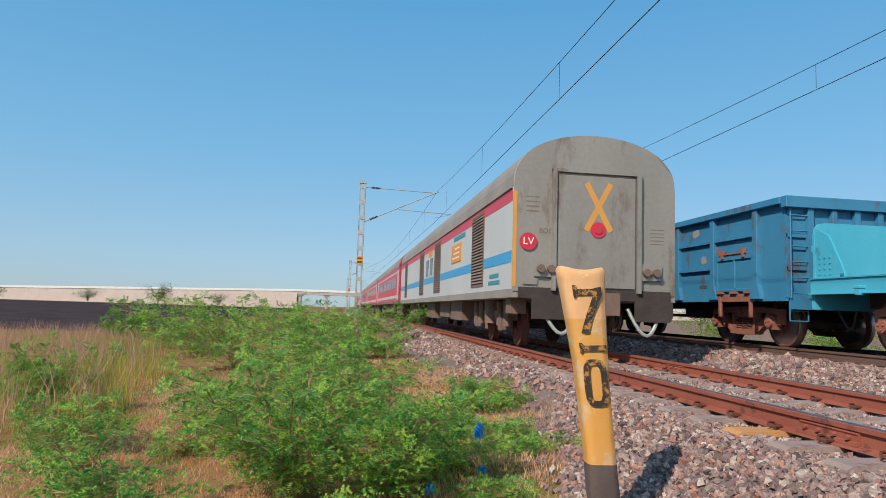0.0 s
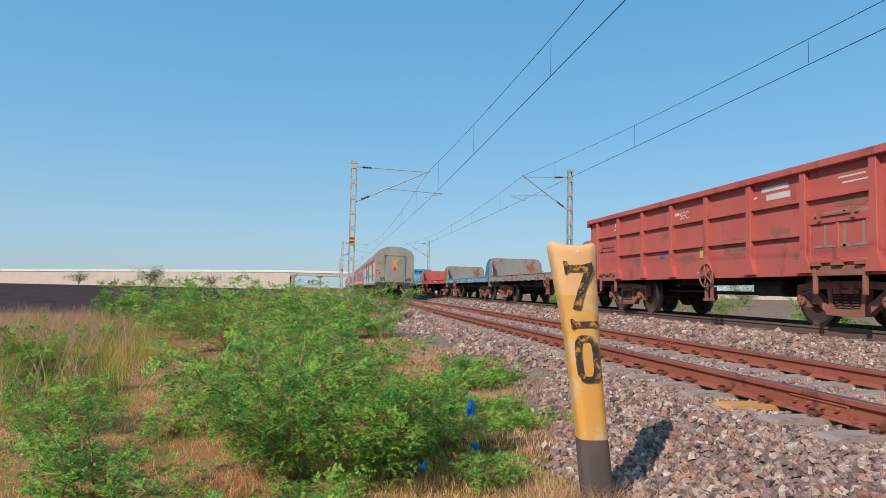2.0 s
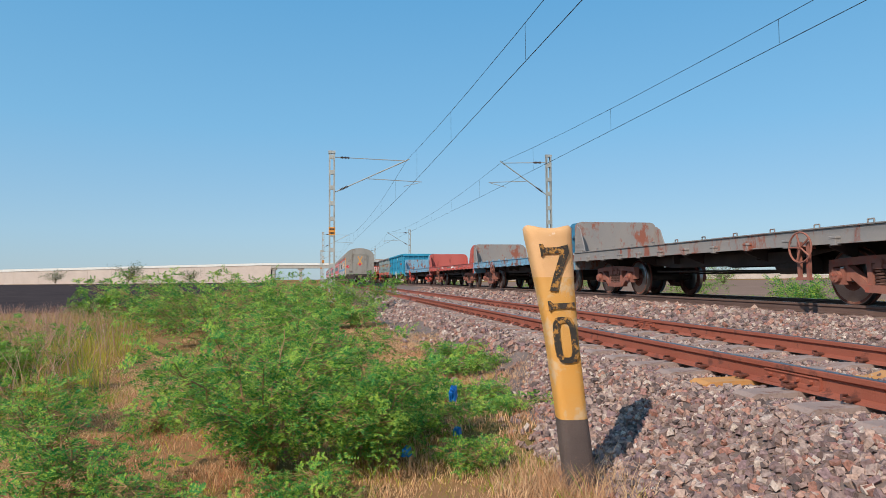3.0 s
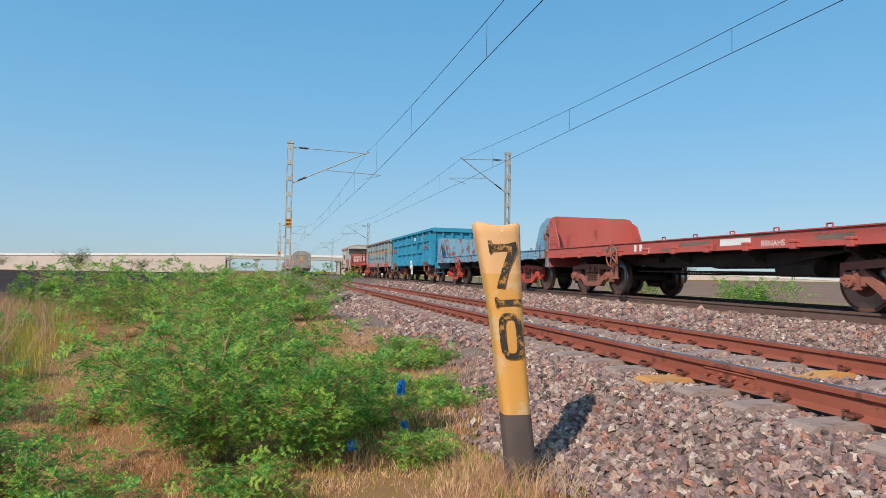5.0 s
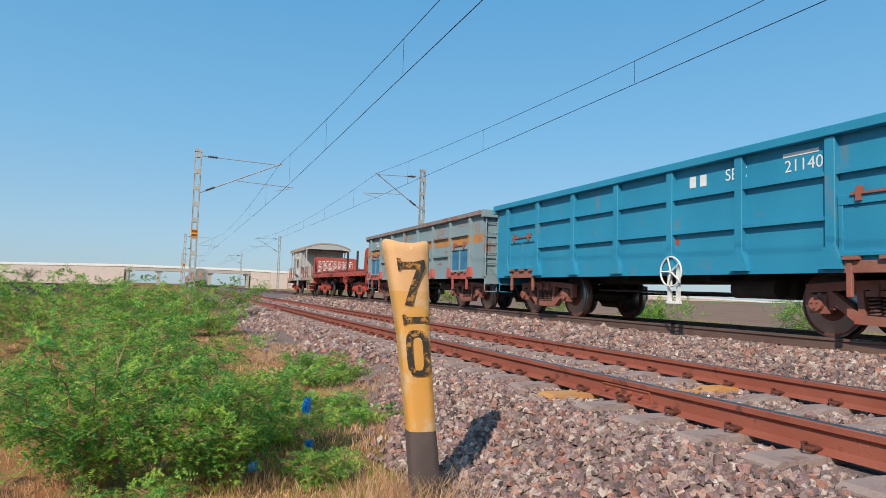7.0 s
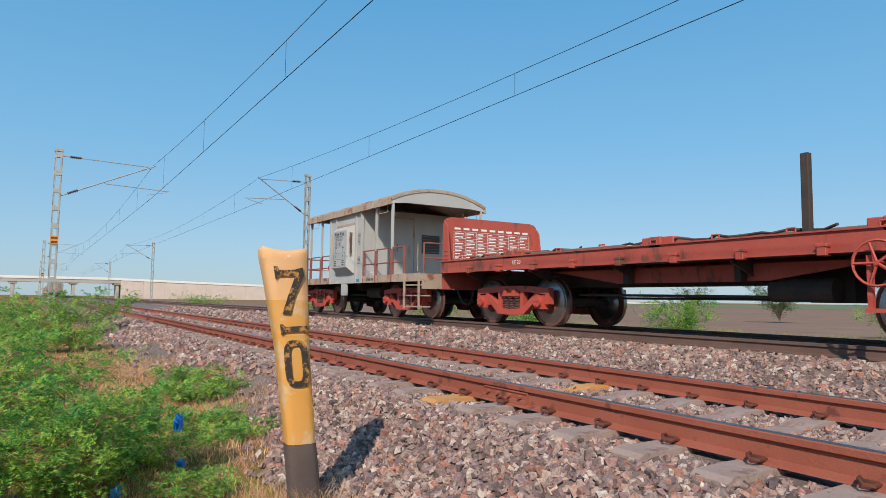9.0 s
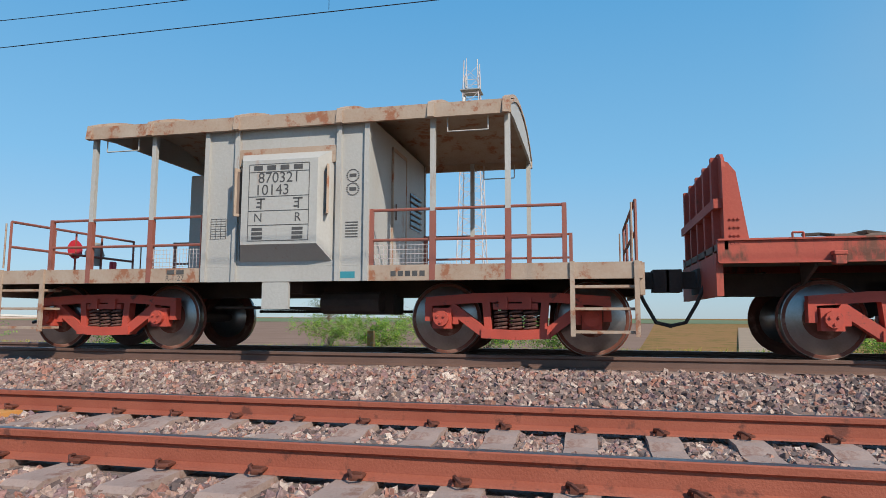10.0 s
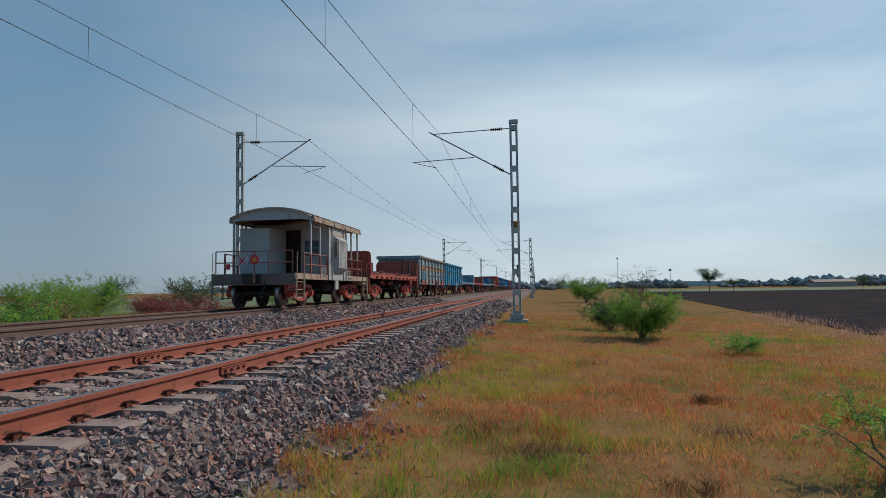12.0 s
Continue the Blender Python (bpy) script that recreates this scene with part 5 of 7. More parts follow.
            part("lamp_hook", rods(0.01, ((s * 1.55, (posts[0] + posts[1]) / 2 - 0.25, ze - 0.04), (s * 1.55, (posts[0] + posts[1]) / 2 - 0.25, ze - 0.28)), ((s * 1.55, (posts[0] + posts[1]) / 2 + 0.3, ze - 0.04), (s * 1.55, (posts[0] + posts[1]) / 2 + 0.3, ze - 0.28)), ((s * 1.55, (posts[0] + posts[1]) / 2 - 0.25, ze - 0.28), (s * 1.55, (posts[0] + posts[1]) / 2 + 0.3, ze - 0.28)), seg=5), "van_grey", w)
        ye = end + (0.06 if end < 3 else -0.06)
        sgn = -1 if end < 3 else 1
        for p, q in (((-1.42, 1.22), (-1.42, 2.0)), ((-0.55, 1.22), (-0.55, 1.97)), ((0.55, 1.22), (0.55, 1.97)), ((1.42, 1.22), (1.42, 2.0)), ((-1.42, 2.0), (1.42, 2.0)), ((-1.42, 1.6), (1.42, 1.6))):
            part("end_rail", rods(0.022, ((p[0], ye, p[1]), (q[0], ye, q[1]))), "rail_red", w)
        # rear headstock takes the darker material: the shade of that end, painted in
        part("headstock", B((-1.5, 1.5, end - 0.03, end + 0.03, 0.8, 1.2)), "van_dark" if end > 3 else "van_rust", w)
        coupler(w, end, sgn)
    # tail signs on the rear railing: a white plate with a red cross, a red spoked disc, a lamp
    cross = []
    for a in (50, 130):
        u, v = math.cos(radians(a)), math.sin(radians(a))
        cross.append([(0.42 + 0.19 * u * p + 0.022 * v * q, 1.66 + 0.19 * v * p - 0.022 * u * q) for p, q in ((-1, -1), (1, -1), (1, 1), (-1, 1))])
    ring = [(0.42 + 0.25 * math.cos(k * math.pi / 3), 1.66 + 0.25 * math.sin(k * math.pi / 3)) for k in range(6)]
    sg = part("tail_plate", S(ring, "y", 8.985, 8.995), "van_grey", w, "white six-sided tail plate")
    for k, poly in enumerate(cross):
        part("cross_stroke", S(poly, "y", 8.996 + k * 0.002, 8.9975 + k * 0.002), "sign_red", sg, "dark red painted cross")
    part("tail_disc", S([(-0.04 + 0.17 * math.cos(k * math.pi / 10), 1.70 + 0.17 * math.sin(k * math.pi / 10)) for k in range(20)], "y", 9.00, 9.012), "sign_red", w, "red tail disc")
    part("disc_spokes", S([(-0.04 + (0.16 if k % 2 else 0.05) * math.cos(k * math.pi / 6), 1.70 + (0.16 if k % 2 else 0.05) * math.sin(k * math.pi / 6)) for k in range(12)], "y", 9.0135, 9.016), "plate_or", w, "pale reflecting spokes of the disc")
    part("sign_bar", B((-0.06, -0.02, 8.99, 8.999, 1.1, 1.98)), "door_red", w, "red painted upright")
    part("tail_lamp", B((0.86, 1.0, 8.97, 9.05, 1.36, 1.56), bevel=0.02), "sign_red", w, "red tail lamp")
    # the panel under the floor and the lettering of the bay
    part("battery_plate", B((-1.56, -1.50, 4.1, 4.5, 0.62, 0.99)), "van_grey", w)
    xs = -(X + 0.2725)
    fr = [(3.72, 4.62, 2.62), (3.72, 4.62, 2.51), (3.72, 4.62, 2.165), (3.72, 4.62, 1.965), (3.72, 4.62, 1.765), (3.72, 4.62, 1.55)]
    bm = bmesh.new()
    for a, b, z in fr:
        box(bm, xs - 0.002, xs, a, b, z - 0.004, z + 0.004)
    for y in (3.72, 4.62):
        box(bm, xs - 0.002, xs, y - 0.004, y + 0.004, 1.55, 2.62)
    for k in range(4):  # writing that cannot be set in the built-in letters
        box(bm, xs - 0.002, xs, 3.82 + k * 0.2, 3.95 + k * 0.2, 2.535, 2.60)
    for y, z in ((4.40, 1.69), (4.40, 1.63), (4.40, 1.57), (3.80, 1.69), (3.80, 1.63), (3.80, 1.57)):
        box(bm, xs - 0.002, xs, y, y + 0.16, z, z + 0.04)
    for y, z in ((4.42, 1.99), (3.86, 1.99)):
        box(bm, xs - 0.002, xs, y - 0.05, y + 0.09, z + 0.13, z + 0.15)
        box(bm, xs - 0.002, xs, y, y + 0.02, z, z + 0.14)
        box(bm, xs - 0.002, xs, y + 0.02, y + 0.08, z + 0.02, z + 0.04)
        box(bm, xs - 0.002, xs, y + 0.02, y + 0.07, z + 0.08, z + 0.10)
    part("lettering", bm, "paint_k", w)
    lettering("870321", 0.21, "paint_k", w, on_side(xs - 0.001, 4.17, 2.42))
    lettering("10143", 0.21, "paint_k", w, on_side(xs - 0.001, 4.27, 2.25))
    lettering("N", 0.17, "paint_k", w, on_side(xs - 0.001, 4.47, 1.865))
    lettering("R", 0.17, "paint_k", w, on_side(xs - 0.001, 3.88, 1.865))
    lettering("R-1-27", 0.11, "paint_k", w, on_side(-(X + 0.032), 5.9, 1.06))
    bm = bmesh.new()
    xw = -(X + 0.033)
    for k in range(9):
        box(bm, xw - 0.002, xw, 5.10, 5.34, 1.62 + k * 0.036, 1.624 + k * 0.036)
    for y in (5.10, 5.18, 5.26, 5.34):
        box(bm, xw - 0.002, xw, y - 0.003, y + 0.003, 1.62, 1.91)
    for k in range(6):
        box(bm, xw - 0.002, xw, 3.10, 3.28, 1.60 + k * 0.04, 1.615 + k * 0.04)
    for z in (2.27, 2.46):
        for k in range(20):
            a = k * math.pi / 10
            box(bm, xw - 0.002, xw, 3.18 + 0.085 * math.cos(a) - 0.012, 3.18 + 0.085 * math.cos(a) + 0.012, z + 0.085 * math.sin(a) - 0.006, z + 0.085 * math.sin(a) + 0.006)
        box(bm, xw - 0.002, xw, 3.13, 3.23, z - 0.02, z + 0.025)
    for k in range(5):
        box(bm, xw - 0.002, xw, 2.15 + k * 0.1, 2.22 + k * 0.1, 1.06, 1.13)
    for k in range(2):
        box(bm, xw - 0.002, xw, 5.75 + k * 0.16, 5.87 + k * 0.16, 1.12, 1.18)
    part("stencil", bm, "paint_k", w)
    part("paint_patch", B((xw - 0.004, xw - 0.002, 3.13, 3.34, 1.04, 1.13)), "teal", w, "patch of teal paint")
    return w


# ---------------------------------------------------------------- the passenger train
PASSENGER = [(0, 11.9), (12, 11.9 + 20.7 * 12)]
CARRIAGES = []


def coach_section(w=1.61):
    pts = [(-w, 1.12), (-w, 3.02)]
    for k in range(25):
        a = math.pi * (1 - k / 24)
        pts.append((w * math.cos(a), 3.12 + 1.03 * math.sin(a) ** 0.8 if 0 < k < 24 else 3.10))
    pts += [(w, 3.02), (w, 1.12)]
    return pts


def coach_bogie(c, yc):
    b = part("bogie", B((-1.15, -0.95, yc - 1.6, yc + 1.6, 0.55, 0.75), (0.95, 1.15, yc - 1.6, yc + 1.6, 0.55, 0.75), (-1.0, 1.0, yc - 0.25, yc + 0.25, 0.5, 0.85)), "coach_under", c)
    bm = bmesh.new()
    for s in (-1, 1):
        for k in (-1.28, 1.28):
            box(bm, s * 1.14 - 0.13, s * 1.14 + 0.13, yc + k - 0.16, yc + k + 0.16, 0.34, 0.68)
            rod(bm, (s * 1.18, yc + k + 0.3, 0.42), (s * 1.18, yc + k + 0.3, 0.95), 0.085, 8)
            rod(bm, (s * 1.18, yc + k - 0.3, 0.42), (s * 1.18, yc + k - 0.3, 0.95), 0.085, 8)
            rod(bm, (s * 1.1, yc + k * 0.55, 0.3), (s * 1.1, yc + k * 0.55, 0.9), 0.05, 6)
        rod(bm, (s * 1.12, yc, 0.45), (s * 1.12, yc, 1.0), 0.2, 12)
    part("suspension", bm, "coach_under", b)
    for k in (-1.28, 1.28):
        bm = bmesh.new()
        rod(bm, (-1.1, 0, 0), (1.1, 0, 0), 0.08, 8)
        x = part("wheelset", bm, "under", c)
        x.matrix_basis = pose(0, yc + k, 0.46)
        for s in (-1, 1):
            wh = part("wheel", wheel_mesh(), "wheel", x)
            wh.matrix_basis = Matrix.Translation((s * 0.845, 0, 0)) @ pose(0, 0, 0, 0, 0, 0 if s < 0 else 180) @ Matrix.Diagonal((1, 0.92, 0.92, 1))


def coach(k, power):
    L = 23.6
    lab = "grey power car with red and blue bands ending the express train" if power else "red passenger coach of the express train"
    c = thing("power_car" if power else "passenger_coach", lab, "railway coach", "coaches of the passenger train")
    CARRIAGES.append((c, k * 24.7))
    sec = coach_section()
    body = part("body", S(sec, "y", 0.05, L), "coach_grey" if power else "coach_red", c)
    part("roof", S([(x * 1.006, z + 0.006) for x, z in sec[2:-2]] + [(1.56, 3.08), (-1.56, 3.08)], "y", 0.06, L - 0.01), "coach_roof", c)
    for s in (-1, 1):
        xa, xb = sorted((s * 1.604, s * 1.616))
        if power:
            part("red_band", B((xa, xb, 0.10, L - 0.1, 2.82, 3.06)), "coach_red", c)
            part("blue_band", B((xa, xb, 0.10, L - 0.1, 1.66, 1.88)), "coach_blue", c)
            part("rain_gutter", B((min(s * 1.59, s * 1.65), max(s * 1.59, s * 1.65), 0.1, L - 0.1, 3.06, 3.10)), "coach_roof", c)
            for y, w, mat in ((2.6, 1.25, "louvre"), (9.2, 1.3, "louvre"), (13.6, 1.2, "louvre"), (20.2, 1.0, "louvre")):
                bm = B((xa - 0.01, xb + 0.01, y - 0.05, y + w + 0.05, 1.28, 1.34), (xa - 0.01, xb + 0.01, y - 0.05, y + w + 0.05, 2.92, 2.98), (xa - 0.01, xb + 0.01, y - 0.05, y, 1.34, 2.92), (xa - 0.01, xb + 0.01, y + w, y + w + 0.05, 1.34, 2.92))
                d = part("louvre_frame", bm, "coach_under", c)
                part("louvre_back", B((xa - 0.002, xb + 0.002, y, y + w, 1.34, 2.92)), "under", d)
                for i in range(22):
                    z = 1.36 + i * 0.071
                    part("louvre_slat", S([(min(s * 1.612, s * 1.65), z), (max(s * 1.612, s * 1.65), z + (0.0)), (s * 1.62, z + 0.05)], "y", y, y + w), mat, d)
            part("name_board", B((xa - 0.015, xb + 0.015, 5.4, 6.9, 2.06, 2.56)), "plate_or", c, "orange destination board")
            bm = bmesh.new()
            for i in range(3):
                xm = s * 1.634
                box(bm, min(xm, xm + s * 0.003), max(xm, xm + s * 0.003), 5.6, 6.7 - 0.2 * i, 2.16 + i * 0.13, 2.20 + i * 0.13)
            part("board_lines", bm, "paint_w", c)
            part("small_board", B((xa - 0.01, xb + 0.01, 11.2, 12.0, 2.62, 2.84)), "plate_or", c)
            for y in (11.1, 12.2):
                part("window", B((xa - 0.01, xb + 0.012, y, y + 0.6, 1.95, 2.55)), "dark_glass", c)
            part("bar_marks", B((xa - 0.004, xb + 0.002, 4.9, 6.6, 2.66, 2.78), (xa - 0.004, xb + 0.002, 1.1, 1.9, 1.42, 1.50), (xa - 0.004, xb + 0.002, 1.0, 2.0, 1.28, 1.36)), "teal", c)
        else:
            part("light_band", B((xa, xb, 0.3, L - 0.3, 1.32, 1.50), (xa, xb, 0.3, L - 0.3, 2.80, 2.90)), "coach_grey", c)
            for i in range(11):
                y = 2.4 + i * 1.75
                part("window", B((xa - 0.01, xb + 0.01, y, y + 1.15, 1.95, 2.6)), "dark_glass", c)
            for y in (0.7, L - 1.5):
                part("door", B((xa - 0.005, xb + 0.008, y, y + 0.8, 1.2, 2.95)), "coach_grey", c)
        part("step_box", B((min(s * 1.2, s * 1.5), max(s * 1.2, s * 1.5), 0.5, 0.9, 0.7, 1.1)), "coach_under", c)
    part("sole_bar", B((-1.618, 1.618, 0.02, L, 1.0, 1.16)), "coach_under" if not power else "coach_roof", c)
    part("under_box", B((-1.35, -0.6, 6.5, 8.4, 0.45, 1.0), (-1.3, -0.5, 9.0, 11.0, 0.5, 1.0), (-1.35, 1.35, 12.0, 14.2, 0.42, 1.0), (0.5, 1.3, 7, 11, 0.5, 1.0)), "coach_under", c)
    coach_bogie(c, 3.6)
    coach_bogie(c, L - 3.6)
    if not power:
        return c
    # the end: flat, with a plated-over gangway, marks and buffers
    end = part("end_wall", S([(x * 0.997, z) for x, z in sec], "y", 0.0, 0.055), "coach_end", c, "dull stainless steel end with grime")
    part("corner_line", B((-1.612, -1.55, -0.004, 0.06, 1.2, 3.0)), "mark_or", c, "yellow corner edge line")
    part("gangway_plate", B((-0.78, 0.78, -0.05, 0.0, 1.22, 3.35), bevel=0.012), "coach_end", end)
    part("gangway_post", B((-0.88, -0.80, -0.09, 0.0, 1.15, 3.45), (0.80, 0.88, -0.09, 0.0, 1.15, 3.45), (-0.88, 0.88, -0.07, 0.0, 3.40, 3.46)), "coach_end", end)
    bm = bmesh.new()
    for a in (28, -28):
        bar = B((-0.055, 0.055, -0.056, -0.052, -0.52, 0.52))
        bmesh.ops.rotate(bar, verts=bar.verts, cent=(0, 0, 0), matrix=Matrix.Rotation(radians(a), 3, "Y"))
        bmesh.ops.translate(bar, verts=bar.verts, vec=(0.03, 0.001 * (a > 0), 2.76))
        me = bpy.data.meshes.new("bar")
        bar.to_mesh(me)
        bar.free()
        bm.from_mesh(me)
    part("cross_mark", bm, "mark_or", end, "yellow painted cross of the last vehicle")
    def disc(name, x, z, r, y, mat, label):
        bm = bmesh.new()
        rod(bm, (x, y, z), (x, y - 0.015, z), r, 24)
        return part(name, bm, mat, c, label)
    disc("tail_lamp", 0.02, 2.32, 0.15, -0.055, "sign_red", "faded red round lamp")
    disc("lamp_ring", 0.02, 2.32, 0.075, -0.071, "coach_red", "")
    disc("tail_board", -1.33, 2.05, 0.165, -0.02, "sign_red", "round red board with white letters")
    lettering("LV", 0.2, "paint_w", c, on_end(-1.33, -0.038, 2.05))
    for x in (-1.0, 1.08):
        part("socket_box", B((x - 0.22, x + 0.22, -0.06, 0.0, 1.40, 1.72)), "coach_end", c)
        bm = bmesh.new()
        for q in (-0.1, 0.1):
            rod(bm, (x + q, -0.06, 1.55), (x + q, -0.14, 1.55), 0.075, 10)
        part("socket", bm, "coach_under", c)
    part("end_hatch", B((-1.42, -1.14, -0.03, 0.0, 1.25, 1.75)), "coach_end", c)
    bm = bmesh.new()
    for k in range(4):
        box(bm, -1.38, -1.12, -0.004, 0.0, 2.62 + k * 0.09, 2.64 + k * 0.09)
    for k in range(5):
        box(bm, 1.1, 1.38, -0.004, 0.0, 2.1 + k * 0.07, 2.115 + k * 0.07)
    part("small_print", bm, "louvre", c)
    lettering("BDG", 0.14, "louvre", c, on_end(-0.98, -0.006, 2.26))
    part("buffer_beam", B((-1.5, 1.5, -0.02, 0.1, 1.0, 1.2)), "under", c)
    for x in (-0.98, 0.98):
        part("buffer", S([(x - 0.36, 0.62), (x + 0.30, 0.62), (x + 0.36, 0.72), (x + 0.36, 1.0), (x - 0.36, 1.0)], "y", -0.42, -0.34), "under", c)
        bm = bmesh.new()
        rod(bm, (x, -0.36, 0.82), (x, 0.1, 0.82), 0.12, 10)
        part("buffer_stem", bm, "under", c)
    bm = bmesh.new()
    rod(bm, (0, 0.2, 0.9), (0, -0.45, 0.9), 0.12, 8)
    box(bm, -0.22, 0.22, -0.62, -0.36, 0.72, 1.12)
    part("coupler", bm, "coach_under", c)
    for x0, x1 in ((-1.15, -0.45), (0.5, 1.15)):
        bm = bmesh.new()
        pts = [(x0 + (x1 - x0) * k / 10, -0.30 - 0.12 * math.sin(k * math.pi / 10), 0.85 - 0.48 * math.sin(k * math.pi / 10)) for k in range(11)]
        tube(bm, pts, 0.035, 7)
        part("hose", bm, "galv", c, "grey flexible pipe")
    return c


# ---------------------------------------------------------------- assembly of the trains
def worn_patches(w, spots, mat, label, x=-1.5235, seed=3):
    """Irregular flakes of another paint on a wagon's side, each at (y, z, half width, half height)."""
    rng = random.Random(seed)
    for y, z, ry, rz in spots:
        prof = []
        for k in range(26):
            a = 2 * math.pi * k / 26
            q = rng.uniform(0.62, 1.0) / max(abs(math.cos(a)), abs(math.sin(a))) ** 0.7
            prof.append((y + ry * q * math.cos(a), z + rz * q * math.sin(a)))
        part("paint_patch", S(prof, "x", x - 0.0015, x + 0.0015), mat, w, label)


def secr(w):
    lettering("SECR", 0.30, "paint_w", w, on_side(-1.528, 7.40, 2.56))
    lettering("BOSTHSM1", 0.19, "paint_w", w, on_side(-1.528, 2.62, 2.66))
    lettering("19140317770", 0.20, "paint_w", w, on_side(-1.528, 2.84, 2.46))
    lettering("SECR 19140317770", 0.13, "paint_w", w, on_side(-1.56, 9.25, 1.06))
    lettering("BOSTHSM1", 0.17, "paint_w", w, on_side(-1.56, 6.05, 1.10))
    part("stencil", B((-1.526, -1.523, 0.35, 0.95, 2.68, 2.71), (-1.526, -1.523, 0.25, 1.0, 2.58, 2.62), (-1.526, -1.523, 0.15, 1.02, 2.48, 2.52), (-1.526, -1.523, 8.6, 9.0, 2.50, 2.53), (-1.526, -1.523, 8.7, 8.9, 2.60, 2.63)), "steel_w", w, "faded white stencilled lines")
    worn_patches(w, [(2.30, 1.46, 0.55, 0.16), (1.72, 1.36, 0.12, 0.12), (4.42, 1.42, 0.17, 0.20), (3.75, 1.20, 0.24, 0.24), (3.3, 1.45, 0.1, 0.12), (7.55, 1.45, 0.14, 0.12), (7.6, 1.14, 0.2, 0.14), (6.6, 1.5, 0.1, 0.15), (-0.62, 1.3, 0.12, 0.15), (10.7, 1.3, 0.2, 0.12)], "primer", "flaked patch of dull red primer")
    worn_patches(w, [(1.0, 2.17, 0.35, 0.09), (0.35, 2.2, 0.2, 0.07), (2.5, 2.55, 0.3, 0.05), (4.1, 1.95, 0.25, 0.06), (5.9, 1.4, 0.3, 0.2), (8.5, 1.9, 0.3, 0.06), (2.2, 1.28, 0.4, 0.09)], "grime", "dark worn patch of grime", x=-1.5255, seed=5)


def grey_wear(w):
    worn_patches(w, [(2.4, 2.60, 0.45, 0.16), (0.6, 2.70, 0.4, 0.08), (4.1, 1.95, 0.5, 0.08), (5.6, 2.6, 0.4, 0.14), (7.2, 1.4, 0.4, 0.16), (9.0, 2.6, 0.5, 0.15), (-0.55, 2.5, 0.2, 0.2)], "rust_pale", "washed out patch of pale rust", seed=8)
    worn_patches(w, [(2.5, 1.46, 0.25, 0.03), (1.9, 1.86, 0.06, 0.05), (3.6, 2.0, 0.06, 0.06), (5.2, 1.5, 0.2, 0.03), (8.4, 1.9, 0.1, 0.05), (10.3, 2.4, 0.25, 0.025), (8.9, 2.42, 0.35, 0.03), (8.2, 1.8, 0.3, 0.025)], "bogie_brown", "flaked patch of brown rust", x=-1.5255, seed=9)
    part("stencil", B((-1.526, -1.523, 10.1, 10.5, 2.60, 2.66), (-1.526, -1.523, 10.0, 10.4, 2.46, 2.56), (-1.526, -1.523, 11.2, 11.6, 1.34, 1.37)), "steel_w", w, "faded white stencilled lines")
    part("data_panel", B((-1.526, -1.523, 11.15, 11.7, 1.03, 1.24)), "paint_k", w, "black painted data panel")


def sec_h(w):
    lettering("SEC", 0.28, "paint_w", w, on_side(-1.526, 3.2, 2.60))
    part("stencil", B((-1.526, -1.523, 4.1, 4.25, 2.5, 2.7), (-1.526, -1.523, 3.85, 4.0, 2.5, 2.7), (-1.526, -1.523, 1.7, 2.3, 2.70, 2.76)), "paint_w", w)
    lettering("21140", 0.26, "paint_w", w, on_side(-1.526, 1.95, 2.55))
    part("paint_patch", B((-1.56, -1.555, 0.4, 0.7, 0.98, 1.05), (-1.526, -1.522, 4.5, 4.65, 1.5, 1.6)), "door_red", w)


def red_marks(w):
    bm = B((-1.526, -1.523, 9.6, 9.9, 2.5, 2.54), (-1.526, -1.523, 9.7, 9.85, 2.6, 2.7), (-1.526, -1.523, 1.95, 2.75, 2.66, 2.76), (-1.526, -1.523, 1.9, 2.6, 2.48, 2.60), (-1.526, -1.523, 2.9, 3.1, 2.56, 2.60), (-1.526, -1.523, 0.1, 0.7, 2.62, 2.65), (-1.526, -1.523, 0.0, 0.6, 2.52, 2.55), (-1.56, -1.555, 4.6, 5.1, 1.06, 1.09), (-1.56, -1.555, 4.6, 5.0, 1.0, 1.03), (-1.526, -1.523, 6.0, 6.3, 2.55, 2.62))
    part("stencil", bm, "steel_w", w, "faded white stencilled lines")
    lettering("SEC", 0.26, "steel_w", w, on_side(-1.526, 5.75, 2.52))
    door = part("patch_panel", B((-1.550, -1.524, -0.15, 1.24, 1.42, 2.06), bevel=0.004), "greydeck", w, "bare grey steel replacement panel")
    part("panel_bar", B((-1.562, -1.551, 0.50, 0.56, 1.42, 2.06), (-1.562, -1.551, -0.15, 1.24, 2.0, 2.05), (-1.562, -1.551, -0.15, 1.24, 1.43, 1.47), (-1.562, -1.551, 0.95, 0.99, 1.47, 2.0), (-1.562, -1.551, 0.1, 0.14, 1.47, 2.0)), "trim_rust", door)
    part("plate", B((-1.530, -1.524, 4.78, 5.05, 1.42, 1.66)), "yellow_b", w, "small yellow notice plate")
    part("paint_patch", B((-1.526, -1.523, 6.75, 7.0, 1.5, 1.6)), "blue_d", w, "dab of blue paint")
    worn_patches(w, [(3.7, 1.62, 0.5, 0.22), (2.2, 1.75, 0.35, 0.18), (5.6, 1.42, 0.4, 0.14), (8.2, 1.5, 0.4, 0.2), (9.9, 1.9, 0.35, 0.12), (0.4, 2.2, 0.4, 0.1), (6.7, 2.1, 0.3, 0.1), (1.6, 1.3, 0.3, 0.08)], "bogie_brown", "scuffed patch of darker brown rust", seed=14)


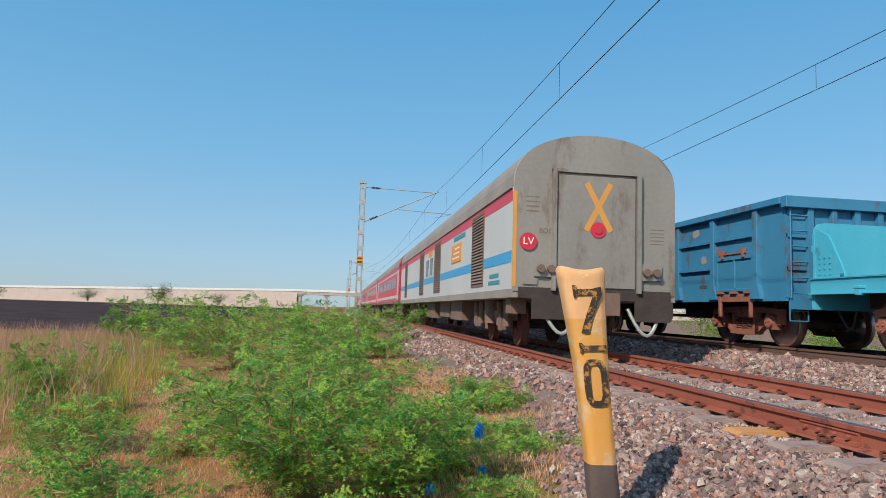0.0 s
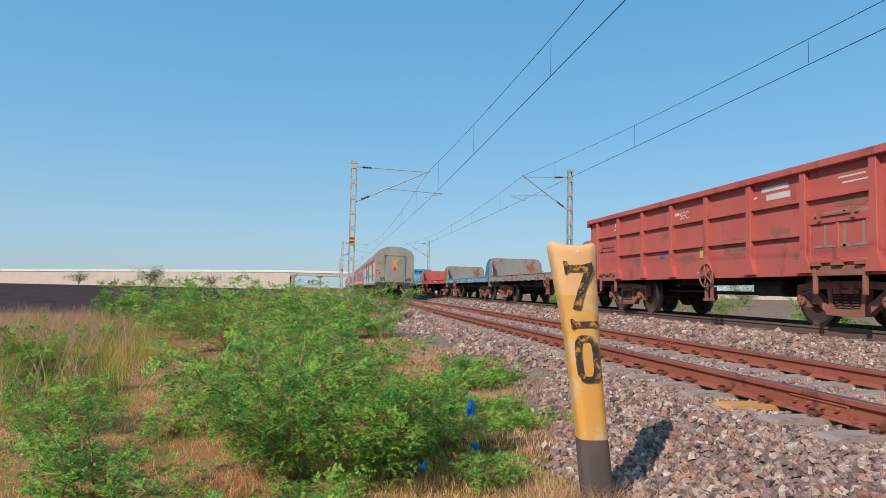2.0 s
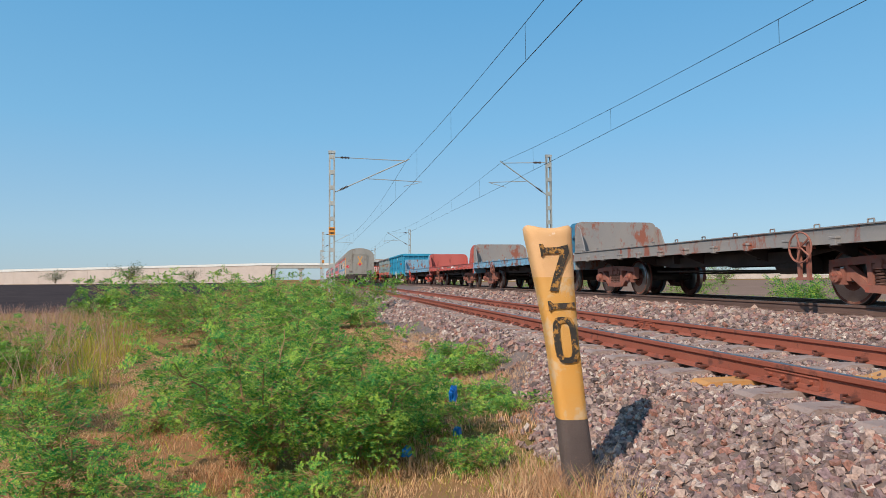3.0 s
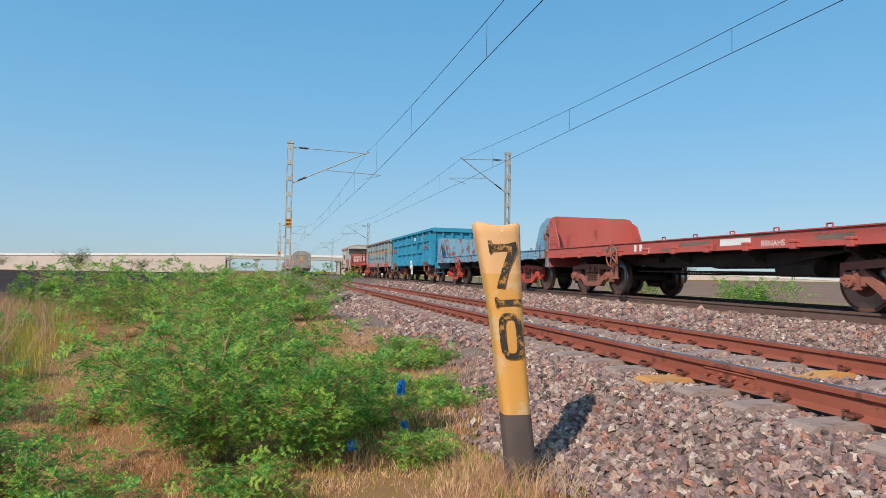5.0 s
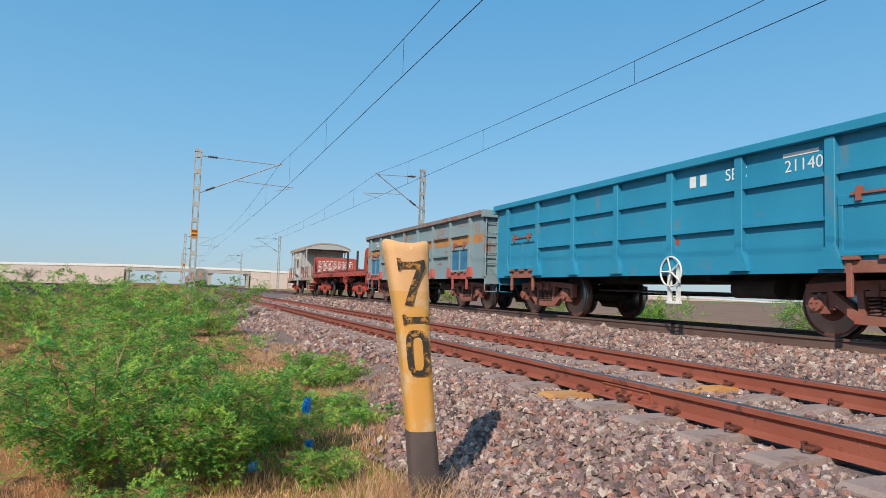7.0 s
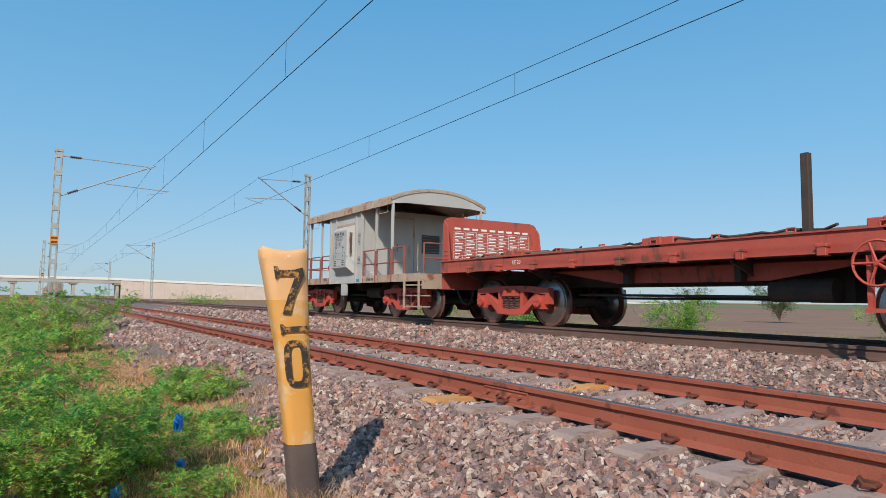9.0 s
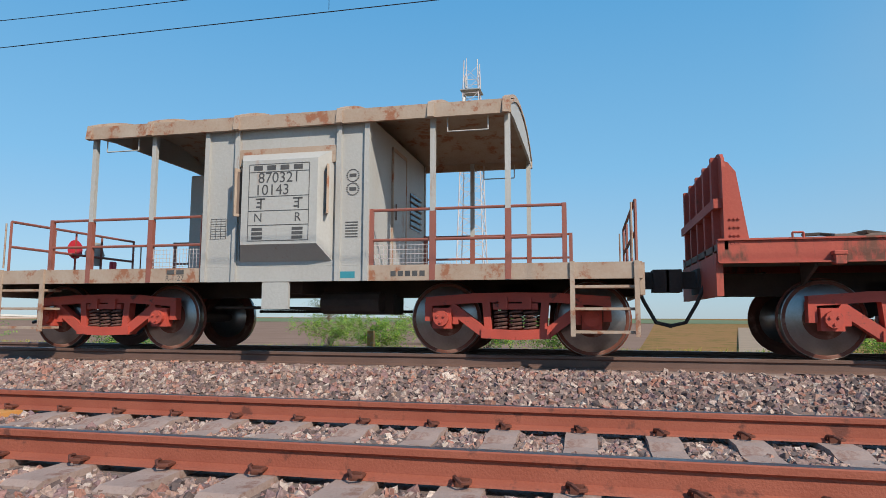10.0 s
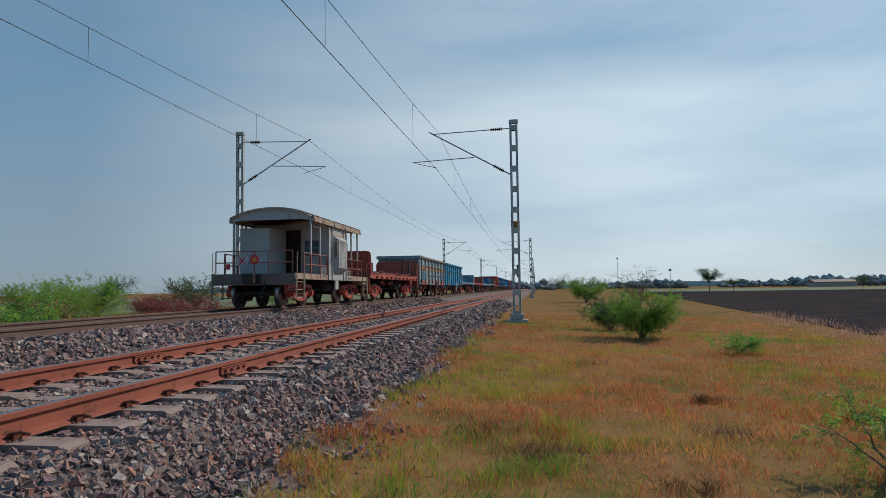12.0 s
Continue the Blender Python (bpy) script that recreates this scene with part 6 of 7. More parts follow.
def blue_marks(w):
    part("plate", B((-1.530, -1.524, 3.95, 4.35, 1.50, 1.78)), "yellow_b", w, "small yellow notice plate")
    part("plate_line", B((-1.533, -1.5305, 4.0, 4.3, 1.56, 1.58), (-1.533, -1.5305, 4.0, 4.3, 1.63, 1.65), (-1.533, -1.5305, 4.0, 4.3, 1.70, 1.72)), "paint_k", w)
    worn_patches(w, [(4.9, 1.30, 0.35, 0.05), (6.9, 1.32, 0.28, 0.05), (3.2, 1.36, 0.16, 0.06), (9.0, 1.33, 0.25, 0.06), (2.0, 1.30, 0.22, 0.05), (5.6, 1.95, 0.2, 0.03), (8.0, 2.62, 0.2, 0.03), (5.2, 1.62, 0.05, 0.12)], "grime", "dark streak of grime and rust", seed=21)
    worn_patches(w, [(3.55, 1.62, 0.13, 0.12), (1.35, 2.0, 0.05, 0.22), (1.3, 1.5, 0.04, 0.16), (6.1, 1.5, 0.12, 0.1)], "primer", "flaked patch of dull red primer", x=-1.5255, seed=22)
    worn_patches(w, [(1.95, 1.95, 0.14, 0.12), (2.3, 2.62, 0.2, 0.12), (7.4, 2.2, 0.16, 0.08)], "rust_pale", "scraped pale patch", x=-1.5255, seed=23)


def goods_train():
    open_wagon("open_wagon", "dusty dark blue open goods wagon with ribbed steel sides", 0.0, "blue_a", "bogie_brown", marks=blue_marks)
    open_wagon("open_wagon", "bright blue open goods wagon with a yellow band", 13.73, "blue_b", "bogie_brown", band="yellow_b", marks=secr, door_mat="blue_d")
    open_wagon("open_wagon", "faded red oxide open goods wagon", 27.46, "red_c", "bogie_brown", marks=red_marks)
    flat_wagon("flat_wagon", "grey rusted flat wagon with end bulkheads", 41.35, "greydeck", "bogie_brown")
    flat_wagon("flat_wagon", "pale blue rusted flat wagon with end bulkheads", 55.95, "pale", "bogie_brown", end_mats=("blue_a", "greydeck"), brake_y=8.5)
    flat_wagon("flat_wagon", "faded red flat wagon with end bulkheads", 70.6, "red_c", "bogie_brown", brake_y=8.65)
    flat_wagon("flat_wagon", "pale blue flat wagon with rust blotches and one stake", 85.2, "pale", "bogie_red", posts=((1.3, 10.28, 1.05),), post_mat="spring", brake_y=8.5)
    open_wagon("open_wagon", "clean turquoise blue open goods wagon with a white hand wheel", 99.85, "blue_h", "bogie_brown", marks=sec_h)
    open_wagon("open_wagon", "grey and blue open goods wagon with an orange band and rust", 113.6, "grey_i", "bogie_brown", band="orange_i", door_mat="blue_d", marks=grey_wear, trim="trim_rust", foot="red_c")
    flat_wagon("flat_wagon", "rust red flat wagon with stakes and a painted bulkhead table", 127.3, "red_j", "bogie_red", length=13.6, top=2.58, posts=((-1.3, 3.08, 1.25), (-1.3, 0.98, 1.2), (1.3, 0.8, 1.15)), brake_y=2.1, post_mat="under", board=True)
    brake_van()
    flat_wagon("flat_wagon", "turquoise flat wagon with tall end bulkheads", -14.645, "cyan", "bogie_brown", posts=((-1.2, 5, 0.9),))
    y = -14.645
    for k in range(9):
        if k % 3 == 2:
            y -= 14.645
            flat_wagon("flat_wagon", "pale blue rusted flat wagon far along the train", y, "pale", "bogie_brown")
        else:
            y -= 13.73
            open_wagon("open_wagon", "dark open goods wagon far along the train", y, ("blue_a", "red_c", "grey_i")[k % 3], "bogie_brown")


def motions():
    for w, off in COACHES:
        rows = []
        for t, y in TRAIN:
            rows.append((t, pose(FAR_X, y + off, FAR_Z)))
        walk(w, rows)
    for c, off in CARRIAGES:
        walk(c, [(t, pose(0.12, y + off, 0)) for t, y in PASSENGER])
    turn = 1.0 / 30
    for x, y in ROLLING:
        walk(x, [(k * turn, pose(0, y, 0.5, math.degrees((train_y(0) - train_y(k * turn)) / 0.5) % 360)) for k in range(361)])


goods_train()
for k in range(7):
    coach(k, k == 0)


# ---------------------------------------------------------------- beside the line
def ground_z(x, y):
    z = profile(x - bend(y))
    return z + lump(x, y)


def distance_post():
    """A leaning concrete post, flared to a hollowed head, painted in two colours with black numerals."""
    p = thing("distance_post", "leaning yellow painted concrete distance post with black numerals", "distance post", at=pose(-3.0, 4.04, -0.15, 0, 0, -4))
    def loft(bm, rows, seg=20):
        rings = []
        for z, hw, hd, dx in rows:
            ring = []
            for i in range(seg):
                a = 2 * math.pi * i / seg + math.pi / seg
                c, s = math.cos(a), math.sin(a)
                r = (abs(c) ** 5 + abs(s) ** 5) ** -0.2
                wob = 1 + 0.014 * noise.noise((c * 2, s * 2, z * 6))
                ring.append(bm.verts.new((dx + hw * c * r * wob, hd * s * r * wob, z)))
            rings.append(ring)
        for a, b in zip(rings, rings[1:]):
            for i in range(seg):
                bm.faces.new((a[i], a[(i + 1) % seg], b[(i + 1) % seg], b[i]))
        return rings
    lean = lambda z: -0.115 * z - 0.012 * max(0, z - 0.6)
    hw = lambda z: 0.086 + 0.015 * max(0, z) + 0.043 * max(0, (z - 0.45) / 0.75) ** 1.4
    bm = bmesh.new()
    r = loft(bm, [(z, 0.090 - 0.01 * z, 0.075, lean(z)) for z in (-0.75, -0.5, -0.25, 0.0)])
    part("base", bm, "post_k", p, "bare dark lower part", smooth=True)
    bm = bmesh.new()
    zs = [0.0] + [0.05 * k for k in range(1, 18)]
    r = loft(bm, [(z, hw(z) + 0.002, 0.077 + 0.01 * z, lean(z)) for z in zs])
    part("shaft", bm, "post_y", p, "rough chrome yellow painted shaft", smooth=True)
    bm = bmesh.new()
    zs = [0.85 + 0.04 * k for k in range(8)]
    r = loft(bm, [(z, hw(z) + 0.002, 0.0855, lean(z)) for z in zs] + [(1.155, 0.128, 0.075, lean(1.155)), (1.16, 0.108, 0.06, lean(1.16)), (1.135, 0.055, 0.03, lean(1.13))])
    bm.faces.new(r[-1])
    for v in r[-2] + r[-3] + r[-4]:
        k = abs(v.co.x - lean(1.15)) / 0.14
        v.co.z += 0.03 * k * k - 0.015
    part("head", bm, "post_o", p, "pale orange hollowed head with chipped paint", smooth=True)
    face = lambda z: -(0.077 + 0.01 * z) - 0.006
    def stroke(name, polys):
        bm = bmesh.new()
        for poly in polys:
            zc = sum(z for _, z in poly) / len(poly)
            slab(bm, [(x + lean(z), z) for x, z in poly], "y", face(zc) - 0.004, face(zc) + 0.02)
        return part(name, bm, "black", p, "black stencilled figure")
    stroke("numeral", [[(-0.080, 0.972), (-0.084, 1.048), (-0.064, 1.048), (-0.056, 1.026), (0.030, 1.030), (0.088, 1.045), (0.090, 0.995), (-0.060, 0.990)], [(0.040, 0.996), (0.090, 0.996), (0.020, 0.86), (-0.022, 0.86)], [(-0.022, 0.858), (0.020, 0.858), (-0.012, 0.765), (-0.058, 0.770)]])
    stroke("dash", [[(-0.076, 0.648), (-0.078, 0.706), (-0.066, 0.708), (-0.050, 0.692), (0.082, 0.698), (0.082, 0.664), (-0.05, 0.660)]])
    bm = bmesh.new()
    rod(bm, (lean(0.68) + 0.02, face(0.68) - 0.006, 0.68), (lean(0.68) + 0.02, face(0.68) + 0.03, 0.68), 0.013, 10)
    part("bolt_hole", bm, "under", p)
    out, inn = [], []
    for i in range(20):
        a = 2 * math.pi * i / 20
        c, s = math.cos(a), math.sin(a)
        rr = (abs(c) ** 4 + abs(s) ** 4) ** -0.25
        out.append((0.070 * c * rr, 0.475 + 0.138 * s * rr))
        inn.append((0.034 * c * rr, 0.475 + 0.104 * s * rr))
    bm = bmesh.new()
    loops = [[bm.verts.new((x + lean(z), face(z) + d, z)) for x, z in ring] for ring in (out, inn) for d in (-0.004, 0.02)]
    for a, b in ((0, 2), (2, 3), (3, 1), (1, 0)):
        for i in range(20):
            k = (i + 1) % 20
            bm.faces.new((loops[a][i], loops[a][k], loops[b][k], loops[b][i]))
    part("numeral", bm, "black", p, "black stencilled figure")
    return p


distance_post()


def stone_set():
    rng = np.random.default_rng(5)
    base = np.array([(x, y, z) for x in (-1, 1) for y in (-1, 1) for z in (-1, 1)], float)
    faces = [(0, 1, 3), (0, 3, 2), (4, 6, 7), (4, 7, 5), (0, 4, 5), (0, 5, 1), (2, 3, 7), (2, 7, 6), (0, 2, 6), (0, 6, 4), (1, 5, 7), (1, 7, 3)]
    px = [p for p in (-3.0, -2.2, -1.75, -1.4, 1.5, 2.1, 2.7, 3.6, 4.1, 7.1, 7.5, 8.7)]
    pz = [profile(p) for p in px]
    def scatter(n, xr, yr, size, seed_keep=None):
        x = rng.uniform(*xr, n)
        y = rng.uniform(*yr, n)
        keep = np.ones(n, bool)
        for c, z0 in ((0, 0), (FAR_X, 1)):
            for s in (-GAUGE, GAUGE):
                keep &= np.abs(x - c - s) > 0.10
        # sleepers stay mostly bare between and just outside the rails
        ph = np.abs(((y - SLEEPER_0) / SLEEPER_STEP + 0.5) % 1 - 0.5) * SLEEPER_STEP
        on = (np.abs(x) < 1.42) & (ph < 0.135)
        keep &= ~(on & (rng.random(n) > np.where(np.abs(x) > 1.15, 0.35, 0.05)))
        on = (np.abs(x - FAR_X) < 1.30) & (ph < 0.135)
        keep &= ~(on & (rng.random(n) > 0.3))
        keep &= (x > toe_line(y)) | (rng.random(n) < 0.06)
        x, y = x[keep], y[keep]
        n = len(x)
        sz = size * rng.uniform(0.6, 1.45, n)
        v = base[None] + rng.uniform(-0.42, 0.42, (n, 8, 3))
        v *= (sz[:, None] * rng.uniform(0.5, 1.35, (n, 3)))[:, None, :]
        q = rng.normal(size=(n, 4))
        q /= np.linalg.norm(q, axis=1, keepdims=True)
        a, b, c, d = q.T
        R = np.stack([1 - 2 * (c * c + d * d), 2 * (b * c - a * d), 2 * (b * d + a * c), 2 * (b * c + a * d), 1 - 2 * (b * b + d * d), 2 * (c * d - a * b), 2 * (b * d - a * c), 2 * (c * d + a * b), 1 - 2 * (b * b + c * c)], -1).reshape(n, 3, 3)
        v = np.einsum("nij,nkj->nki", R, v)
        z = np.interp(x, px, pz) + rng.uniform(-0.018, 0.026, n) - 0.006
        z -= np.where(np.abs(x) < 1.42, 0.012, 0.0)
        return v + np.stack([x, y, z], -1)[:, None, :]
    sets = [scatter(72000, (-3.0, 1.6), (-6.5, 8), 0.0172), scatter(26000, (1.4, 4.7), (-9, 11), 0.022), scatter(16000, (-3.0, 1.6), (8, 22), 0.027), scatter(19000, (-3.0, 1.6), (-22, -6.5), 0.026),
            scatter(6000, (1.4, 4.6), (11, 28), 0.037), scatter(8000, (1.4, 4.6), (-28, -9), 0.035), scatter(5000, (-3, 4.6), (22, 50), 0.048), scatter(5000, (-3, 4.6), (-52, -22), 0.048), scatter(3000, (7.0, 8.8), (-25, 20), 0.032)]
    me = solids("ballast_stones", np.concatenate(sets), faces, "stone")
    ob = part("ballast_stones", me, "stone", BED)
    tagged(ob, "loose angular grey and pink crushed stones", kind="stuff")
    # the nearest stones, each by itself
    meshes = []
    for k in range(8):
        v = base + rng.uniform(-0.34, 0.34, (8, 3))
        v *= 0.0165 * rng.uniform(0.75, 1.25, 3)
        meshes.append(solids("stone", v[None], faces, "stone_ob"))
    for k in range(290):
        y = rng.uniform(-4.5, 7.0)
        x = rng.uniform(-2.5, -1.45)
        ob = new("stone", meshes[k % 8])
        ob.parent = BED
        ob.matrix_basis = pose(x, y, float(np.interp(x, px, pz)) + 0.02, *rng.uniform(0, 360, 3))


def grass_field(name, mat, n, xr, yr, height, width, label, seed, keep=None, bend_out=0.9, tuft=0.0, parent=None):
    rng = np.random.default_rng(seed)
    if tuft:
        m = max(1, n // 26)
        cx, cy = rng.uniform(*xr, m), rng.uniform(*yr, m)
        idx = rng.integers(0, m, n)
        x = cx[idx] + rng.normal(0, tuft, n)
        y = cy[idx] + rng.normal(0, tuft, n)
    else:
        x, y = rng.uniform(*xr, n), rng.uniform(*yr, n)
    if keep is not None:
        k = keep(x, y, rng)
        x, y = x[k], y[k]
    n = len(x)
    px = [-60, -14, -6, -4, -2.7, -2.2, -1.75, -1.4, 8.7, 11, 60]
    z = np.interp(x, px, [profile(p) for p in px])
    z += np.array([lump(a, b) for a, b in zip(x, y)])
    h = height * rng.uniform(0.45, 1.3, n)
    if tuft and height < 0.2:
        h *= np.array([1.0 + 1.1 * max(-0.5, noise.noise((a * 1.7, b * 1.7, 12)) + 0.6 * noise.noise((a * 4.5, b * 4.5, 3))) for a, b in zip(x, y)])
    w = width * rng.uniform(0.6, 1.4, n)
    a = rng.uniform(0, 2 * np.pi, n)
    side = np.stack([np.cos(a), np.sin(a), 0 * a], -1) * w[:, None]
    b = rng.uniform(0, 2 * np.pi, n)
    lean = np.stack([np.cos(b), np.sin(b), 0 * b], -1) * (h * bend_out * rng.uniform(0.1, 1, n))[:, None]
    p = np.stack([x, y, z - 0.02], -1)
    mid = p + lean * 0.25 + np.stack([0 * h, 0 * h, h * 0.5], -1)
    tip = p + lean + np.stack([0 * h, 0 * h, h], -1)
    v = np.stack([p, mid + side * 0.5, tip, mid - side * 0.5], 1)
    me = quads(name, v, mat)
    return tagged(new(name, me), label, "grass", kind="stuff")


def grasses():
    # near the camera the ground is left open round its own feet
    def clear(x, y):
        return (x + 4.3) ** 2 + y ** 2 > 2.2
    def south(x, y, rng):
        d = np.hypot(x + 4.3, y)
        patch = np.array([noise.noise((a * 0.4, b * 0.4, 9)) for a, b in zip(x, y)])
        edge = toe_line(y) + 0.12 * rng.random(len(x))
        return (rng.random(len(x)) < np.clip(9 / d, 0.15, 1)) & (x < edge) & clear(x, y), patch
    patches = lambda x, y, f, k: np.array([noise.noise((a * f, b * f, k)) for a, b in zip(x, y)])
    grass_field("grass", "grass", 150000, (-13, -1.9), (-34, -2.2), 0.12, 0.008, "yellow green grass on the verge", 1, lambda x, y, r: (lambda k, p: k & (p > 0.16 - 0.25 * r.random(len(x))))(*south(x, y, r)), tuft=0.10)
    grass_field("dry_grass", "grass_dry", 190000, (-13, -1.9), (-34, -2.2), 0.10, 0.008, "reddish brown dry grass on the verge", 2, lambda x, y, r: (lambda k, p: k & (p < 0.12 + 0.3 * r.random(len(x))))(*south(x, y, r)), tuft=0.12)
    def north(lo, hi):
        def f(x, y, rng):
            d = np.hypot(x + 4.3, y)
            patch = np.array([noise.noise((a * 0.45, b * 0.45, 2)) for a, b in zip(x, y)])
            edge = toe_line(y) + 0.12 * rng.random(len(x))
            return (rng.random(len(x)) < np.clip(8 / d, 0.12, 1)) & (x < edge) & clear(x, y) & (patch > lo) & (patch < hi)
        return f
    grass_field("grass", "grass", 40000, (-15, -2.3), (1.6, 34), 0.12, 0.007, "thin green grass among the bushes", 3, north(0.10, 1), tuft=0.10)
    grass_field("dry_grass", "grass_pink", 110000, (-15, -2.3), (1.6, 34), 0.085, 0.007, "short reddish dry grass among the bushes", 4, north(-1, 0.3), tuft=0.12)
    grass_field("straw", "straw", 16000, (-4.1, -1.9), (10.5, 15.5), 0.07, 0.010, "pale dry straw lying beside the ballast", 5, lambda x, y, r: (np.hypot((x + 2.9) / 0.9, (y - 13) / 1.7) < 0.6 + 0.5 * r.random(len(x))), bend_out=3.0)
    grass_field("straw", "straw", 5200, (-3.7, -2.4), (3.0, 5.2), 0.20, 0.0035, "pale dry grass round the foot of the distance post", 6, lambda x, y, r: np.hypot((x + 3.05) / 0.45, (y - 4.0) / 0.6) < 0.4 + 0.7 * r.random(len(x)), bend_out=1.2)
    grass_field("tall_grass", "grass", 36000, (-15, -7.0), (7.0, 24), 0.5, 0.007, "tall yellow green grass", 7, lambda x, y, r: (x < -6.9 - (y - 7) * 0.22 + 0.9 * patches(x, y, 0.8, 6) + r.normal(0, 0.3, len(x))), tuft=0.16, bend_out=0.6)
    grass_field("plume_grass", "plume", 16000, (-16, -7.2), (7.5, 24), 0.72, 0.009, "tall grass with pinkish feathery plumes", 8, lambda x, y, r: (x < -7.0 - (y - 7) * 0.24 + 0.9 * patches(x, y, 0.8, 6) + r.normal(0, 0.3, len(x))), tuft=0.2, bend_out=0.6)
    grass_field("plume_grass", "plume", 5200, (-26, -12.0), (-36, -16), 0.34, 0.014, "pinkish plumed grass on the edge of the field", 9, lambda x, y, r: (np.abs(x + 13.6 + (y + 22) * -0.13) < 1.2), bend_out=0.8, tuft=0.2)
    edge = lambda x, y: x < toe_line(y) + 0.08
    near_by = lambda x, y, r: edge(x, y) & clear(x, y) & (r.random(len(x)) < np.clip(5 / np.hypot(x + 4.3, y), 0, 1))
    grass_field("dry_grass", "grass_dry", 150000, (-10.5, -1.9), (-13, -2.2), 0.060, 0.0034, "fine short reddish grass on the verge", 20, lambda x, y, r: near_by(x, y, r) & (patches(x, y, 0.7, 9) < 0.15 + 0.3 * r.random(len(x))), tuft=0.07)
    grass_field("grass", "grass", 130000, (-10.5, -1.9), (-13, -2.2), 0.075, 0.0034, "fine short olive grass on the verge", 21, lambda x, y, r: near_by(x, y, r) & (patches(x, y, 0.7, 9) > -0.1 + 0.3 * r.random(len(x))), tuft=0.06)
    grass_field("dry_grass", "grass_pink", 120000, (-9, -1.9), (1.8, 11), 0.065, 0.0034, "fine short reddish grass among the bushes", 22, lambda x, y, r: clear(x, y) & edge(x, y), tuft=0.07)
    grass_field("grass", "grass", 26000, (-9, -1.9), (1.8, 11), 0.09, 0.004, "fine green grass among the bushes", 23, lambda x, y, r: clear(x, y) & edge(x, y) & (patches(x, y, 0.6, 4) > 0.0), tuft=0.06)
    for k, (x, y, wide) in enumerate([(-5.15, -12.2, 0.40), (-3.78, -6.35, 0.36), (-4.22, -5.65, 0.42), (-5.98, -6.65, 0.40), (-6.3, -8.6, 0.25), (-5.3, -5.0, 0.25), (-7.6, -7.6, 0.25)]):
        grass_field("grass_tussock", "tussock", 1100, (x - wide, x + wide), (y - wide * 0.9, y + wide * 0.9), 0.13, 0.005, "dark dead grass tussock", 30 + k, lambda a, b, r, x=x, y=y, wide=wide: np.hypot(a - x, b - y) < wide * (0.9 * r.random(len(a)) + 0.8 * np.array([noise.noise((p * 5, q * 5, 1)) for p, q in zip(a, b)])), bend_out=1.4)
    grass_field("grass", "grass", 30000, (8.6, 24), (-45, 50), 0.30, 0.02, "green and yellow weeds beyond the line", 10, None, tuft=0.25)
    grass_field("dry_grass", "grass_dry", 12000, (9.5, 16), (-40, -6), 0.55, 0.02, "orange dry weeds beyond the line", 11, None, tuft=0.25)


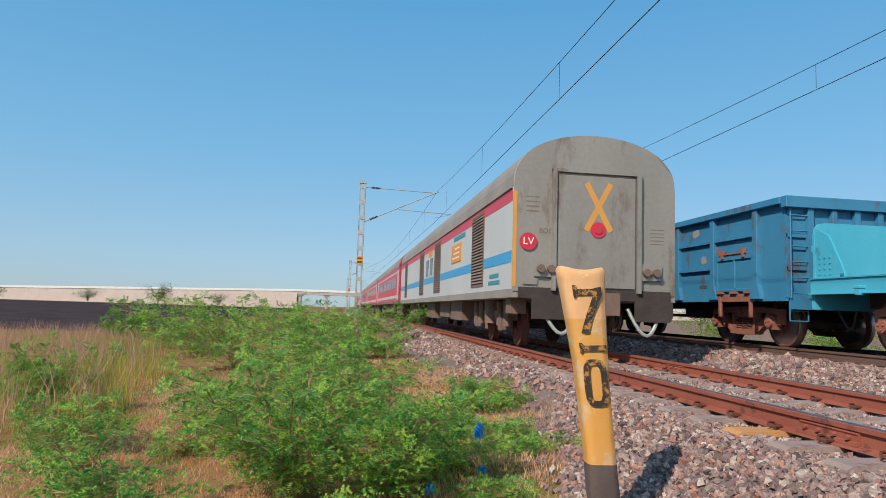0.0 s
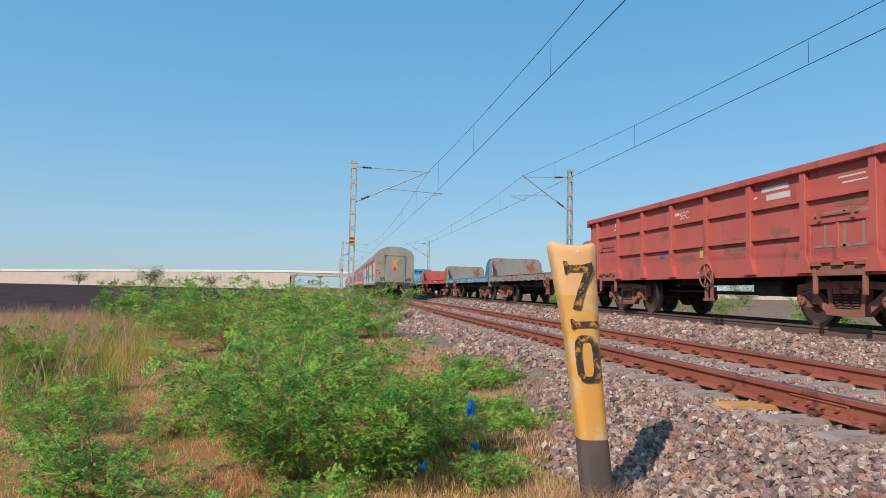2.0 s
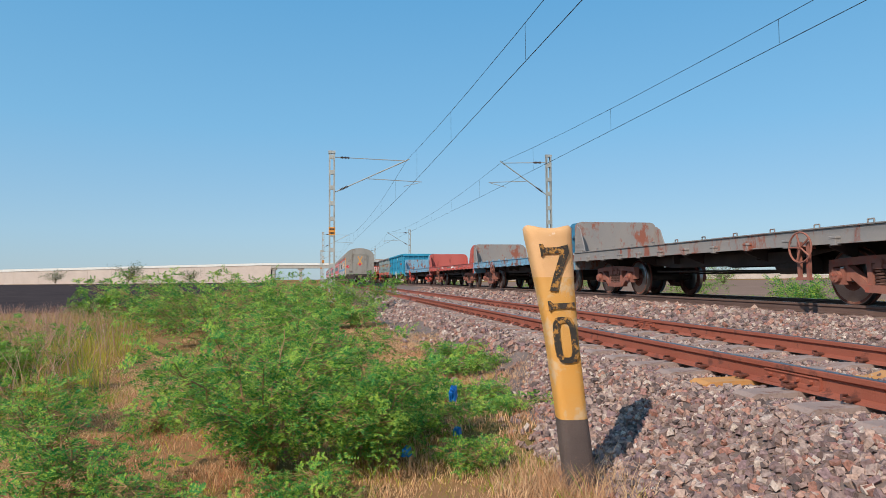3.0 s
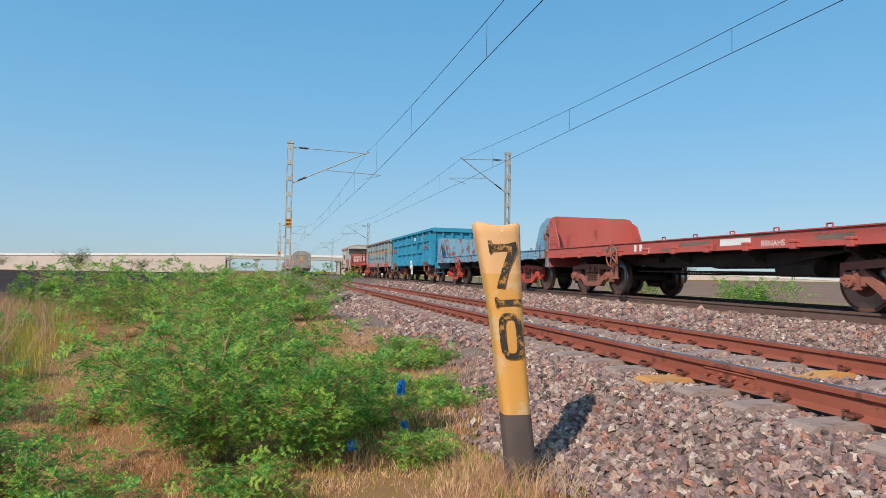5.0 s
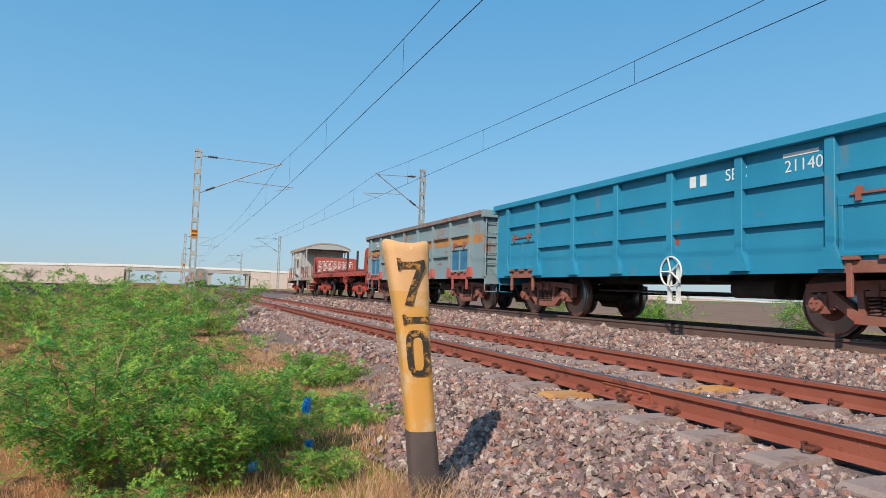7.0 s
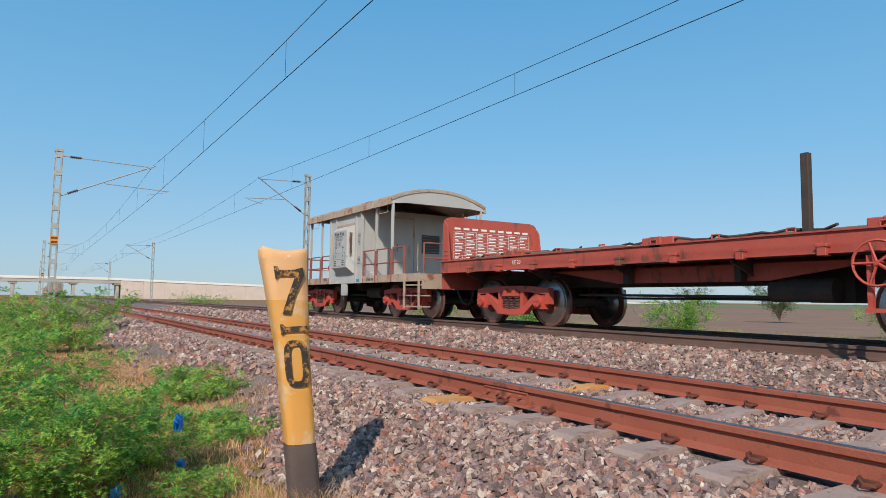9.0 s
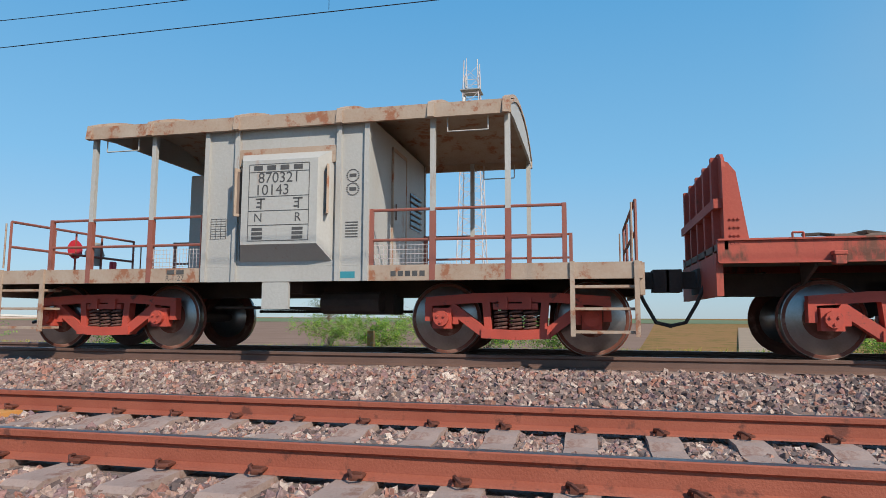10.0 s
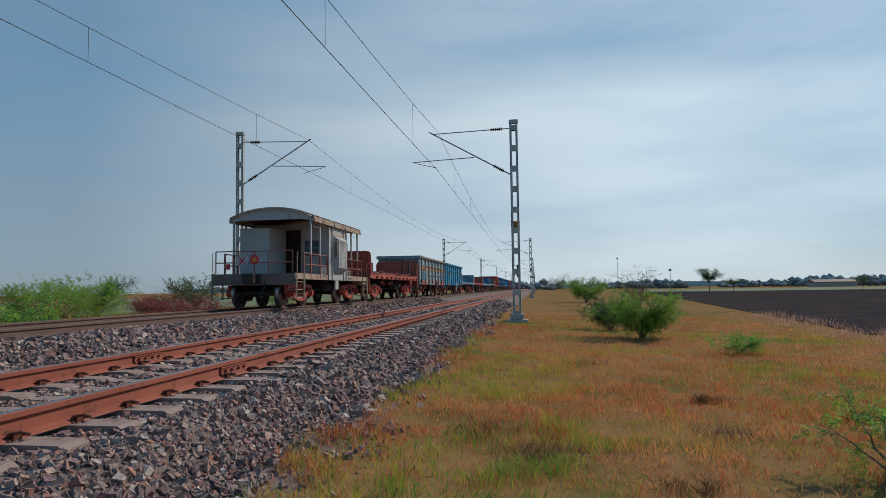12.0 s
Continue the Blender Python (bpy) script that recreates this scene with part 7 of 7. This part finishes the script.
def shrub(name, label, x, y, h, r, leaf="leaf", fronds=420, size=1.0, seed=0, stems=8, category="bush", trunk=None, group="bushes", droop=0.2, pairs=9):
    """A shrub of many thin stems with feathered leaves."""
    rng = np.random.default_rng(seed + 17)
    z0 = ground_z(x, y) if abs(x) < 60 else profile(x)
    t = thing(name, label, category, group, at=pose(x, y, z0))
    bm = bmesh.new()
    pts, dirs = [], []
    base = Vector((0, 0, trunk or 0.0))
    if trunk:
        p = Vector((0, 0, -0.05))
        for k in range(4):
            q = Vector((rng.normal(0, 0.03) * trunk, rng.normal(0, 0.03) * trunk, trunk * (k + 1) / 4))
            rod(bm, p, q, trunk * 0.055 * (1 - 0.12 * k), 7, trunk * 0.055 * (0.88 - 0.12 * k))
            p = q
        base = p
    for s in range(stems):
        a = rng.uniform(0, 2 * np.pi)
        out = r * rng.uniform(0.25, 1.0)
        top = (h - base.z) * rng.uniform(0.6, 1.0) * (1 - 0.35 * out / r)
        prev = base + Vector((rng.normal(0, 0.03), rng.normal(0, 0.03), -0.05 if not trunk else 0))
        n = 6
        thick = (0.010 + 0.006 * h) * (1.2 if trunk else 0.8)
        for k in range(1, n + 1):
            u = k / n
            q = base + Vector((math.cos(a) * out * u ** 1.3 + rng.normal(0, 0.05) * r, math.sin(a) * out * u ** 1.3 + rng.normal(0, 0.05) * r, top * u ** 0.85))
            rod(bm, prev, q, thick * (1 - 0.7 * (k - 1) / n), 4, thick * (1 - 0.7 * k / n))
            if k >= 2:
                for j in range(2):
                    b = a + rng.normal(0, 1.1)
                    twig = q + Vector((math.cos(b), math.sin(b), rng.uniform(-0.15, 0.5))) * r * rng.uniform(0.15, 0.5)
                    rod(bm, q, twig, thick * 0.3, 3, thick * 0.12)
                    for i in range(5):
                        pts.append(q.lerp(twig, (i + 1) / 5))
                        dirs.append((twig - q).normalized())
                pts.append(q)
                dirs.append((q - prev).normalized())
            prev = q
    part("stem", bm, "bark", t)
    P, D = np.array([tuple(p) for p in pts]), np.array([tuple(d) for d in dirs])
    i = rng.integers(0, len(P), fronds)
    p = P[i] + rng.normal(0, 0.045 * r, (fronds, 3))
    p[:, 2] = np.maximum(p[:, 2], 0.03)
    d = D[i] * 0.5 + rng.normal(0, 0.6, (fronds, 3)) + np.array([0, 0, 0.1])
    d /= np.linalg.norm(d, axis=1, keepdims=True)
    up = np.array([0, 0, 1.0]) + rng.normal(0, 0.35, (fronds, 3))
    s = np.cross(d, up)
    s /= np.linalg.norm(s, axis=1, keepdims=True) + 1e-6
    nrm = np.cross(s, d)
    L = size * rng.uniform(0.12, 0.24, fronds)
    k = (np.arange(pairs) + 0.6) / pairs
    axis = p[:, None] + d[:, None] * (L[:, None] * k)[..., None] - np.array([0, 0, droop]) * (L[:, None] * k ** 2)[..., None]
    ll = size * 0.036 * (1 - 0.45 * np.abs(k - 0.45))
    out = []
    for sg in (-1, 1):
        lead = s[:, None] * sg * 0.85 + d[:, None] * 0.45 + nrm[:, None] * rng.normal(0, 0.25, (fronds, pairs))[..., None]
        tip = axis + lead * ll[None, :, None]
        mid = axis + lead * (ll * 0.5)[None, :, None]
        wv = d[:, None] * (size * 0.0085)
        out.append(np.stack([axis, mid + wv, tip, mid - wv], 2))
    v = np.concatenate(out).reshape(-1, 4, 3)
    part("foliage", quads("foliage", v, leaf), leaf, t)
    return t


def feathery(label, x, y, h, r, leaves, scale=1.0, seed=0, stems=9, leaf="leaf", spread=1.0):
    """An acacia bush: bent twiggy stems with doubly feathered leaves, each of four pinnae of small leaflets."""
    rng = np.random.default_rng(seed + 301)
    t = thing("bush", label, "bush", "bushes", at=pose(x, y, ground_z(x, y)))
    bm = bmesh.new()
    pts, dirs = [], []
    for k in range(stems):
        a = 2 * math.pi * (k + rng.uniform(-0.3, 0.3)) / stems
        out = r * rng.uniform(0.25, 1.0) * spread
        top = h * rng.uniform(0.5, 1.0) * (1 - 0.35 * (out / (r * spread)) ** 2)
        prev = Vector((rng.normal(0, 0.03), rng.normal(0, 0.03), -0.05))
        thick = 0.0055 + 0.0045 * h
        n = 8
        for i in range(1, n + 1):
            u = i / n
            q = Vector((math.cos(a) * out * u ** 1.2 + rng.normal(0, 0.025), math.sin(a) * out * u ** 1.2 + rng.normal(0, 0.025), top * u ** 0.85))
            rod(bm, prev, q, thick * (1 - 0.75 * (i - 1) / n), 5, thick * (1 - 0.75 * i / n))
            if i >= 2:
                for j in range(3):
                    b = a + rng.normal(0, 1.2)
                    twig = q + Vector((math.cos(b), math.sin(b), rng.uniform(-0.25, 0.55))) * r * rng.uniform(0.18, 0.5) * (1.15 - 0.5 * u)
                    rod(bm, q, twig, thick * 0.28, 3, thick * 0.1)
                    for m in range(6):
                        pts.append(q.lerp(twig, (m + 1) / 6))
                        dirs.append((twig - q).normalized())
            prev = q
        pts.append(prev)
        dirs.append(Vector((math.cos(a), math.sin(a), 0.6)).normalized())
    part("stem", bm, "twig", t, "thin yellowish brown stems")
    P, D = np.array([tuple(p) for p in pts]), np.array([tuple(d) for d in dirs])
    i = rng.integers(0, len(P), leaves)
    unit = lambda v: v / (np.linalg.norm(v, axis=-1, keepdims=True) + 1e-9)
    p = P[i] + rng.normal(0, 0.012, (leaves, 3))
    p[:, 2] = np.maximum(p[:, 2], 0.02)
    d = unit(D[i] * 0.4 + rng.normal(0, 0.65, (leaves, 3)) * np.array([1, 1, 0.5]) + np.array([0, 0, 0.05]))
    side = unit(np.cross(d, np.array([0, 0, 1.0]) + rng.normal(0, 0.45, (leaves, 3))))
    nrm = np.cross(side, d)
    L = scale * rng.uniform(0.06, 0.11, leaves)
    out = []
    for frac in (0.45, 1.0):
        foot = p + d * (L * frac)[:, None] - np.array([0, 0, 0.25]) * (L * frac ** 2)[:, None]
        for sg in (-1, 1):
            e = unit(side * sg * 0.8 + d * 0.65 + nrm * rng.normal(-0.12, 0.2, leaves)[:, None])
            f = np.cross(nrm, e)
            Lp = (L * rng.uniform(0.55, 0.8, leaves))[:, None]
            for j in range(4):
                c = foot + e * Lp * ((j + 0.6) / 4) - np.array([0, 0, 0.12]) * Lp * ((j + 0.6) / 4) ** 2
                w = e * (0.0062 * scale)
                for s2 in (-1, 1):
                    out.append(np.stack([c - w, c + w, c + (f * s2 * 0.95 + e * 0.35 + nrm * 0.15) * (0.019 * scale * (1.1 - 0.10 * j))], 1))
    part("foliage", quads("foliage", np.concatenate(out), leaf, sides=3), leaf, t)
    return t


def bushes():
    near = [(-4.85, 4.95, 1.20, 0.85, 760, 1.15), (-5.25, 6.4, 1.15, 0.85, 560, 1.2), (-4.10, 4.95, 0.86, 0.56, 700, 1.0), (-3.72, 5.75, 0.58, 0.60, 480, 1.05), (-4.6, 7.6, 1.1, 0.9, 600, 1.3), (-3.95, 7.4, 0.45, 0.55, 300, 1.15),
            (-2.7, 8.7, 0.26, 0.7, 330, 1.2), (-2.4, 10.3, 0.22, 0.55, 230, 1.25), (-4.85, 10.2, 1.0, 0.75, 420, 1.5), (-5.4, 11.5, 1.3, 1.1, 460, 1.7), (-4.9, 13.5, 1.25, 0.9, 420, 1.8), (-5.3, 17.0, 1.45, 1.1, 420, 2.1),
            (-6.9, 15.5, 1.65, 1.7, 440, 2.0), (-8.4, 19.0, 1.8, 1.9, 440, 2.3), (-4.3, 22.5, 1.65, 1.5, 400, 2.4), (-6.8, 25.0, 1.9, 1.9, 420, 2.6), (-10.0, 22.0, 1.75, 1.8, 360, 2.6), (-3.6, 17.5, 0.9, 0.8, 200, 1.9),
            (-5.95, 4.4, 0.74, 0.5, 230, 1.1), (-6.6, 5.7, 0.80, 0.45, 180, 1.1), (-5.45, 3.95, 0.42, 0.4, 170, 1.0), (-7.05, 7.2, 0.72, 0.5, 180, 1.2), (-6.1, 8.9, 0.4, 0.4, 100, 1.1), (-9.5, 13.5, 0.9, 0.8, 230, 1.6), (-3.45, 4.75, 0.25, 0.3, 140, 0.9),
            (-6.0, 6.9, 0.45, 0.4, 120, 1.1), (-4.55, 4.2, 0.32, 0.35, 190, 0.9), (-2.95, 6.9, 0.22, 0.5, 240, 1.0)]
    for k, (x, y, h, r, n, sc) in enumerate(near):
        feathery("low feathery green acacia bush in dry grass" if h > 0.45 else "creeping feathery green weed on bare earth", x, y, h, r, n, sc, k, 8 + int(6 * h), spread=1.1)
    feathery("yellow green leafy weed in tall grass", -8.3, 9.3, 0.85, 0.6, 380, 1.4, 39, 10, "leaf_y")
    feathery("low green weed at the foot of the ballast", -2.75, 6.3, 0.14, 0.4, 160, 1.0, 38, 6)
    shrub("bush", "bright yellow green leafy bush", -11.2, 21.5, 1.35, 0.8, "leaf_y", 500, 1.5, 40)
    shrub("bush", "sprawling green acacia bush reaching over the verge", -2.9, 24.5, 1.85, 1.7, "leaf", 800, 1.3, 41, droop=0.5)
    shrub("bush", "rounded bright green bush on the grassy verge", -7.15, -19.0, 1.5, 1.15, "leaf_y", 2800, 1.1, 42, 24)
    shrub("bush", "rounded green bush on the grassy verge", -6.75, -23.0, 1.35, 0.9, "leaf_d", 1500, 1.1, 43, 16)
    shrub("bush", "wide green bush beside the line", -9.0, -64.0, 2.7, 2.0, "leaf_y", 1900, 1.9, 44, 20)
    shrub("bush", "small green bush on the grassy verge", -8.6, -15.2, 0.5, 0.55, "leaf", 380, 0.9, 45)
    shrub("bush", "thin branching green weed", -6.85, -5.5, 0.85, 0.42, "leaf", 200, 0.8, 46)
    shrub("bush", "leafless grey brown bush", -11.5, -48.0, 3.4, 2.2, "leaf_d", 120, 1.5, 47, 26)
    far = [(22, 9, 1.7, 2.0), (24.5, 4.5, 1.8, 2.2), (21, 1.0, 1.6, 1.7), (27, 13, 1.9, 2.2), (17, 17, 1.7, 1.6), (19, -9.5, 1.5, 1.6), (24, -13, 1.8, 1.8), (14.5, -12.5, 1.2, 1.2), (31, 8.5, 2.6, 3.0), (34, 5.5, 2.3, 2.6),
           (15.5, 24, 1.6, 1.8), (19, 38, 2.0, 2.5), (21, 60, 2.6, 3.0), (13, -20, 1.6, 1.6), (16, -27, 2.4, 2.2), (20.5, -31, 2.2, 2.0), (27, -40, 3.0, 2.6), (18, -55, 2.2, 2.2), (12.5, 48, 1.5, 2.0), (11.5, 75, 2.0, 3.0)]
    for k, (x, y, h, r) in enumerate(far):
        shrub("bush", "green thorn bush beyond the far track", x, y, h, r, ("leaf_y", "leaf", "leaf_y")[k % 3], 450, 2.9, 60 + k, 14, pairs=6)
    for k, (x, y) in enumerate([(15.5, -23.5), (18.5, -37), (14, -33), (24, -35)]):
        shrub("bush", "low bush with dull red foliage", x, y, 1.3, 1.5, "leaf_r", 800, 1.8, 90 + k, 14)
    shrub("bush", "tall yellow green bush beyond the far track", 27.0, -36.5, 2.7, 2.0, "leaf_y", 1300, 2.2, 96, 18)
    shrub("bush", "tall feathery green bush beyond the far track", 23.2, -37.5, 2.7, 1.7, "leaf", 1300, 2.0, 97, 18)
    shrub("bush", "low bush with dull red foliage", 20.8, -39.5, 1.5, 2.0, "leaf_r", 1500, 1.6, 98, 16)
    shrub("bush", "dark thorn bush beyond the far track", 24.5, -52, 3.4, 2.3, "leaf_d", 1100, 2.2, 99, 24)
    shrub("bush", "leafless dark thorn bush beyond the far track", 18.5, -40, 2.6, 2.0, "leaf_d", 160, 1.6, 95, 28)
    # scattered trees, small with distance
    for k, (x, y, h, r) in enumerate([(-42, -150, 6.0, 2.7), (-53.3, -172, 3.8, 2.6), (-94, -195, 4.4, 2.4), (-90, 320, 11, 7), (-62, 315, 7, 5), (-120, 318, 7, 6), (-160, 320, 7, 5), (-175, 300, 9, 5), (45, 85, 5.0, 3.0), (60, 95, 4.5, 3.5), (75, 60, 4.5, 3), (46, 30, 4.0, 1.8),
                                         (-30, -330, 8, 7), (-14, -300, 8, 8), (60, -160, 7, 5), (80, -120, 6, 5), (110, -60, 6, 5), (120, 20, 6, 5), (140, 60, 7, 6)]):
        shrub("tree", "small rounded field tree with dark green foliage", x, y, h, r, "leaf_d", 2600 if -200 < y < -140 else 700, h * (0.5 if -200 < y < -140 else 0.85), 120 + k, 16, "tree", h * (0.36 if -200 < y < -140 else 0.06), "trees in the distance", pairs=4)


def sheet(name, label, corners, mat, up=0.03, n=24, category="field"):
    """A patch of ground between two lines: corners a, b on one edge and c, d on the other."""
    bm = bmesh.new()
    a, b, c, d = [Vector((*p, 0)) for p in corners]
    grid = []
    for i in range(n + 1):
        row = []
        for j in range(n + 1):
            p = a.lerp(b, i / n).lerp(d.lerp(c, i / n), j / n)
            row.append(bm.verts.new((p.x, p.y, ground_z(p.x, p.y) + up + 0.02 * noise.noise((p.x, p.y * 0.7, 1)))))
        grid.append(row)
    for r0, r1 in zip(grid, grid[1:]):
        for j in range(n):
            bm.faces.new((r0[j], r0[j + 1], r1[j + 1], r1[j]))
    return solo(name, bm, mat, label, category, kind="structure")


def distance():
    sheet("field_1", "dark ploughed field of black soil", [(-15, 34), (-20, 318), (-420, 318), (-420, 34)], "field")
    sheet("field_2", "dark ploughed field of black soil", [(-14.5, -22), (-34, -190), (-500, -190), (-500, -22)], "field")
    sheet("field_3", "brown ploughed field beyond the line", [(15, -1), (15, 230), (190, 230), (190, -18)], "field_brown")
    sheet("field_4", "green crop beyond the ploughed field", [(-34, -192), (-50, -330), (-700, -330), (-700, -192)], "far_green")
    sheet("field_5", "green crop beyond the line", [(26, -28), (110, -36), (110, -260), (26, -260)], "far_green", up=0.06)
    sheet("field_6", "strip of green grass beyond the field", [(191, 230), (191, -100), (700, -100), (700, 400)], "far_green", up=0.06)
    sheet("dirt_track", "pale dirt track leading away over the fields", [(9.5, -4.6), (112, -27), (112, -24.0), (9.5, -2.8)], "path", up=0.09, category="path")
    # road bridge over the line on walled ramps
    b = thing("road_bridge", "white and pink walled road bridge crossing the railway in the distance", "bridge")
    Y = 350
    for s, x0, x1, z0, z1 in ((-1, -28.7, -470, 9.2, -0.9), (1, 30.5, 430, 9.0, -0.9)):
        top = lambda x: z0 + (z1 - z0) * (x - x0) / (x1 - x0)
        n = 40
        for k in range(n):
            xa, xb = x0 + (x1 - x0) * k / n, x0 + (x1 - x0) * (k + 1) / n
            lo, hi = min(xa, xb), max(xa, xb)
            bm = S([(lo, -1.2), (hi - 0.05 if top(hi) > 0 else hi, -1.2), (hi - 0.05, top(hi) - 1.1), (lo, top(lo) - 1.1)], "y", Y, Y + 9)
            part("wall_panel", bm, "wall_pink", b)
        part("parapet", S([(x0, top(x0)), (x1, top(x1)), (x1, top(x1) - 1.1), (x0, top(x0) - 1.1)], "y", Y - 0.25, Y + 9.2), "white", b)
    part("deck", B((-28.7, 30.5, Y, Y + 9, 6.4, 8.0)), "concrete", b)
    part("parapet", B((-28.7, 30.5, Y - 0.25, Y + 9.2, 8.0, 9.15)), "white", b)
    for x in (-27.5, -13.5, 10.5, 29):
        part("pier", B((x - 0.7, x + 0.7, Y + 0.8, Y + 8, -1.0, 5.6), (x - 1.6, x + 1.6, Y + 0.4, Y + 8.4, 5.6, 6.4), bevel=0.05), "concrete", b)
    # lattice tower
    t = thing("lattice_tower", "tall red and white steel lattice mast with antenna panels", "tower", at=pose(88, 16.5, -0.9))
    H, w0, w1 = 39.6, 2.2, 1.0
    half = lambda z: w0 + (w1 - w0) * z / H
    for sx in (-1, 1):
        for sy in (-1, 1):
            part("leg", rods(0.08, ((sx * w0, sy * w0, 0), (sx * w1, sy * w1, H))), "steel_w", t)
    z = 0.0
    while z < H - 2:
        a, c = half(z), half(z + 2.03)
        for p, q in (((-a, -a), (c, -c)), ((a, -a), (-c, -c)), ((-a, a), (-c, -c)), ((-a, -a), (-c, c)), ((a, -a), (c, c)), ((-a, a), (c, c))):
            part("brace", rods(0.04, ((p[0], p[1], z), (q[0], q[1], z + 2.03)), seg=4), "steel_w", t)
        for p, q in (((-a, -a), (a, -a)), ((a, -a), (a, a)), ((-a, a), (a, a)), ((-a, -a), (-a, a))):
            part("strut", rods(0.04, ((p[0], p[1], z), (q[0], q[1], z)), seg=4), "steel_w", t)
        z += 2.03
    part("platform", B((-1.9, 1.9, -1.9, 1.9, 25.9, 26.05), bevel=0.02), "galv", t)
    part("platform", B((-1.5, 1.5, -1.5, 1.5, 34.9, 35.05), bevel=0.02), "galv", t)
    part("spike", rods(0.04, ((w1, w1, H), (w1, w1, H + 1.2)), seg=5), "steel_w", t)
    for x, y, z in ((-1.9, -1.2, 30), (1.9, -1.4, 29), (-0.4, -2.2, 28.5), (-1.7, 0.9, 31.5), (2.3, 0.5, 27.0), (-2.3, -0.4, 26.8), (1.6, 1.2, 36)):
        part("antenna", B((x - 0.2, x + 0.2, y - 0.2, y + 0.2, z, z + 2.2), bevel=0.05), "white", t)
    # small post beyond the far track and a few slim poles
    p = thing("marker_post", "slim yellow and black marker post", "post", at=pose(9.0, 4.6, -0.65))
    part("shaft", B((-0.07, 0.07, -0.07, 0.07, -0.2, 1.05), bevel=0.01), "post_y", p)
    part("foot", B((-0.075, 0.075, -0.075, 0.075, -0.2, 0.2)), "post_k", p)
    for x, y, h in ((-40.7, -185, 6), (-35.8, -260, 12.6)):
        q = thing("lamp_pole", "slim grey pole far over the fields", "pole", at=pose(x, y, -0.9))
        part("shaft", rods(0.07, ((0, 0, 0), (0, 0, h))), "galv", q)
        part("head", B((-0.35, 0.35, -0.2, 0.2, h - 0.3, h + 0.3)), "galv", q)
    s = thing("line_signal", "dark signal post beside the track", "signal", at=pose(-2.3 + bend(-75), -75, -0.6))
    part("post", rods(0.07, ((0, 0, 0), (0, 0, 3.2))), "under", s)
    part("lamp_case", B((-0.22, 0.22, -0.12, 0.12, 2.6, 4.0), bevel=0.03), "under", s)
    # a far belt of trees behind the fields, its haze painted as pale colour
    rng = np.random.default_rng(77)
    bm = bmesh.new()
    for k in range(420):
        y = -420 - rng.uniform(0, 160)
        x = rng.uniform(-480, 20)
        if noise.noise((x * 0.012, 0, 4)) < -0.05 and rng.random() < 0.8:
            continue
        tall = rng.uniform(2.5, 6.5) * (1 + 0.5 * noise.noise((x * 0.02, 1, 2)))
        for j in range(4):
            w = rng.uniform(1.5, 3.6)
            c = Vector((x + rng.normal(0, 2.2), y + rng.normal(0, 1), -1 + tall * (0.35 + 0.17 * j)))
            top = bm.verts.new(c + Vector((0, 0, w * 0.7)))
            low = bm.verts.new(c - Vector((0, 0, w * 0.9)))
            ring = [bm.verts.new(c + Vector((math.cos(a) * w * rng.uniform(0.7, 1.2), math.sin(a) * w, rng.normal(0, 0.3)))) for a in (0, 1.05, 2.1, 3.14, 4.2, 5.25)]
            for i in range(6):
                bm.faces.new((ring[i], ring[(i + 1) % 6], top))
                bm.faces.new((ring[(i + 1) % 6], ring[i], low))
    solo("far_trees", bm, "haze_trees", "belt of distant trees behind the fields, haze put into their grey green", "trees", kind="stuff")
    shed = thing("far_shed", "long low shed with a dark roof far behind the fields", "shed", at=pose(-170, -395, -1))
    part("wall", B((-11, 11, -6, 6, 0, 2.6)), "concrete", shed)
    part("roof", S([(-6.6, 2.6), (6.6, 2.6), (6.6, 2.8), (0, 4.2), (-6.6, 2.8)], "x", -11.6, 11.6), "louvre", shed, "dark sheet metal roof")
    # a low ridge on the horizon, paled by its material to stand for haze
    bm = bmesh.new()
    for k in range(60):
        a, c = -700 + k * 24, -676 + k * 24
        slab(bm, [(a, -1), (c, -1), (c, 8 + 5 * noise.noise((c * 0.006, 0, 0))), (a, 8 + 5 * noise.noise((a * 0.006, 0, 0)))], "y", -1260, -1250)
    solo("far_hill", bm, "hill", "low ridge on the horizon, haze painted into its colour", "hill", kind="structure")


def litter():
    for x, y, z, tall in ((-3.41, 5.55, 0.35, 0.1), (-3.42, 5.35, 0.10, 0.05), (-3.88, 4.9, 0.12, 0.06)):
        t = thing("marker_peg", "thin wooden peg with a blue plastic rag tied on", "peg", "pegs with blue rags", at=pose(x, y, ground_z(x, y)))
        part("stick", rods(0.008, ((0, 0, -0.05), (0.02, 0, z + 0.05)), seg=5), "straw", t)
        bm = bmesh.new()
        for k in range(5):
            a = k * 1.3
            slab(bm, [(-0.015, z - 0.02), (0.03 + 0.02 * math.sin(a), z - tall * 0.6), (0.035, z + 0.01), (-0.005, z + tall * 0.7)], "y", 0.012 * k - 0.03, 0.012 * k - 0.024)
        bmesh.ops.rotate(bm, verts=bm.verts, cent=(0, 0, z), matrix=Matrix.Rotation(0.7 * x, 3, "Z"))
        part("rag", bm, "tape", t, "crumpled blue plastic rag")


distance()
bushes()
litter()
grasses()
stone_set()
sleepers(NEAR, 0, 0, -45, 45, True)
sleepers(FAR, FAR_X, FAR_Z, -60, 60, False)
fishplates()
motions()
